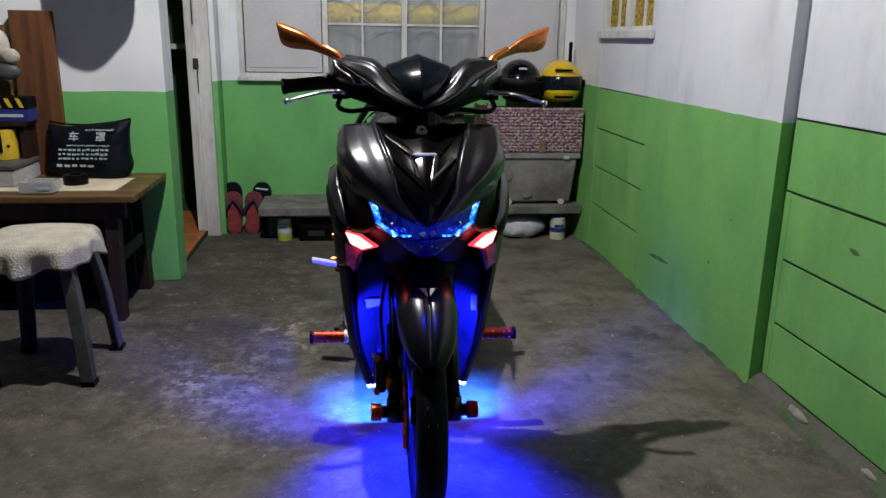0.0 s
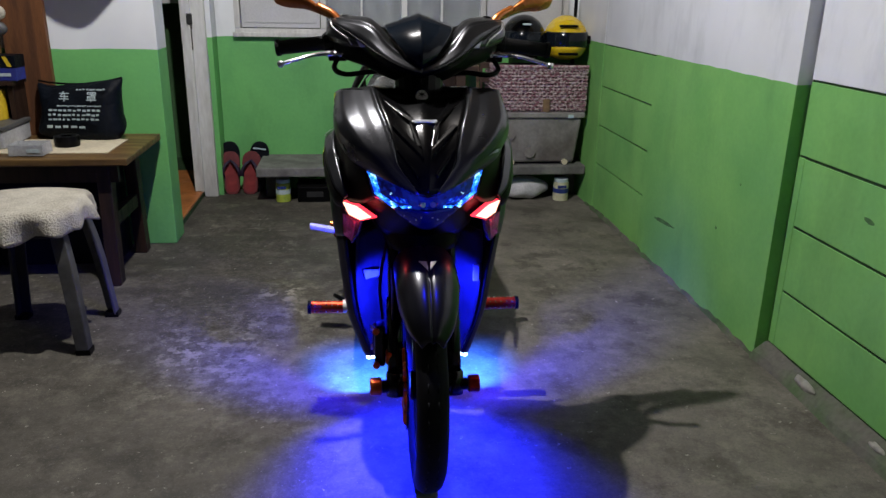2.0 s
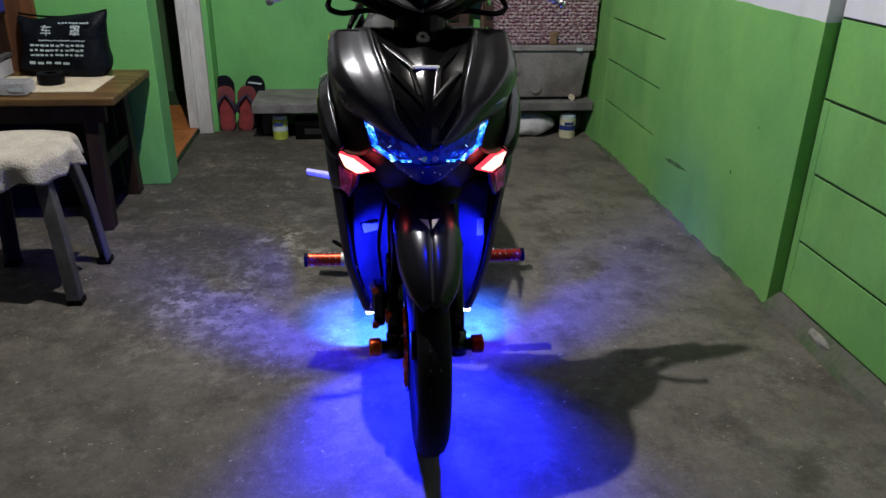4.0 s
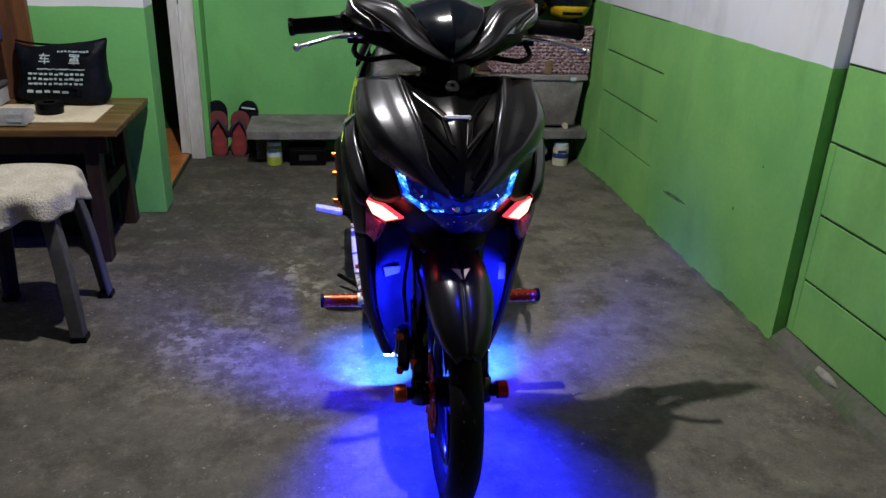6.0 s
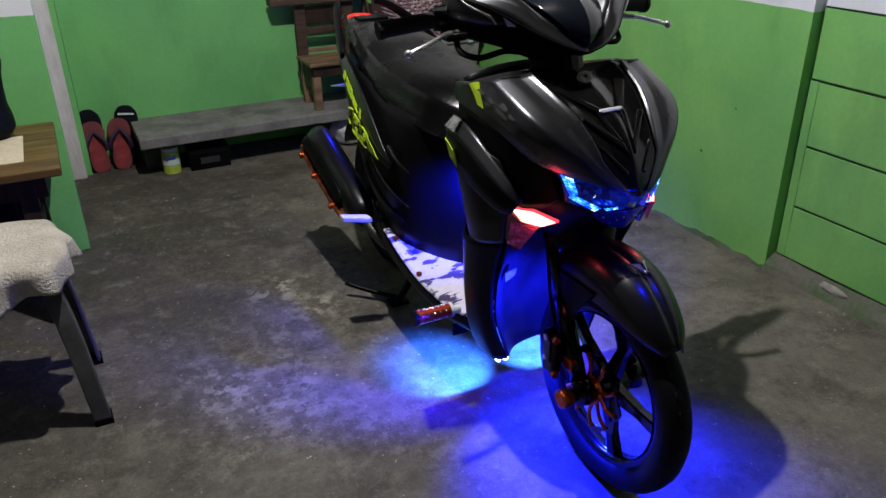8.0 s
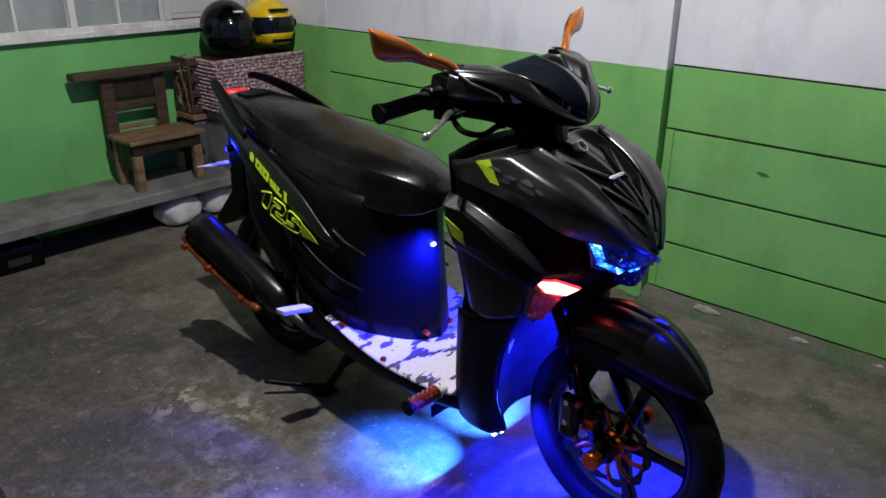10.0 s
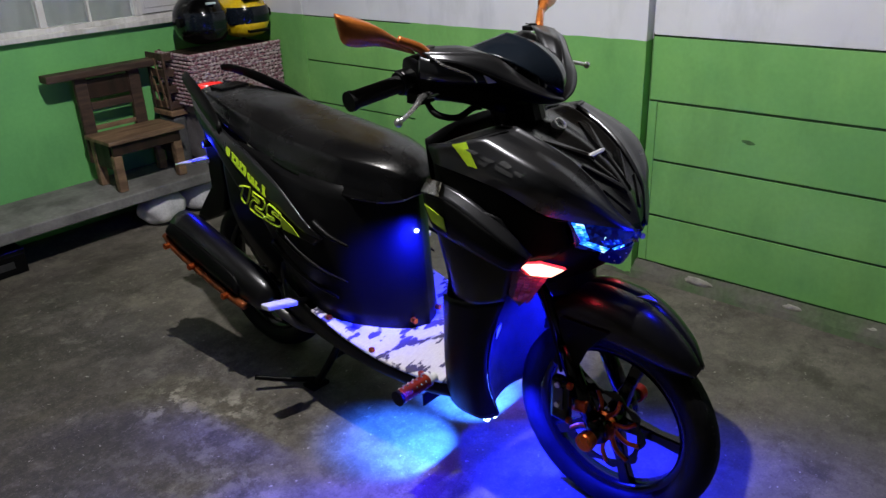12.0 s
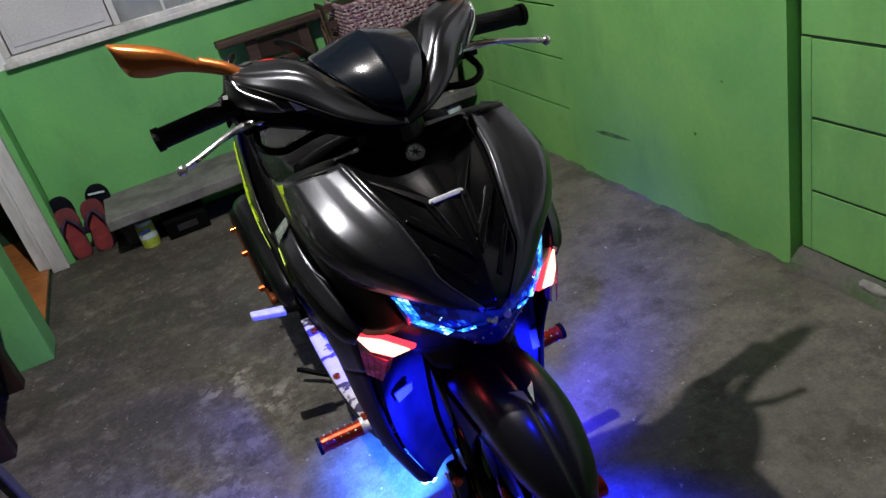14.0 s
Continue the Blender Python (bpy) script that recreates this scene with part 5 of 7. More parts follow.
def on_cowl(cols, sign, a, b):
    """A place just off the cowl, by shares across and along it."""
    x, y = a * (len(cols) - 1), b * (len(cols[0]) - 1)
    i, j = min(int(x), len(cols) - 2), min(int(y), len(cols[0]) - 2)
    p, pu, pv, pw = Vector(cols[i][j]), Vector(cols[i + 1][j]), Vector(cols[i][j + 1]), Vector(cols[i + 1][j + 1])
    fx, fy = x - i, y - j
    q = p * (1 - fx) * (1 - fy) + pu * fx * (1 - fy) + pv * (1 - fx) * fy + pw * fx * fy
    n = (pw - p).cross(pv - pu).normalized()
    n = n if n.x + n.z > 0 else -n
    q += n * 0.0026
    return (sign * q.x, q.y, q.z)


def cowl_decal(cols, sign, corners, mat, name, label):
    bm = bmesh.new()
    n = 6
    grid = []
    for i in range(n + 1):
        row = []
        for j in range(n + 1):
            u, v = i / n, j / n
            a = (corners[0][0] * (1 - u) + corners[1][0] * u) * (1 - v) + (corners[3][0] * (1 - u) + corners[2][0] * u) * v
            b = (corners[0][1] * (1 - u) + corners[1][1] * u) * (1 - v) + (corners[3][1] * (1 - u) + corners[2][1] * u) * v
            row.append(bm.verts.new(on_cowl(cols, sign, a, b)))
        grid.append(row)
    for i in range(n):
        for j in range(n):
            bm.faces.new((grid[i][j], grid[i + 1][j], grid[i + 1][j + 1], grid[i][j + 1]))
    part(name, bm, mat, S, label, smooth=True)


def straight_decal(cols, sign, corners, mat, name, label):
    """A straight-edged sticker laid onto the nearest places of the cowl."""
    spots = np.array([on_cowl(cols, sign, 0.6 + 0.4 * i / 160, 0.75 + 0.25 * j / 100) for i in range(161) for j in range(101)])
    a, b, c, d = (np.array(on_cowl(cols, sign, *k)) for k in corners)
    bm = bmesh.new()
    grid = []
    for i in range(5):
        row = []
        for j in range(13):
            u, v = i / 4, j / 12
            p = (a * (1 - u) + b * u) * (1 - v) + (d * (1 - u) + c * u) * v
            near = spots[np.argsort(((spots - p) ** 2).sum(1))[:6]].mean(0)
            row.append(bm.verts.new(near * 0.9 + p * 0.1))
        grid.append(row)
    for i in range(4):
        for j in range(12):
            bm.faces.new((grid[i][j], grid[i + 1][j], grid[i + 1][j + 1], grid[i][j + 1]))
    part(name, bm, mat, S, label, smooth=True)


for s in (-1, 1):
    cols = folded_side(s)
    straight_decal(cols, s, LIME_AT, lime, "lime_flash", "lime green stripe decal")
    for quad in CAMO_AT:
        cowl_decal(cols, s, quad, camo_grey, "camouflage_patch", "grey camouflage print")
    shell("cowl_flank", [[(s * 0.126, 0.062, 0.746), (s * 0.160, 0.098, 0.766), (s * 0.190, 0.170, 0.806), (s * 0.198, 0.30, 0.828), (s * 0.195, 0.338, 0.834)], [(s * 0.122, 0.060, 0.715), (s * 0.152, 0.100, 0.712), (s * 0.182, 0.150, 0.722), (s * 0.200, 0.235, 0.762), (s * 0.198, 0.330, 0.795)], [(s * 0.106, 0.056, 0.684), (s * 0.140, 0.090, 0.660), (s * 0.180, 0.138, 0.662), (s * 0.205, 0.205, 0.720), (s * 0.206, 0.315, 0.765)]], matte_black, S, 18, 9, label="black flank panel under the cowl")
    # inner return behind the upper edge
    shell("cowl_return", [[(s * 0.108, 0.192, 0.900), (s * 0.147, 0.197, 0.903), (s * 0.188, 0.23, 0.894), (s * 0.194, 0.350, 0.862)], [(s * 0.08, 0.25, 0.895), (s * 0.13, 0.27, 0.89), (s * 0.17, 0.33, 0.865), (s * 0.165, 0.365, 0.84)], [(s * 0.06, 0.30, 0.80), (s * 0.10, 0.32, 0.80), (s * 0.12, 0.335, 0.79), (s * 0.12, 0.35, 0.78)]], matte_black, S, 10, 8)
mid = [
    [(0.0, -0.038, 0.706), (0.006, -0.037, 0.707), (0.018, -0.034, 0.710)],
    [(0.0, -0.018, 0.759), (0.030, -0.009, 0.760), (0.060, -0.003, 0.765)],
    [(0.0, 0.016, 0.803), (0.034, 0.021, 0.798), (0.068, 0.019, 0.796)],
    [(0.0, 0.064, 0.842), (0.040, 0.072, 0.838), (0.081, 0.065, 0.840)],
    [(0.0, 0.124, 0.874), (0.048, 0.132, 0.869), (0.096, 0.119, 0.873)],
    [(0.0, 0.185, 0.895), (0.054, 0.194, 0.892), (0.108, 0.190, 0.904)],
    [(0.0, 0.250, 0.903), (0.060, 0.246, 0.903), (0.112, 0.226, 0.906)],
]
shell("cowl_centre", mid, gloss_black, S, 10, 20, mirror=True, thick=0.004, label="gloss black centre of the front cowl")
for s in (-1, 1):
    # flat blades fanning toward the nose
    for pts in (
        ((0.090, 0.150, 0.884), (0.066, 0.160, 0.884), (0.020, 0.075, 0.852), (0.024, 0.060, 0.843)),
        ((0.072, 0.060, 0.842), (0.060, 0.066, 0.844), (0.010, 0.010, 0.800), (0.008, -0.006, 0.784)),
        ((0.034, 0.072, 0.848), (0.022, 0.074, 0.848), (0.010, 0.012, 0.803), (0.022, 0.020, 0.806)),
        ((0.064, 0.016, 0.799), (0.056, 0.018, 0.800), (0.016, -0.020, 0.752), (0.022, -0.022, 0.748)),
    ):
        bm = bmesh.new()
        plate(bm, [(s * a, b, c) for a, b, c in pts], (0, 0.004, -0.010))
        part("blade", bm, gloss_black, S, bevel=0.002)
# emblem, its low mount and the bar below it
bm = bmesh.new()
smooth_loft(bm, [[(-0.020, 0.170, 0.872), (0.020, 0.170, 0.872), (0.018, 0.172, 0.882), (-0.018, 0.172, 0.882)], [(-0.024, 0.12, 0.850), (0.024, 0.12, 0.850), (0.020, 0.125, 0.866), (-0.020, 0.125, 0.866)], [(-0.028, 0.078, 0.826), (0.028, 0.078, 0.826), (0.026, 0.078, 0.843), (-0.026, 0.078, 0.843)]], 12, 10)
part("emblem_mount", bm, matte_black, S, smooth=True)
tilt = Matrix.Translation((0, 0.160, 0.8945)) @ Vector((0, -0.68, 0.73)).to_track_quat("Z", "Y").to_matrix().to_4x4()
bm = bmesh.new()
rod(bm, (0, 0, -0.012), (0, 0, 0), 0.0140, n=28)
em = part("emblem", bm, badge_metal, S, "round metal emblem")
em.matrix_basis = tilt
bm = bmesh.new()
turned(bm, [(0.0112, 0.0), (0.0142, 0.0), (0.0142, 0.0022), (0.0112, 0.0022)], 28, "z")
part("ring", bm, silver, em, "bright emblem ring")
bm = bmesh.new()
for k in range(6):
    a = 2 * math.pi * k / 6 + math.pi / 2
    plate(bm, [(0.0108 * math.cos(a), 0.0108 * math.sin(a), 0.0004), (0.0016 * math.cos(a + 1.0), 0.0016 * math.sin(a + 1.0), 0.0004), (0.0016 * math.cos(a - 1.0), 0.0016 * math.sin(a - 1.0), 0.0004)], (0, 0, 0.0012))
part("star", bm, matte_black, em, "dark six-armed mark")
bm = bmesh.new()
plate(bm, [(-0.030, 0.074, 0.8435), (0.030, 0.074, 0.8435), (0.026, 0.078, 0.850), (-0.026, 0.078, 0.850)], (0, -0.006, 0.002))
part("name_bar", bm, badge_metal, S, "small bright bar below the emblem", bevel=0.0015)
for k in range(8):
    a0, b0 = 0.760 + 0.0105 * k, 0.405 + 0.0235 * k
    cowl_decal(cols, 1, ((a0, b0), (a0 + 0.007, b0 + 0.017), (a0 - 0.016, b0 + 0.024), (a0 - 0.023, b0 + 0.007)), print_white, "side_lettering", "small pale lettering bar")

# ---- headlight, chin and indicators ----
head = shell("headlight", [
    [(-0.128, 0.054, 0.746), (-0.065, -0.010, 0.728), (0.0, -0.036, 0.710), (0.065, -0.010, 0.728), (0.128, 0.054, 0.746)],
    [(-0.120, 0.046, 0.716), (-0.070, -0.002, 0.703), (0.0, -0.028, 0.692), (0.070, -0.002, 0.703), (0.120, 0.046, 0.716)],
    [(-0.114, 0.044, 0.688), (-0.068, 0.014, 0.672), (0.0, -0.014, 0.672), (0.068, 0.014, 0.672), (0.114, 0.044, 0.688)],
], blue_glow, S, 22, 8, thick=0.006, label="headlight glowing blue")
for s in (-1, 1):
    for nm, pts, nu, nv, mat, lab in (
        ("light_strip", ((0.127, 0.045, 0.745), (0.108, 0.028, 0.738), (0.099, 0.020, 0.706), (0.110, 0.031, 0.700)), 3, 7, facet_bright, "white-blue light strip"),
        ("light_strip", ((0.114, 0.034, 0.699), (0.104, 0.026, 0.704), (0.060, -0.004, 0.679), (0.072, 0.003, 0.672)), 3, 8, facet_bright, "cyan-blue light strip"),
        ("reflector", ((0.096, 0.017, 0.722), (0.078, 0.002, 0.716), (0.060, -0.008, 0.688), (0.074, 0.000, 0.690)), 4, 5, facet_dim, "blue reflector facets"),
        ("reflector", ((0.076, 0.000, 0.714), (0.046, -0.018, 0.706), (0.040, -0.020, 0.686), (0.060, -0.009, 0.688)), 5, 4, facet_dim, "blue reflector facets"),
        ("light_strip", ((0.060, -0.008, 0.680), (0.034, -0.021, 0.684), (0.034, -0.021, 0.679), (0.052, -0.011, 0.675)), 5, 2, facet_bright, "cyan-blue light strip"),
    ):
        bm = bmesh.new()
        p = [Vector((s * a, b + 0.004, c)) for a, b, c in pts]
        rng = random.Random(len(pts) + nu * 7 + nv)
        for a in range(nu):
            for b in range(nv):
                cut = rng.uniform(0.04, 0.16)
                ring = []
                for u, v in ((cut, cut), (1 - cut, cut * 0.5), (1 - cut * 0.6, 1 - cut), (cut * 0.4, 1 - cut * 0.7)):
                    u, v = (a + u) / nu, (b + v) / nv
                    ring.append(p[0].lerp(p[1], u).lerp(p[3].lerp(p[2], u), v) + Vector((0, rng.uniform(-0.0012, 0.0), 0)))
                plate(bm, ring, (0, -0.0012, 0))
        tagged(part(nm, bm, mat, head), lab, kind="stuff")
    # tiny glowing balls stand for the sparkles on the lens
    for k in range(9):
        a = 0.050 + 0.030 * ((k * 0.618) % 1.0)
        z = 0.704 + 0.024 * ((k * 0.377) % 1.0)
        bm = bmesh.new()
        ball(bm, (s * a, -0.030 + 0.0075 * (a / 0.02) ** 1.3 * 0.72, z), 0.0011, u=6, v=4)
        part("lens_facet", bm, sparkle_pale, head)
    bm = bmesh.new()
    rod(bm, (s * 0.010, -0.036, 0.690), (s * 0.014, -0.026, 0.690), 0.006, n=10)
    part("projector", bm, silver, head, "small bright projector")
shell("lower_lens", [
    [(-0.070, 0.014, 0.672), (-0.035, -0.004, 0.671), (0.0, -0.015, 0.671), (0.035, -0.004, 0.671), (0.070, 0.014, 0.672)],
    [(-0.060, 0.022, 0.656), (-0.032, 0.003, 0.650), (0.0, -0.008, 0.646), (0.032, 0.003, 0.650), (0.060, 0.022, 0.656)],
    [(-0.045, 0.034, 0.644), (-0.026, 0.014, 0.632), (0.0, 0.004, 0.626), (0.026, 0.014, 0.632), (0.045, 0.034, 0.644)],
], blue_dim, S, 18, 8, thick=0.003, label="dim blue lens below the headlight")
for s in (-1, 1):
    for k in range(4):
        bm = bmesh.new()
        ball(bm, (s * (0.012 + 0.012 * k), -0.012 + 0.006 * k, 0.655 - 0.006 * ((k * 7) % 3)), 0.0018, u=6, v=4)
        part("lens_facet", bm, silver, head)
shell("chin", [
    [(-0.155, 0.112, 0.735), (-0.092, 0.045, 0.690), (0.0, -0.012, 0.677), (0.092, 0.045, 0.690), (0.155, 0.112, 0.735)],
    [(-0.140, 0.110, 0.68), (-0.085, 0.055, 0.655), (0.0, 0.010, 0.645), (0.085, 0.055, 0.655), (0.140, 0.110, 0.68)],
    [(-0.110, 0.135, 0.60), (-0.075, 0.115, 0.58), (0.0, 0.10, 0.57), (0.075, 0.115, 0.58), (0.110, 0.135, 0.60)],
], matte_black, S, 18, 10, label="gloss black chin below the headlight")
shell("cowl_under", [
    [(-0.203, 0.25, 0.745), (-0.165, 0.115, 0.752), (-0.100, 0.03, 0.745), (0.0, -0.03, 0.712), (0.100, 0.03, 0.745), (0.165, 0.115, 0.752), (0.203, 0.25, 0.745)],
    [(-0.17, 0.25, 0.735), (-0.135, 0.12, 0.735), (-0.085, 0.06, 0.72), (0.0, 0.02, 0.69), (0.085, 0.06, 0.72), (0.135, 0.12, 0.735), (0.17, 0.25, 0.735)],
], matte_black, S, 20, 5)
for s in (-1, 1):
    bm = bmesh.new()
    plate(bm, [(s * 0.183, 0.138, 0.655), (s * 0.152, 0.100, 0.654), (s * 0.110, 0.062, 0.634), (s * 0.140, 0.082, 0.622), (s * 0.168, 0.118, 0.628)], (s * -0.008, 0.012, 0))
    ind = part("indicator", bm, amber_glow, S, "lit red-orange front indicator", bevel=0.003)
    bm = bmesh.new()
    plate(bm, [(s * 0.181, 0.133, 0.653), (s * 0.151, 0.097, 0.652), (s * 0.118, 0.067, 0.635), (s * 0.142, 0.082, 0.625), (s * 0.168, 0.114, 0.630)], (s * 0.002, -0.003, 0))
    part("lit_core", bm, amber_core, ind, "white-hot core")
    bm = bmesh.new()
    plate(bm, [(s * 0.184, 0.142, 0.650), (s * 0.168, 0.120, 0.627), (s * 0.142, 0.086, 0.621), (s * 0.150, 0.110, 0.585), (s * 0.166, 0.140, 0.548), (s * 0.180, 0.158, 0.575)], (s * -0.006, 0.010, 0))
    part("position_lens", bm, lens_clear, ind, "clear lens under the lit part", bevel=0.002)
    # faint emission puts the indicator's light into the clear lens facets
    p = [Vector((s * a, b, c)) for a, b, c in ((0.180, 0.134, 0.628), (0.148, 0.090, 0.619), (0.160, 0.124, 0.562), (0.179, 0.150, 0.570))]
    bm = bmesh.new()
    rng = random.Random(11)
    for a in range(4):
        for b in range(8):
            ring = []
            for u, v in ((0.08, 0.1), (0.92, 0.06), (0.9, 0.9), (0.1, 0.94)):
                u, v = (a + u) / 4, (b + v) / 8
                ring.append(p[0].lerp(p[1], u).lerp(p[3].lerp(p[2], u), v) + Vector((s * 0.0035, -0.004 + rng.uniform(-0.001, 0.001), 0)))
            plate(bm, ring, (s * 0.001, -0.0014, 0))
    tagged(part("lens_texture", bm, lens_facets, ind), "lens facets with a faint pink glow for the indicator's light", kind="stuff")

# ---- leg shield ----
ls = [
    [(0.192, 0.165, 0.745), (0.217, 0.25, 0.770), (0.222, 0.325, 0.775), (0.205, 0.352, 0.765)],
    [(0.186, 0.135, 0.690), (0.216, 0.22, 0.700), (0.218, 0.300, 0.690), (0.200, 0.332, 0.685)],
    [(0.185, 0.145, 0.630), (0.213, 0.21, 0.610), (0.210, 0.280, 0.600), (0.195, 0.312, 0.600)],
    [(0.182, 0.165, 0.560), (0.205, 0.22, 0.545), (0.203, 0.270, 0.540), (0.190, 0.300, 0.540)],
]
lw = [
    [(0.182, 0.165, 0.560), (0.204, 0.225, 0.545), (0.204, 0.290, 0.535), (0.190, 0.330, 0.530)],
    [(0.172, 0.215, 0.440), (0.192, 0.260, 0.410), (0.193, 0.310, 0.395), (0.182, 0.340, 0.385)],
    [(0.158, 0.235, 0.320), (0.176, 0.270, 0.300), (0.178, 0.320, 0.285), (0.168, 0.350, 0.280)],
    [(0.118, 0.235, 0.205), (0.140, 0.265, 0.195), (0.150, 0.320, 0.200), (0.150, 0.355, 0.215)],
]
for s in (-1, 1):
    shell("leg_shield", [[(s * a, b, c) for a, b, c in r] for r in ls], fender_paint, S, 14, 24, thick=0.005, label="charcoal leg shield side")
    shell("lower_shield", [[(s * a, b, c) for a, b, c in r] for r in lw], matte_black, S, 14, 24, thick=0.005, label="black lower leg shield")
    # long blade along the upper edge
    shell("shield_blade", [[(s * 0.196, 0.352, 0.790), (s * 0.203, 0.290, 0.792), (s * 0.203, 0.220, 0.770), (s * 0.186, 0.140, 0.715), (s * 0.172, 0.105, 0.675)], [(s * 0.222, 0.345, 0.772), (s * 0.227, 0.280, 0.770), (s * 0.224, 0.210, 0.742), (s * 0.204, 0.135, 0.695), (s * 0.180, 0.108, 0.668)]], matte_grey, S, 24, 5, label="charcoal blade along the leg shield")
    shell("shield_blade", [[(s * 0.222, 0.345, 0.771), (s * 0.227, 0.280, 0.769), (s * 0.224, 0.210, 0.741), (s * 0.204, 0.135, 0.694), (s * 0.180, 0.108, 0.667)], [(s * 0.226, 0.335, 0.735), (s * 0.230, 0.275, 0.725), (s * 0.226, 0.205, 0.700), (s * 0.206, 0.140, 0.665), (s * 0.184, 0.118, 0.655)], [(s * 0.216, 0.322, 0.690), (s * 0.220, 0.270, 0.680), (s * 0.218, 0.210, 0.665), (s * 0.204, 0.155, 0.645), (s * 0.186, 0.130, 0.640)]], matte_black, S, 24, 10, label="dark face of the leg shield blade")
    bm = bmesh.new()
    plate(bm, [(s * 0.2275, 0.336, 0.752), (s * 0.232, 0.282, 0.733), (s * 0.231, 0.275, 0.704), (s * 0.226, 0.318, 0.716)], (s * 0.002, 0, 0))
    part("lime_flash", bm, lime, S, "lime green patch decal")
    # silver plate stands for the highlight at the blade's rear tip
    bm = bmesh.new()
    plate(bm, [(s * 0.197, 0.354, 0.793), (s * 0.203, 0.308, 0.7945), (s * 0.229, 0.296, 0.7745), (s * 0.224, 0.348, 0.7745)], (0, 0, 0.002))
    part("tip_highlight", bm, silver, S, "silver plate set on the blade tip as its highlight", bevel=0.001)
    # rear return of the shield
    shell("shield_return", [[(s * 0.205, 0.352, 0.765), (s * 0.13, 0.38, 0.79)], [(s * 0.195, 0.312, 0.60), (s * 0.13, 0.36, 0.61)], [(s * 0.190, 0.318, 0.53), (s * 0.13, 0.36, 0.53)], [(s * 0.182, 0.340, 0.385), (s * 0.13, 0.36, 0.385)], [(s * 0.168, 0.350, 0.28), (s * 0.13, 0.37, 0.28)]], matte_black, S, 6, 18)
# panel behind the wheel, hollowed
shell("inner_fender", [
    [(-0.155, 0.190, 0.56), (-0.10, 0.235, 0.57), (0, 0.250, 0.575), (0.10, 0.235, 0.57), (0.155, 0.190, 0.56)],
    [(-0.160, 0.220, 0.44), (-0.10, 0.275, 0.44), (0, 0.300, 0.44), (0.10, 0.275, 0.44), (0.160, 0.220, 0.44)],
    [(-0.150, 0.240, 0.32), (-0.09, 0.285, 0.31), (0, 0.310, 0.31), (0.09, 0.285, 0.31), (0.150, 0.240, 0.32)],
    [(-0.116, 0.238, 0.208), (-0.07, 0.285, 0.20), (0, 0.30, 0.20), (0.07, 0.285, 0.20), (0.116, 0.238, 0.208)],
], panel_black, S, 22, 18, label="black hollow panel behind the front wheel")
# pale plate added where the inner fairing catches the blue light
bm = bmesh.new()
plate(bm, [(-0.140, 0.220, 0.452), (-0.098, 0.238, 0.446), (-0.100, 0.240, 0.428), (-0.134, 0.226, 0.424)], (0.002, 0.006, 0))
part("lit_patch_plate", bm, stool_mat, S, "pale plate added for the blue-lit patch of the inner fairing", bevel=0.002)
part("bracket_plate", boxes((0.134, 0.150, 0.196, 0.200, 0.425, 0.470)), stool_mat, S, "small bright bracket", bevel=0.002)
# knee panel with its glove box
shell("knee_panel", [
    [(-0.15, 0.40, 0.86), (-0.07, 0.38, 0.885), (0.07, 0.38, 0.885), (0.15, 0.40, 0.86)],
    [(-0.16, 0.375, 0.74), (-0.08, 0.395, 0.74), (0.08, 0.395, 0.74), (0.16, 0.375, 0.74)],
    [(-0.15, 0.345, 0.55), (-0.08, 0.365, 0.55), (0.08, 0.365, 0.55), (0.15, 0.345, 0.55)],
    [(-0.155, 0.355, 0.30), (-0.08, 0.375, 0.29), (0.08, 0.375, 0.29), (0.155, 0.355, 0.30)],
], matte_black, S, 14, 16, label="black inner knee panel")

# ---- handlebar, visor, levers and mirrors ----
bars = (
    (0.0, ((0.225, 0.918), (0.222, 0.935), (0.240, 0.960), (0.330, 1.000), (0.330, 0.940), (0.265, 0.905))),
    (0.06, ((0.240, 0.928), (0.232, 0.945), (0.260, 0.985), (0.350, 1.025), (0.350, 0.945), (0.270, 0.915))),
    (0.12, ((0.275, 0.950), (0.272, 0.975), (0.295, 1.015), (0.375, 1.038), (0.375, 0.955), (0.300, 0.940))),
    (0.17, ((0.318, 0.962), (0.315, 0.990), (0.330, 1.028), (0.390, 1.040), (0.390, 0.960), (0.330, 0.955))),
    (0.200, ((0.352, 0.980), (0.350, 1.005), (0.358, 1.030), (0.400, 1.035), (0.400, 0.975), (0.358, 0.970))),
)
bm = bmesh.new()
rings = [[(u, v, z) for v, z in loop] for u, loop in bars]
rings = [[(-x, y, z) for x, y, z in r] for r in rings[:0:-1]] + rings
smooth_loft(bm, rings, 24, 35)
cw = part("handlebar_core", bm, matte_black, S, "black inner handlebar housing", smooth=True)
wing = (
    ((0.0, 0.180, 0.934), (0.0, 0.150, 0.944), (0.0, 0.158, 0.951), (0.0, 0.190, 0.955)),
    ((0.040, 0.190, 0.942), (0.044, 0.157, 0.957), (0.028, 0.172, 0.967), (0.026, 0.205, 0.975)),
    ((0.085, 0.218, 0.958), (0.090, 0.182, 0.979), (0.070, 0.202, 0.996), (0.064, 0.240, 1.010)),
    ((0.130, 0.262, 0.988), (0.137, 0.230, 1.009), (0.114, 0.240, 1.040), (0.110, 0.300, 1.052)),
    ((0.176, 0.302, 1.015), (0.184, 0.278, 1.036), (0.176, 0.296, 1.050), (0.170, 0.355, 1.058)),
    ((0.200, 0.342, 1.022), (0.208, 0.322, 1.042), (0.205, 0.335, 1.051), (0.198, 0.390, 1.056)),
)
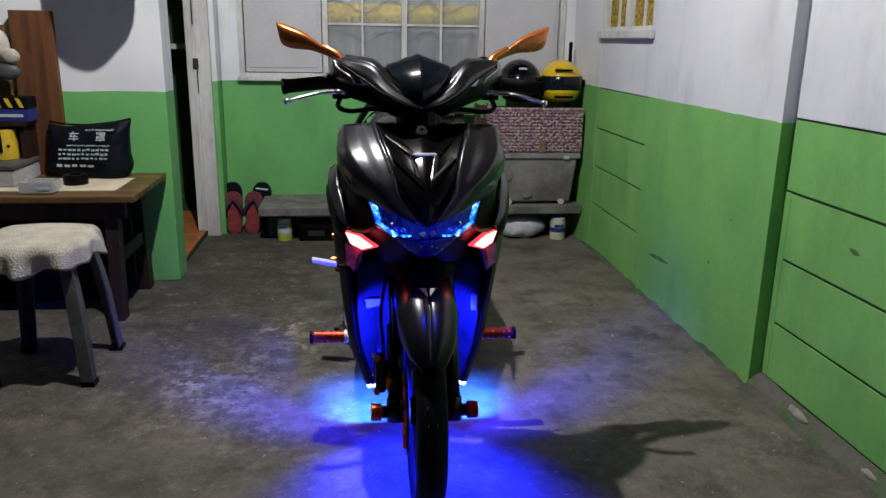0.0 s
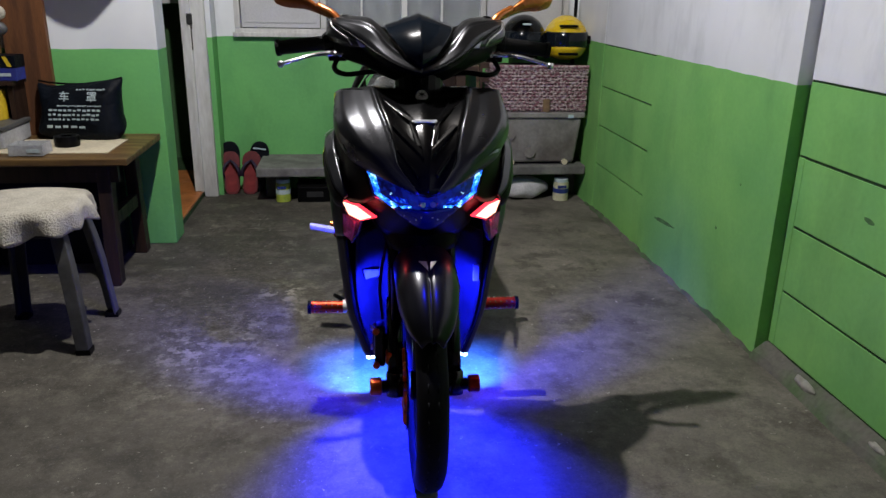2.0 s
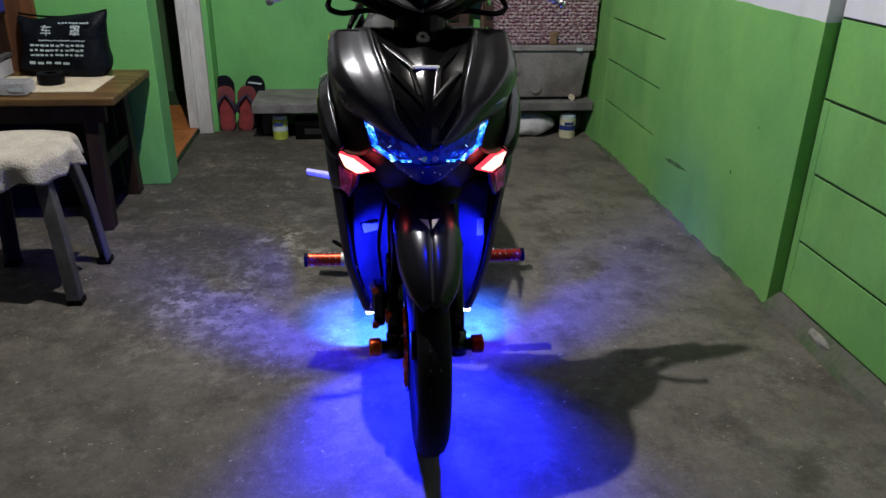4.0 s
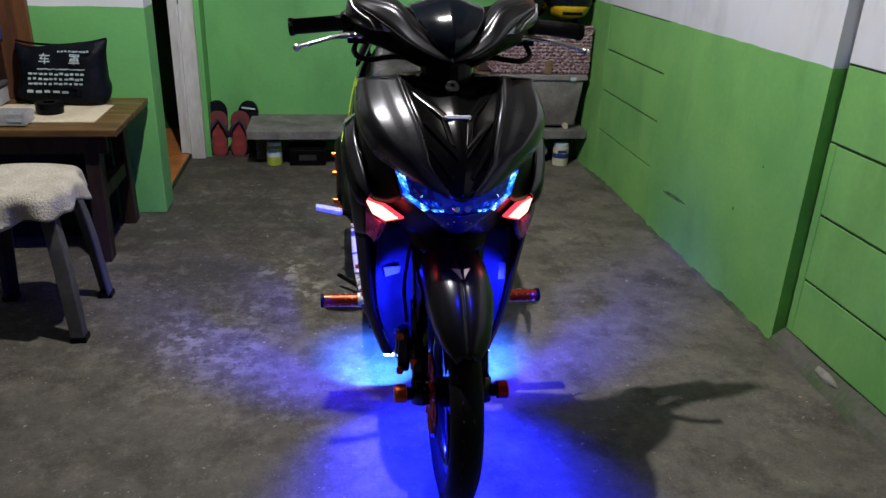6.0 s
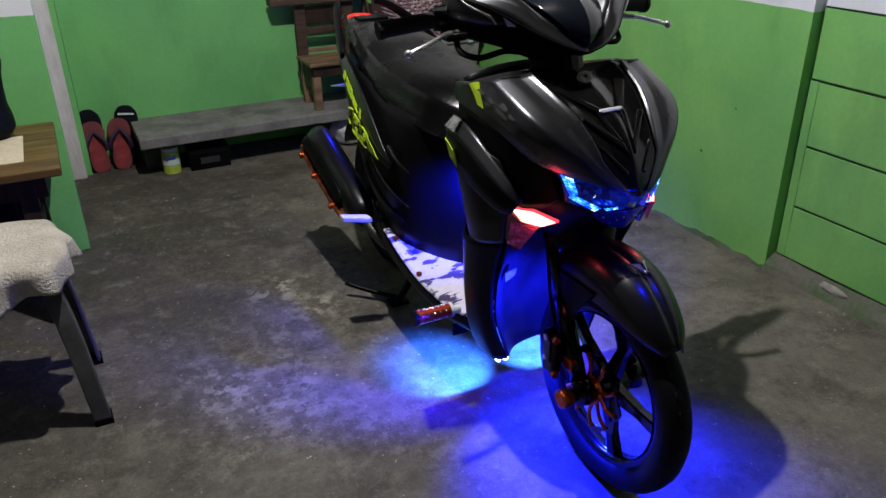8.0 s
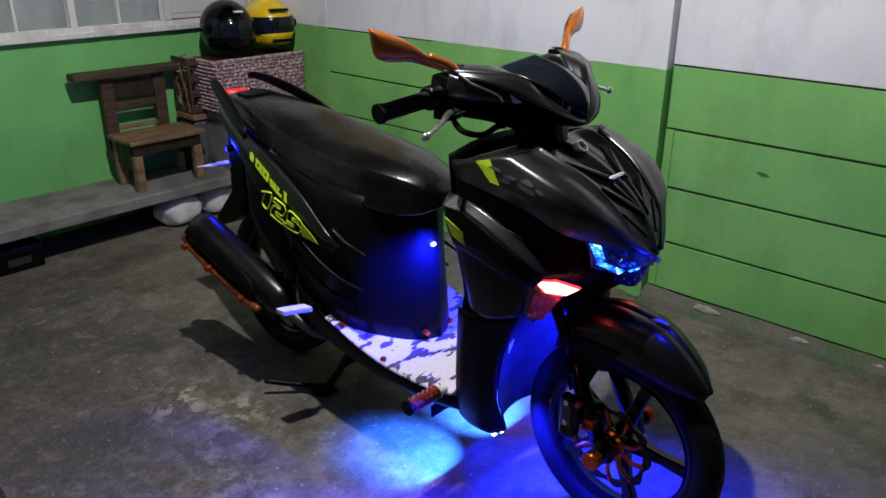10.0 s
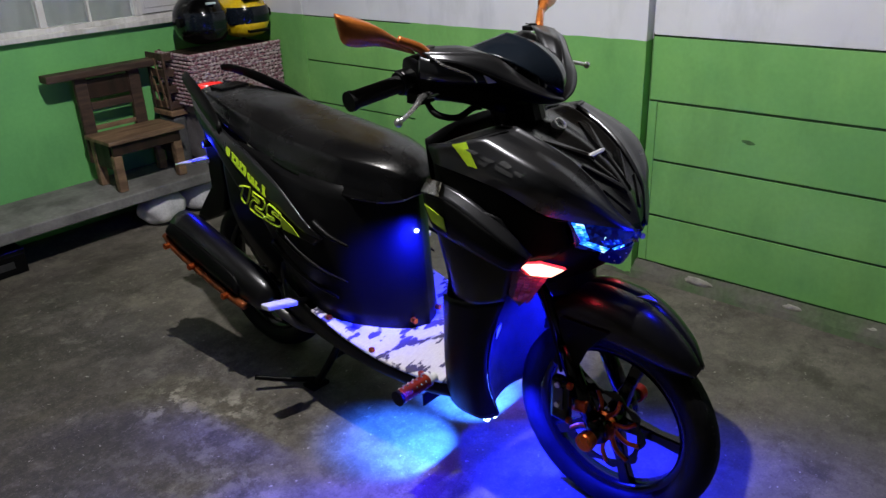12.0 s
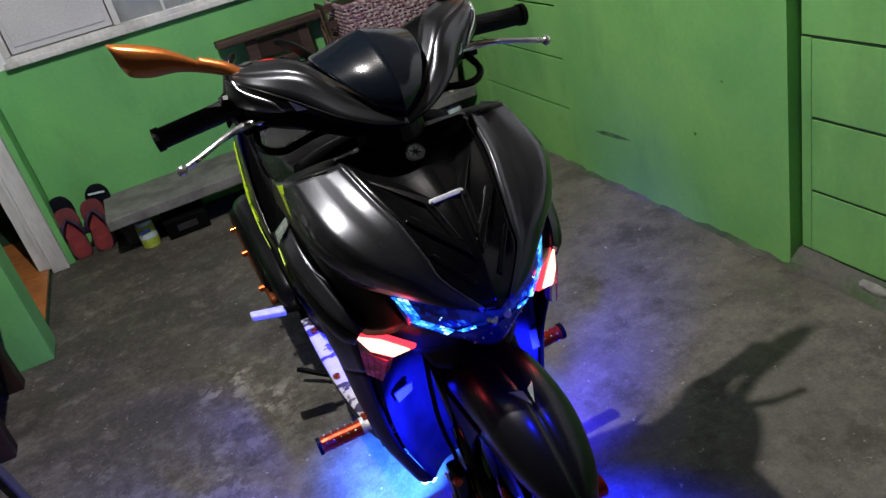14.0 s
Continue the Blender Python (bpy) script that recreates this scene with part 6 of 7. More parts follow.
for s in (-1, 1):
    lo, cr, up, bk = ([(s * w[k][0], w[k][1], w[k][2]) for w in wing] for k in range(4))
    for nm, rows in (("wing_lower", (lo, cr)), ("wing_face", (cr, up)), ("wing_top", (up, bk))):
        shell(nm, rows, matte_grey if nm != "wing_lower" else matte_black, cw, 30, 4, thick=0.003, label="satin charcoal V-shaped handlebar cowl")
    shell("wing_side", [[(s * 0.213, 0.345, 1.046), (s * 0.207, 0.318, 1.040), (s * 0.180, 0.276, 1.030), (s * 0.150, 0.246, 1.010), (s * 0.128, 0.232, 0.997)], [(s * 0.218, 0.345, 1.020), (s * 0.208, 0.312, 1.012), (s * 0.182, 0.276, 1.004), (s * 0.156, 0.250, 0.997), (s * 0.130, 0.236, 0.993)], [(s * 0.212, 0.350, 1.000), (s * 0.202, 0.325, 0.998), (s * 0.178, 0.290, 0.992), (s * 0.155, 0.262, 0.990), (s * 0.132, 0.245, 0.990)]], matte_grey, cw, 24, 8, thick=0.003, label="satin charcoal lower flank of the handlebar cowl")
    bm = bmesh.new()
    tube(bm, [(s * 0.206, 0.318, 1.046), (s * 0.200, 0.296, 1.032), (s * 0.182, 0.272, 1.020), (s * 0.166, 0.256, 1.010), (s * 0.156, 0.250, 0.996)], 0.0026, 5)
    part("trim_line", bm, silver, cw, "thin bright trim line", smooth=True)
    bm = bmesh.new()
    plate(bm, [(s * 0.124, 0.2255, 0.992), (s * 0.139, 0.2345, 0.992), (s * 0.148, 0.2405, 1.014), (s * 0.136, 0.2325, 1.012)], (0, 0.003, 0.0))
    part("pad", bm, badge_metal, cw, "pale satin panel in the cowl flank", bevel=0.001)
shell("windscreen", [
    [(0.0, 0.160, 0.950), (0.014, 0.1650, 0.9600), (0.028, 0.176, 0.966)],
    [(0.0, 0.153, 0.962), (0.018, 0.1595, 0.9730), (0.036, 0.172, 0.980)],
    [(0.0, 0.156, 0.990), (0.026, 0.1700, 0.9975), (0.053, 0.190, 1.001)],
    [(0.0, 0.180, 1.022), (0.035, 0.2000, 1.0240), (0.071, 0.226, 1.022)],
    [(0.0, 0.220, 1.047), (0.041, 0.2450, 1.0435), (0.081, 0.276, 1.036)],
    [(0.0, 0.262, 1.061), (0.041, 0.2905, 1.0525), (0.082, 0.325, 1.040)],
    [(0.0, 0.294, 1.067), (0.037, 0.3210, 1.0540), (0.074, 0.354, 1.037)],
], visor_mat, S, 16, 24, mirror=True, thick=0.003, label="gloss black smoked windscreen")
bm = bmesh.new()
smooth_loft(bm, [[(-0.06, 0.29, 0.99), (0.06, 0.29, 0.99), (0.055, 0.30, 1.015), (-0.055, 0.30, 1.015)], [(-0.06, 0.37, 1.00), (0.06, 0.37, 1.00), (0.055, 0.37, 1.022), (-0.055, 0.37, 1.022)]], 16, 6)
part("instrument_panel", bm, gloss_black, S, smooth=True)
bm = bmesh.new()
rod(bm, (0, 0.20, 0.72), (0, 0.285, 0.96), 0.045, 0.06, n=18)
part("steering_column", bm, matte_black, S)
for s in (-1, 1):
    bm = bmesh.new()
    rod(bm, (s * 0.225, 0.393, 0.990), (s * 0.335, 0.408, 0.977), 0.0175, n=18)
    rod(bm, (s * 0.218, 0.392, 0.991), (s * 0.226, 0.393, 0.990), 0.023, n=18)
    rod(bm, (s * 0.335, 0.408, 0.977), (s * 0.345, 0.409, 0.976), 0.020, n=18)
    part("grip", bm, rubber, S, "black rubber handgrip")
    bm = bmesh.new()
    rod(bm, (s * 0.18, 0.385, 0.995), (s * 0.222, 0.393, 0.991), 0.026, n=16)
    box(bm, *(sorted((s * 0.17, s * 0.215))), 0.345, 0.385, 0.95, 0.975)
    part("switch_gear", bm, matte_black, S, bevel=0.004)
    bm = bmesh.new()
    rings = []
    for p, w, h in (((0.150, 0.336, 0.968), 0.012, 0.010), ((0.178, 0.340, 0.969), 0.013, 0.009), ((0.215, 0.338, 0.969), 0.011, 0.007), ((0.25, 0.318, 0.967), 0.009, 0.005), ((0.29, 0.303, 0.957), 0.007, 0.005), ((0.322, 0.299, 0.948), 0.006, 0.005)):
        rings.append([(s * p[0], p[1] - w, p[2]), (s * p[0], p[1], p[2] + h), (s * p[0], p[1] + w, p[2]), (s * p[0], p[1], p[2] - h)])
    smooth_loft(bm, rings, 10, 22)
    lv = part("brake_lever", bm, silver, S, "polished silver brake lever", smooth=True)
    bm = bmesh.new()
    ball(bm, (s * 0.325, 0.299, 0.947), 0.0085)
    part("lever_ball", bm, silver, lv, smooth=True)
    bm = bmesh.new()
    tube(bm, [(s * 0.19, 0.36, 0.962), (s * 0.20, 0.32, 0.935), (s * 0.17, 0.29, 0.925), (s * 0.11, 0.30, 0.93), (s * 0.06, 0.32, 0.92)], 0.0065, 6)
    part("cable", bm, rubber, S, smooth=True)
    # mirror
    bm = bmesh.new()
    tube(bm, [(s * 0.188, 0.345, 1.046), (s * 0.205, 0.355, 1.062), (s * 0.238, 0.375, 1.078)], (0.010, 0.009), 10)
    mi = part("mirror", bm, mirror_orange, S, "copper-orange rear-view mirror", smooth=True)
    bm = bmesh.new()
    rings = []
    for (ta, tz), (ba, bz), v, d in (((0.212, 1.055), (0.206, 1.047), 0.366, 0.006), ((0.246, 1.087), (0.234, 1.058), 0.383, 0.014), ((0.282, 1.113), (0.270, 1.069), 0.398, 0.022), ((0.318, 1.129), (0.312, 1.072), 0.408, 0.022), ((0.346, 1.137), (0.338, 1.080), 0.413, 0.015), ((0.357, 1.140), (0.347, 1.091), 0.415, 0.006)):
        ca, cz = (ta + ba) / 2, (tz + bz) / 2
        rings.append([(s * ba, v, bz), (s * (ba * 0.7 + ta * 0.3), v - d, bz * 0.75 + tz * 0.25), (s * (ba * 0.3 + ta * 0.7), v - d * 0.9, bz * 0.2 + tz * 0.8), (s * ta, v, tz), (s * ca, v + d * 0.35, cz)])
    rings = [[spl for spl in round_corners(r + [r[0]], 1)[1:]] for r in rings]
    cols = [spline([r[i] for r in rings], 22) for i in range(len(rings[0]))]
    loft(bm, [[tuple(c[j]) for c in cols] for j in range(22)])
    part("mirror_shell", bm, mirror_orange, mi, smooth=True)
    bm = bmesh.new()
    plate(bm, [(s * 0.258, 0.399, 1.070), (s * 0.312, 0.417, 1.078), (s * 0.338, 0.422, 1.088), (s * 0.346, 0.422, 1.130), (s * 0.315, 0.417, 1.122), (s * 0.262, 0.399, 1.094)], (0, 0.003, 0))
    part("mirror_glass", bm, mirror_glass, mi, "mirror glass")
    bm = bmesh.new()
    rod(bm, (s * 0.172, 0.352, 1.045), (s * 0.172, 0.352, 1.060), 0.010, n=12)
    box(bm, *sorted((s * 0.152, s * 0.188)), 0.340, 0.368, 1.046, 1.056)
    part("reservoir", bm, alloy_dark if s < 0 else matte_black, S, bevel=0.003)

# ---- floorboard, foot pegs and skirts ----
fb = shell("floorboard", [
    [(-0.160, 0.335, 0.278), (-0.08, 0.335, 0.285), (0.08, 0.335, 0.285), (0.160, 0.335, 0.278)],
    [(-0.186, 0.42, 0.276), (-0.09, 0.42, 0.284), (0.09, 0.42, 0.284), (0.186, 0.42, 0.276)],
    [(-0.200, 0.54, 0.283), (-0.10, 0.54, 0.288), (0.10, 0.54, 0.288), (0.200, 0.54, 0.283)],
    [(-0.206, 0.66, 0.305), (-0.12, 0.66, 0.308), (0.12, 0.66, 0.308), (0.206, 0.66, 0.305)],
    [(-0.208, 0.79, 0.345), (-0.15, 0.79, 0.345), (0.15, 0.79, 0.345), (0.208, 0.79, 0.345)],
], floor_print, S, 20, 22, thick=0.006, label="white floorboard with printed sticker")
for s in (-1, 1):
    shell("side_skirt", [
        [(s * 0.156, 0.335, 0.274), (s * 0.184, 0.42, 0.272), (s * 0.199, 0.54, 0.279), (s * 0.205, 0.66, 0.301), (s * 0.208, 0.79, 0.341), (s * 0.19, 0.92, 0.39)],
        [(s * 0.150, 0.340, 0.228), (s * 0.180, 0.42, 0.232), (s * 0.190, 0.54, 0.232), (s * 0.194, 0.66, 0.240), (s * 0.19, 0.79, 0.255), (s * 0.17, 0.95, 0.275)],
        [(s * 0.10, 0.35, 0.205), (s * 0.11, 0.42, 0.205), (s * 0.12, 0.54, 0.205), (s * 0.12, 0.66, 0.212), (s * 0.12, 0.79, 0.225), (s * 0.12, 0.95, 0.25)],
    ], matte_black, S, 22, 8, label="black skirt below the floorboard")
    bm = bmesh.new()
    rod(bm, (s * 0.17, 0.385, 0.283), (s * 0.215, 0.388, 0.283), 0.011, n=12)
    pg = part("foot_peg", bm, badge_metal, S, "anodised foot peg")
    bm = bmesh.new()
    rod(bm, (s * 0.196, 0.388, 0.283), (s * 0.285, 0.390, 0.283), 0.0172, n=20)
    # left sleeve is more orange: the bulb's light put into its red
    sleeve = part("sleeve", bm, peg_red if s < 0 else red_metal, pg, "anodised sleeve with pale studs", bevel=0.002)
    for k in (0.190, 0.286):
        bm = bmesh.new()
        rod(bm, (s * k, 0.390, 0.283), (s * (k + 0.008), 0.390, 0.283), 0.0188, n=20)
        part("collar", bm, badge_metal if k < 0.25 else matte_black, pg, "pale metal collar" if k < 0.25 else "dark end collar")
    for i in range(5):
        for a in (0.6, 1.57, 2.5, 3.5, 5.9):
            bm = bmesh.new()
            ball(bm, (s * (0.212 + 0.0155 * i), 0.390 - 0.0170 * math.cos(a), 0.283 + 0.0170 * math.sin(a)), 0.0028, u=6, v=4)
            part("stud", bm, silver, sleeve)
    for u, v, z in ((0.182, 0.42, 0.279), (0.192, 0.58, 0.291), (0.19, 0.74, 0.330)):
        bm = bmesh.new()
        rod(bm, (s * u, v, z), (s * u, v, z + 0.006), 0.008, n=10)
        part("floor_bolt", bm, orange_metal, fb, "orange bolt")
for s in (-1, 1):
    bm = bmesh.new()
    rod(bm, (s * 0.048, 0.560, 0.318), (s * 0.046, 0.572, 0.318), 0.008, n=12)
    part("body_bolt", bm, orange_metal, S, "orange bolt at the foot of the body")
bm = bmesh.new()
smooth_loft(bm, [[(-0.11, 0.36, 0.215), (0.11, 0.36, 0.215), (0.11, 0.36, 0.27), (-0.11, 0.36, 0.27)], [(-0.12, 0.6, 0.19), (0.12, 0.6, 0.19), (0.12, 0.6, 0.27), (-0.12, 0.6, 0.27)], [(-0.12, 0.9, 0.2), (0.12, 0.9, 0.2), (0.12, 0.9, 0.36), (-0.12, 0.9, 0.36)]], 16, 10)
part("belly", bm, matte_black, S, smooth=True)

# ---- body under the seat, seat and tail ----
body_rows = [
    [(0.0, 0.574, 0.675), (0.0, 0.568, 0.50), (0.0, 0.556, 0.29)],
    [(0.046, 0.598, 0.680), (0.052, 0.594, 0.50), (0.056, 0.580, 0.29)],
    [(0.100, 0.652, 0.685), (0.112, 0.650, 0.50), (0.116, 0.640, 0.295)],
    [(0.142, 0.720, 0.692), (0.178, 0.724, 0.515), (0.178, 0.735, 0.325)],
    [(0.152, 0.860, 0.705), (0.202, 0.860, 0.560), (0.190, 0.860, 0.390)],
    [(0.150, 1.000, 0.728), (0.190, 1.010, 0.630), (0.165, 1.010, 0.525)],
    [(0.140, 1.170, 0.750), (0.158, 1.190, 0.708), (0.135, 1.190, 0.635)],
    [(0.110, 1.330, 0.790), (0.118, 1.350, 0.765), (0.100, 1.350, 0.712)],
    [(0.055, 1.460, 0.822), (0.058, 1.470, 0.805), (0.050, 1.470, 0.775)],
]
shell("rear_body", body_rows, body_black, S, 10, 40, mirror=True, thick=0.004, label="black side panels under the seat")
for s in (-1, 1):
    # charcoal blade rising to the tail, with the lime decal
    blade_lo = [(0.202, 0.723, 0.562), (0.208, 0.793, 0.575), (0.210, 0.872, 0.614), (0.204, 0.965, 0.643), (0.191, 1.069, 0.687), (0.171, 1.184, 0.741), (0.128, 1.340, 0.800), (0.062, 1.460, 0.830)]
    blade_hi = [(0.200, 0.721, 0.566), (0.203, 0.770, 0.592), (0.199, 0.863, 0.660), (0.190, 0.939, 0.698), (0.178, 1.038, 0.736), (0.156, 1.160, 0.768), (0.115, 1.340, 0.815), (0.058, 1.460, 0.838)]
    shell("tail_blade", [[(s * a, b, c) for a, b, c in r] for r in (blade_lo, blade_hi)], matte_grey, S, 34, 6, thick=0.003, label="charcoal tail blade")
    shell("blade_underside", [[(s * (a - 0.001), b, c - 0.001) for a, b, c in blade_lo[:7]], [(s * 0.196, 0.760, 0.535), (s * 0.204, 0.816, 0.550), (s * 0.203, 0.907, 0.562), (s * 0.196, 0.994, 0.572), (s * 0.184, 1.079, 0.613), (s * 0.160, 1.190, 0.680), (s * 0.122, 1.340, 0.765)]], matte_black, S, 30, 6, thick=0.003, label="black lower tail panel")
    def on_blade(t, k):
        lo, hi = spline(blade_lo[:7], 101), spline(blade_hi[:7], 101)
        i = int(max(0, min(100, t * 100)))
        p = lo[i] + (hi[i] - lo[i]) * k
        return (s * (p[0] + 0.0035), p[1], p[2])
    # slanted lime bars in place of the lettering
    for i, wd in enumerate((0.024, 0.050, 0.050, 0.050, 0.040, 0.026)):
        t = (0.745, 0.700, 0.640, 0.580, 0.520, 0.462)[i]
        bm = bmesh.new()
        for k0, k1, d0, d1 in ((0.10, 0.20, 0, wd), (0.36, 0.46, 0, wd), (0.20, 0.36, 0, 0.016), (0.20, 0.36, wd - 0.016, wd)):
            if i in (3, 4) and k0 == 0.36 or i == 4 and d0 > 0.0:
                continue
            sh0, sh1 = 0.06 * (k0 - 0.1), 0.06 * (k1 - 0.1)
            plate(bm, [on_blade(t - d0 + sh0, k0), on_blade(t - d1 + sh0, k0), on_blade(t - d1 + sh1, k1), on_blade(t - d0 + sh1, k1)], (s * 0.0018, 0, 0.001))
        part("decal_letter", bm, lime, S, "lime lettering shape")
    # outlined number, then a solid tip
    top = spline([(0.197, 1.043, 0.650), (0.206, 0.956, 0.630), (0.211, 0.874, 0.608), (0.2115, 0.800, 0.570)], 61)
    low = spline([(0.191, 1.085, 0.618), (0.203, 0.994, 0.577), (0.2085, 0.907, 0.566), (0.209, 0.790, 0.553)], 61)

    def on_strip(x, y):
        i = int(max(0, min(60, x * 60)))
        p = low[i] + (top[i] - low[i]) * y
        return (s * (p[0] + 0.002), p[1], p[2])

    def stroke(pts, w=0.0032):
        bm = bmesh.new()
        tube(bm, [on_strip(x, y) for x, y in pts], w, 4, 3 * len(pts))
        part("decal_number", bm, lime, S, "lime outlined number stroke")

    stroke([(0.02, 0.62), (0.10, 1.0), (0.17, 1.0), (0.20, 0.02), (0.10, 0.02), (0.08, 0.7), (0.02, 0.62)])
    stroke([(0.24, 1.0), (0.44, 1.0), (0.46, 0.45), (0.34, 0.40), (0.36, 0.25), (0.50, 0.20), (0.51, 0.0), (0.28, 0.0), (0.27, 0.60), (0.37, 0.65), (0.36, 0.8), (0.24, 0.8), (0.24, 1.0)])
    stroke([(0.72, 1.0), (0.52, 1.0), (0.54, 0.40), (0.66, 0.38), (0.68, 0.22), (0.56, 0.20), (0.57, 0.0), (0.76, 0.0), (0.76, 0.60), (0.63, 0.64), (0.63, 0.80), (0.72, 0.82), (0.72, 1.0)])
    bm = bmesh.new()
    plate(bm, [on_strip(0.74, 0.95), on_strip(0.80, 0.0), on_strip(0.99, 0.05), on_strip(0.92, 0.9)], (s * 0.002, 0, 0))
    part("decal_tip", bm, lime, S, "solid lime tip of the decal")
    # sweeping creases of the side panel
    for pts in (((0.200, 0.757, 0.600), (0.198, 0.700, 0.575), (0.190, 0.640, 0.560)), ((0.204, 0.90, 0.545), (0.203, 0.82, 0.500), (0.198, 0.74, 0.470), (0.186, 0.66, 0.455)), ((0.196, 0.94, 0.500), (0.200, 0.86, 0.455), (0.197, 0.78, 0.420), (0.188, 0.70, 0.400))):
        bm = bmesh.new()
        tube(bm, [(s * (a - 0.004), b, c) for a, b, c in pts], (0.011, 0.003), 6, 24)
        part("body_crease", bm, matte_black, S, smooth=True)

seat_sections = ((0.546, 0.034, 0.704, 0.668), (0.570, 0.072, 0.738, 0.655), (0.625, 0.108, 0.762, 0.650), (0.72, 0.140, 0.777, 0.662), (0.87, 0.152, 0.790, 0.690), (0.99, 0.148, 0.803, 0.715), (1.09, 0.138, 0.818, 0.742), (1.20, 0.122, 0.830, 0.766), (1.32, 0.096, 0.840, 0.796), (1.40, 0.070, 0.842, 0.812))
rings = []
for v, w, zt, zb in seat_sections:
    h = zt - zb
    half = [(w * 0.45, zt - 0.03 * h), (w * 0.78, zt - 0.14 * h), (w * 0.87, zt - 0.24 * h), (w * 0.93, zt - 0.50 * h), (w, zt - 0.80 * h), (w * 0.93, zb)]
    rings.append([(0, v, zt)] + [(a, v, z) for a, z in half] + [(0, v, zb)] + [(-a, v, z) for a, z in half[::-1]])
bm = bmesh.new()
smooth_loft(bm, rings, 56, 48)
st = part("seat", bm, seat_vinyl, S, "worn black vinyl seat", smooth=True)
bm = bmesh.new()
box(bm, -0.05, 0.05, 1.31, 1.37, 0.838, 0.846)
part("seat_pad", bm, matte_black, st, bevel=0.003)
for s in (-1, 1):
    bm = bmesh.new()
    rings = []
    for c, w, h in (((0.172, 1.150, 0.775), 0.006, 0.014), ((0.150, 1.230, 0.810), 0.009, 0.022), ((0.118, 1.340, 0.850), 0.010, 0.020), ((0.088, 1.430, 0.872), 0.009, 0.015), ((0.070, 1.465, 0.874), 0.006, 0.010)):
        c = (c[0] if s < 0 else c[0] * 0.92, c[1], c[2])
        rings.append([(s * c[0] - s * w, c[1], c[2] - h * 0.5), (s * c[0] + s * w, c[1], c[2] - h), (s * c[0] + s * w, c[1], c[2] + h * 0.3), (s * c[0] - s * w, c[1], c[2] + h)])
    smooth_loft(bm, rings, 12, 24)
    part("grab_rail", bm, matte_black, S, "black blade-shaped grab rail", smooth=True)
bm = bmesh.new()
smooth_loft(bm, [[(-0.040, 1.445, 0.81), (0.040, 1.445, 0.81), (0.036, 1.445, 0.838), (-0.036, 1.445, 0.838)], [(-0.030, 1.500, 0.81), (0.030, 1.500, 0.81), (0.028, 1.485, 0.834), (-0.028, 1.485, 0.834)]], 14, 6)
part("tail_light", bm, tail_red, S, "small lit red tail light", smooth=True)
# rear fender, plate and rear light
bm = bmesh.new()
loft(bm, [[(-w, a, z), (w, a, z), (w, b, z + d), (-w, b, z + d)] for a, b, z, d, w in ((1.33, 1.44, 0.745, 0.020, 0.052), (1.37, 1.455, 0.62, 0.0, 0.050), (1.375, 1.462, 0.52, -0.012, 0.048), (1.40, 1.520, 0.440, 0.006, 0.050), (1.50, 1.570, 0.385, 0.010, 0.046), (1.600, 1.612, 0.345, 0.004, 0.036))])
part("rear_fender", bm, matte_black, S, "black rear mudguard with a pointed fin", bevel=0.006)
for s in (-1, 1):
    bm = bmesh.new()
    tube(bm, [(s * 0.03, 1.41, 0.66), (s * 0.05, 1.42, 0.662), (s * 0.07, 1.425, 0.664)], (0.009, 0.012), 8)
    part("rear_indicator", bm, matte_black, S, smooth=True)
bm = bmesh.new()
loft(bm, [[(-0.055, 1.44, 0.596), (0.055, 1.44, 0.596), (0.055, 1.44, 0.612), (-0.055, 1.44, 0.612)], [(-0.07, 1.55, 0.574), (0.07, 1.55, 0.574), (0.07, 1.55, 0.582), (-0.07, 1.55, 0.582)], [(-0.06, 1.648, 0.552), (0.06, 1.648, 0.552), (0.06, 1.648, 0.556), (-0.06, 1.648, 0.556)]])
pb = part("plate_bracket", bm, badge_metal, S, "thin grey plate bracket lit blue", bevel=0.002)
bm = bmesh.new()
rod(bm, (-0.03, 1.478, 0.640), (0.03, 1.478, 0.640), 0.007, n=10)
part("plate_light", bm, blue_core, pb, "small blue rear light")

# ---- engine, rear wheel, muffler, stand ----
wheel("rear", 1.255, 0.252, 0.092, "black rear tyre on a five-spoke rim")
bm = bmesh.new()
smooth_loft(bm, [[(0.03, 0.80, 0.22), (0.14, 0.80, 0.22), (0.14, 0.80, 0.36), (0.03, 0.80, 0.36)], [(0.05, 1.05, 0.19), (0.17, 1.05, 0.19), (0.17, 1.05, 0.36), (0.05, 1.05, 0.36)], [(0.06, 1.33, 0.19), (0.15, 1.33, 0.19), (0.15, 1.33, 0.31), (0.06, 1.33, 0.31)]], 18, 14)
part("drive_case", bm, alloy_dark, S, "dark alloy drive case", smooth=True)
bm = bmesh.new()
smooth_loft(bm, [[(-0.13, 0.72, 0.23), (0.10, 0.72, 0.23), (0.10, 0.72, 0.40), (-0.13, 0.72, 0.40)], [(-0.14, 0.95, 0.21), (0.10, 0.95, 0.21), (0.10, 0.95, 0.42), (-0.14, 0.95, 0.42)], [(-0.08, 1.08, 0.24), (0.08, 1.08, 0.24), (0.08, 1.08, 0.38), (-0.08, 1.08, 0.38)]], 18, 12)
part("engine", bm, matte_black, S, "black engine block", smooth=True)
bm = bmesh.new()
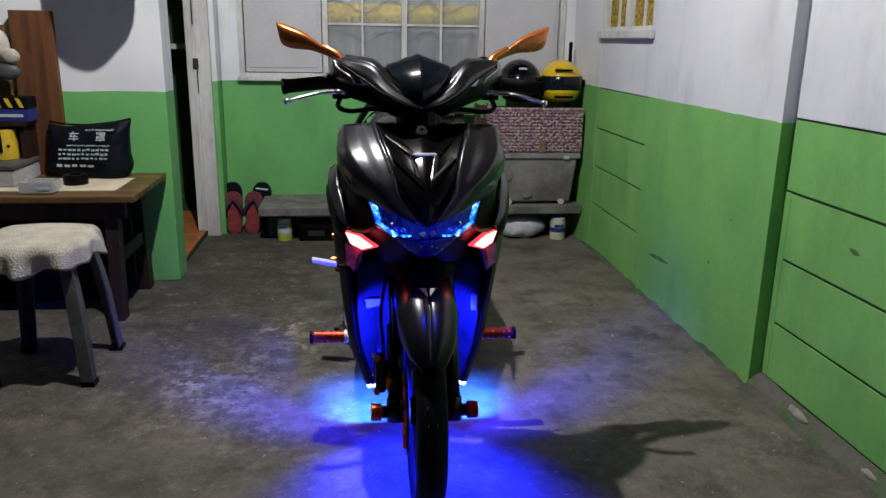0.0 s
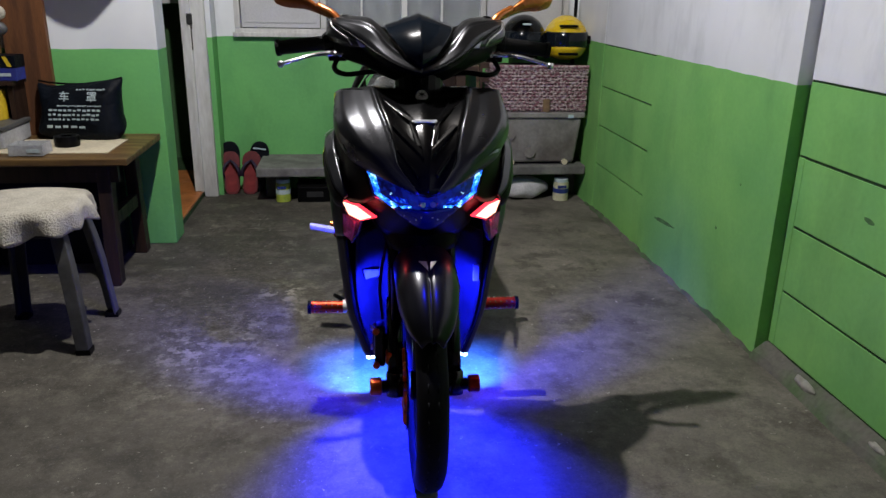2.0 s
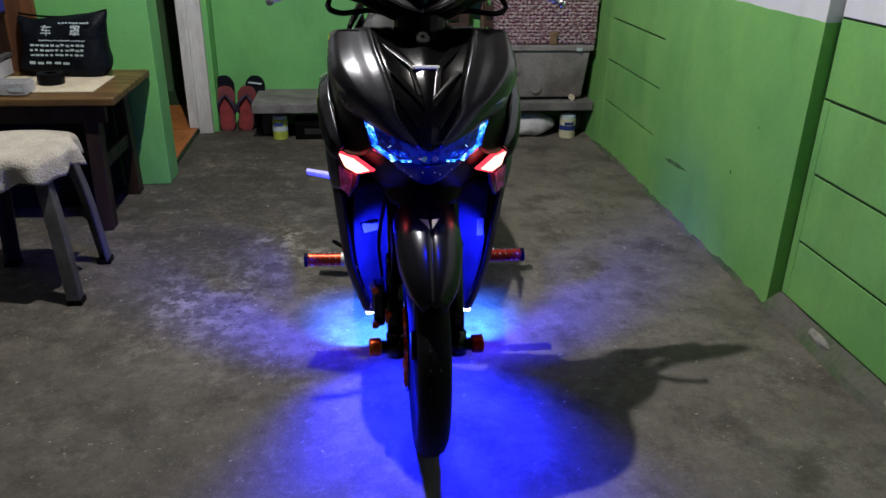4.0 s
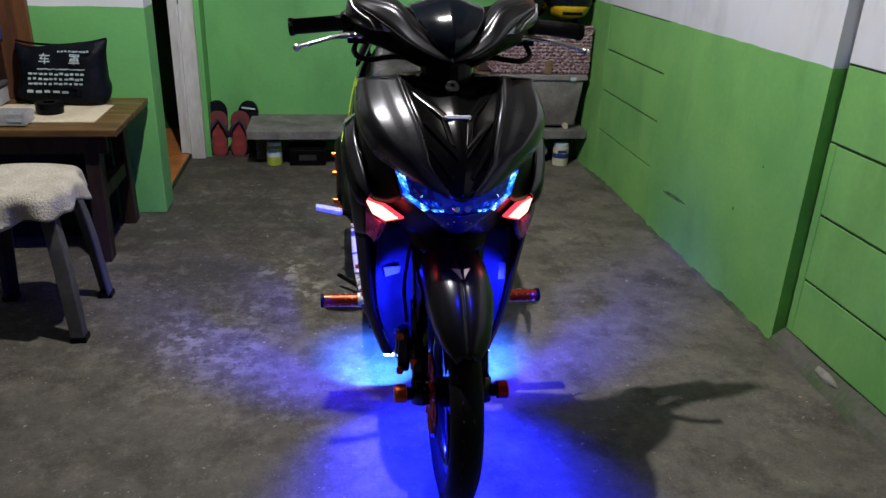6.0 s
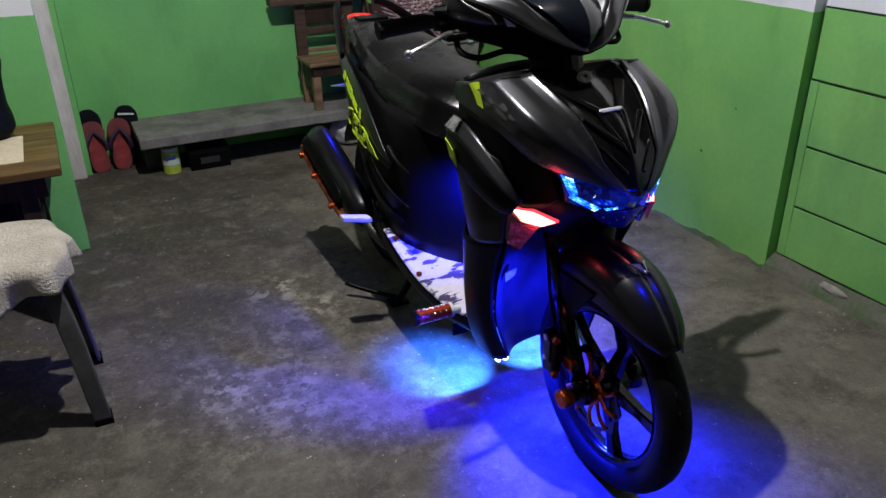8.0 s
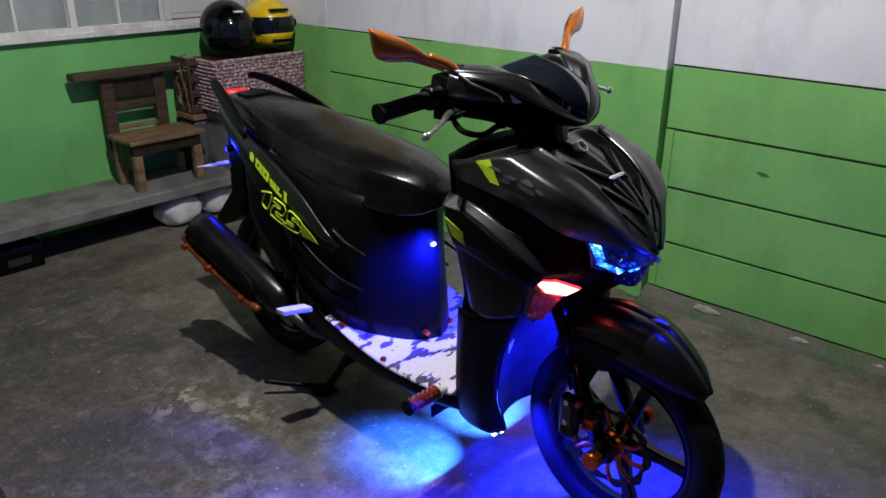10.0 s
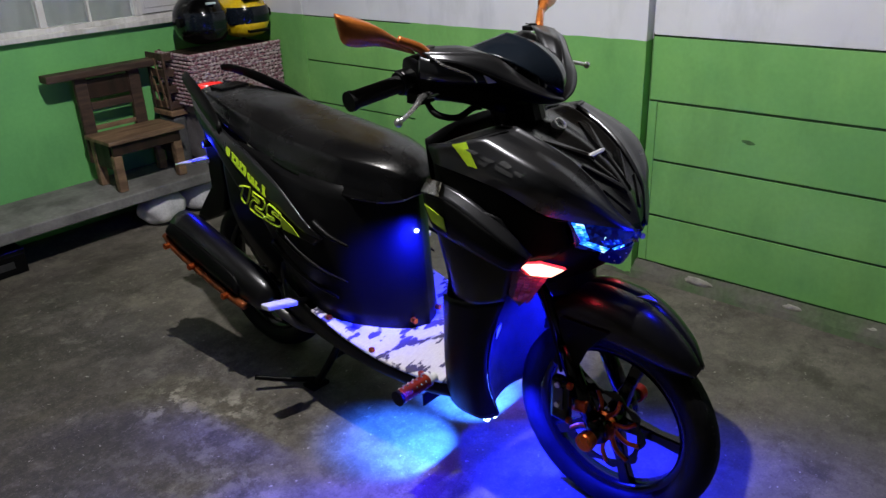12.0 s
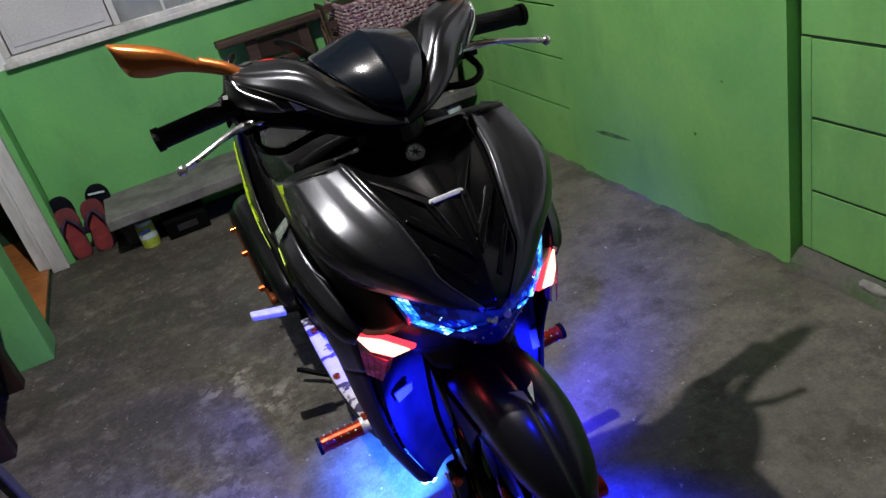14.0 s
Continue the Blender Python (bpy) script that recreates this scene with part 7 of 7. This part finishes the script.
smooth_loft(bm, [[(-0.125, 0.84, 0.34), (-0.04, 0.84, 0.34), (-0.04, 0.84, 0.50), (-0.125, 0.84, 0.50)], [(-0.130, 1.02, 0.33), (-0.062, 1.02, 0.33), (-0.062, 1.02, 0.58), (-0.130, 1.02, 0.58)], [(-0.115, 1.20, 0.42), (-0.066, 1.20, 0.42), (-0.066, 1.20, 0.64), (-0.115, 1.20, 0.64)], [(-0.105, 1.27, 0.50), (-0.066, 1.27, 0.50), (-0.066, 1.27, 0.66), (-0.105, 1.27, 0.66)]], 18, 16)
part("inner_rear_fender", bm, matte_black, S, "black cover before the rear wheel", smooth=True)
bm = bmesh.new()
for i in range(9):
    rod(bm, (0.11, 1.16 + 0.008 * i, 0.36 + 0.03 * i), (0.11, 1.166 + 0.008 * i, 0.374 + 0.03 * i), 0.028, n=14)
rod(bm, (0.11, 1.14, 0.30), (0.11, 1.24, 0.66), 0.012, n=10)
part("shock_absorber", bm, orange_metal, S, "orange rear shock absorber")
bm = bmesh.new()
tube(bm, [(-0.10, 0.80, 0.26), (-0.15, 0.88, 0.235), (-0.18, 0.95, 0.268), (-0.186, 1.01, 0.300)], 0.017, 10)
part("exhaust_pipe", bm, alloy_dark, S, smooth=True)


def muffler():
    bm = bmesh.new()
    a, b = Vector((-0.185, 0.99, 0.294)), Vector((-0.195, 1.43, 0.435))
    rings = []
    for t, r in ((0, 0.030), (0.08, 0.046), (0.25, 0.053), (0.6, 0.057), (0.9, 0.057), (0.98, 0.050), (1.0, 0.030)):
        c = a + (b - a) * t
        q = (b - a).to_track_quat("Z", "Y")
        rings.append([c + q @ Vector((0.92 * r * math.cos(2 * math.pi * k / 20), 1.12 * r * math.sin(2 * math.pi * k / 20), 0)) for k in range(20)])
    loft(bm, rings)
    mu = part("muffler", bm, fender_paint, S, "black muffler with orange guard", smooth=True)
    bm = bmesh.new()
    d = (b - a).normalized()
    side = Vector((-0.054, 0, 0))
    up = Vector((0, -d.z, d.y))
    rr = []
    for t, lo, hi in ((0.22, -0.026, 0.017), (0.35, -0.038, 0.035), (0.85, -0.038, 0.038), (0.97, -0.026, 0.029)):
        c = a + (b - a) * t + side
        rr.append([c + up * lo + Vector((0.012, 0, 0)), c + up * ((lo + hi) / 2) + Vector((-0.006, 0, 0)), c + up * hi + Vector((0.012, 0, 0)), c + up * ((lo + hi) / 2) + Vector((0.006, 0, 0))])
    smooth_loft(bm, rr, 12, 20)
    part("heat_guard", bm, matte_black, mu, "black heat guard", smooth=True)
    bm = bmesh.new()
    tube(bm, [tuple(a + (b - a) * t + side + up * (-0.046 + dz) + Vector((0.004, 0, 0))) for t, dz in ((0.14, 0.010), (0.35, 0.0), (0.85, 0.0), (1.0, 0.024))], 0.012, 8, 26)
    part("guard_edge", bm, guard_orange, mu, "orange guard edge", smooth=True)
    for t in (0.30, 0.66, 0.93):
        bm = bmesh.new()
        c = a + (b - a) * t + side + up * -0.04
        rod(bm, c + Vector((-0.02, 0, 0)), c + Vector((0.01, 0, 0)), 0.010, n=12)
        part("guard_bolt", bm, orange_metal, mu, "orange bolt")
    bm = bmesh.new()
    rod(bm, b - d * 0.01, b + d * 0.02, 0.018, n=14)
    part("outlet", bm, alloy_dark, mu)


muffler()
for s in (-1, 1):
    bm = bmesh.new()
    loft(bm, [[(s * 0.232, 0.808, 0.362), (s * 0.232, 0.848, 0.359), (s * 0.232, 0.848, 0.375), (s * 0.232, 0.808, 0.378)], [(s * 0.314, 0.828, 0.372), (s * 0.314, 0.862, 0.370), (s * 0.314, 0.862, 0.386), (s * 0.314, 0.828, 0.388)]])
    peg = part("pillion_peg", bm, badge_metal, S, "bright ribbed alloy pillion peg", bevel=0.004)
    bm = bmesh.new()
    rod(bm, (s * 0.17, 0.83, 0.352), (s * 0.234, 0.829, 0.368), 0.009, n=10)
    part("peg_stem", bm, matte_black, peg)
    bm = bmesh.new()
    tube(bm, [(s * 0.08, 0.80, 0.24), (s * 0.10, 0.86, 0.12), (s * 0.115, 0.93, 0.008)], 0.012, 8)
    part("stand_leg", bm, matte_black, S, "black centre stand leg", smooth=True)
    part("stand_foot", boxes((s * 0.115 - 0.03, s * 0.115 + 0.03, 0.91, 0.96, 0.0005, 0.010)), matte_black, S)
part("stand_bar", rods(((-0.10, 0.86, 0.12), (0.10, 0.86, 0.12), 0.010)), matte_black, S)
bm = bmesh.new()
tube(bm, [(-0.11, 0.93, 0.02), (-0.17, 0.98, 0.03), (-0.25, 1.05, 0.05)], 0.008, 8)
part("stand_tang", bm, matte_black, S, smooth=True)

# ---- the scooter's own lights, with an added fringe lamp and screen ----
BLUE = (0.006, 0.010, 1.0)
POOL = (0.024, 0.128, 1.0)
T = pose(0.155, 1.645, 0, 0, 0, -0.6)


def led(name, at, watts, r=0.01, colour=BLUE):
    lamp(name, T @ Vector(at), watts, colour, r)


for s in (-1, 1):
    for k, (u, v, z) in enumerate(((0.128, 0.262, 0.192), (0.115, 0.250, 0.200))):
        bm = bmesh.new()
        ball(bm, (s * u, v, z), 0.008, u=10, v=6)
        part("led", bm, led_white, S, "bright blue-white LED", smooth=True)
    # plate added to give the LED pool its straight front edge
    part("led_screen_plate", boxes((min(s * 0.040, s * 0.165), max(s * 0.040, s * 0.165), 0.4325, 0.4365, 0.172, 0.206)), matte_black, S, "small black plate added to cut the LED's light forward")
    ob = lamp("led_light", (0, 0, 0), 92.0, POOL, 0.001, "SPOT")
    ob.data.spot_size, ob.data.spot_blend = radians(80), 0.7
    ob.matrix_world = look(T @ Vector((s * 0.105, 0.440, 0.195)), T @ Vector((s * 0.145, 0.520, 0.0)))
    # added lamp without a source on the scooter: purple fringe round the pool
    ob = lamp("fringe_fill", (0, 0, 0), 6.0, (0.09, 0.022, 1.0), 0.09, "SPOT")
    ob.data.spot_size, ob.data.spot_blend = radians(132), 1.0
    ob.matrix_world = look(T @ Vector((s * 0.170, 0.430, 0.165)), T @ Vector((s * 0.22, 0.47, 0.0)))
    ob = lamp("duct_light", (0, 0, 0), 112.0, BLUE, 0.02, "SPOT")
    ob.data.spot_size, ob.data.spot_blend = radians(118), 1.0
    ob.matrix_world = look(T @ Vector((s * 0.090, 0.215, 0.270)), T @ Vector((s * 0.045, 0.06, 0.0)))
    ob = lamp("panel_light", (0, 0, 0), 140.0, BLUE, 0.015, "SPOT")
    ob.data.spot_size, ob.data.spot_blend = radians(92), 0.9
    ob.matrix_world = look(T @ Vector((s * 0.085, 0.115, 0.45)), T @ Vector((s * 0.112, 0.27, 0.36)))
bm = bmesh.new()
ball(bm, (-0.016, 0.570, 0.562), 0.005, (1.6, 1, 1), 10, 6)
part("led", bm, led_white, S, "bright blue-white LED", smooth=True)
ob = lamp("leg_light", (0, 0, 0), 92.0, BLUE, 0.03, "SPOT")
ob.data.spot_size, ob.data.spot_blend = radians(104), 1.0
ob.matrix_world = look(T @ Vector((-0.045, 0.520, 0.575)), T @ Vector((-0.040, 0.600, 0.500)))
led("headlight_light", (0, -0.15, 0.70), 0.9)
for s in (-1, 1):
    led("indicator_light", (s * 0.160, 0.085, 0.625), 0.10, 0.01, (1.0, 0.03, 0.06))
led("rear_light", (-0.05, 1.50, 0.640), 2.2)
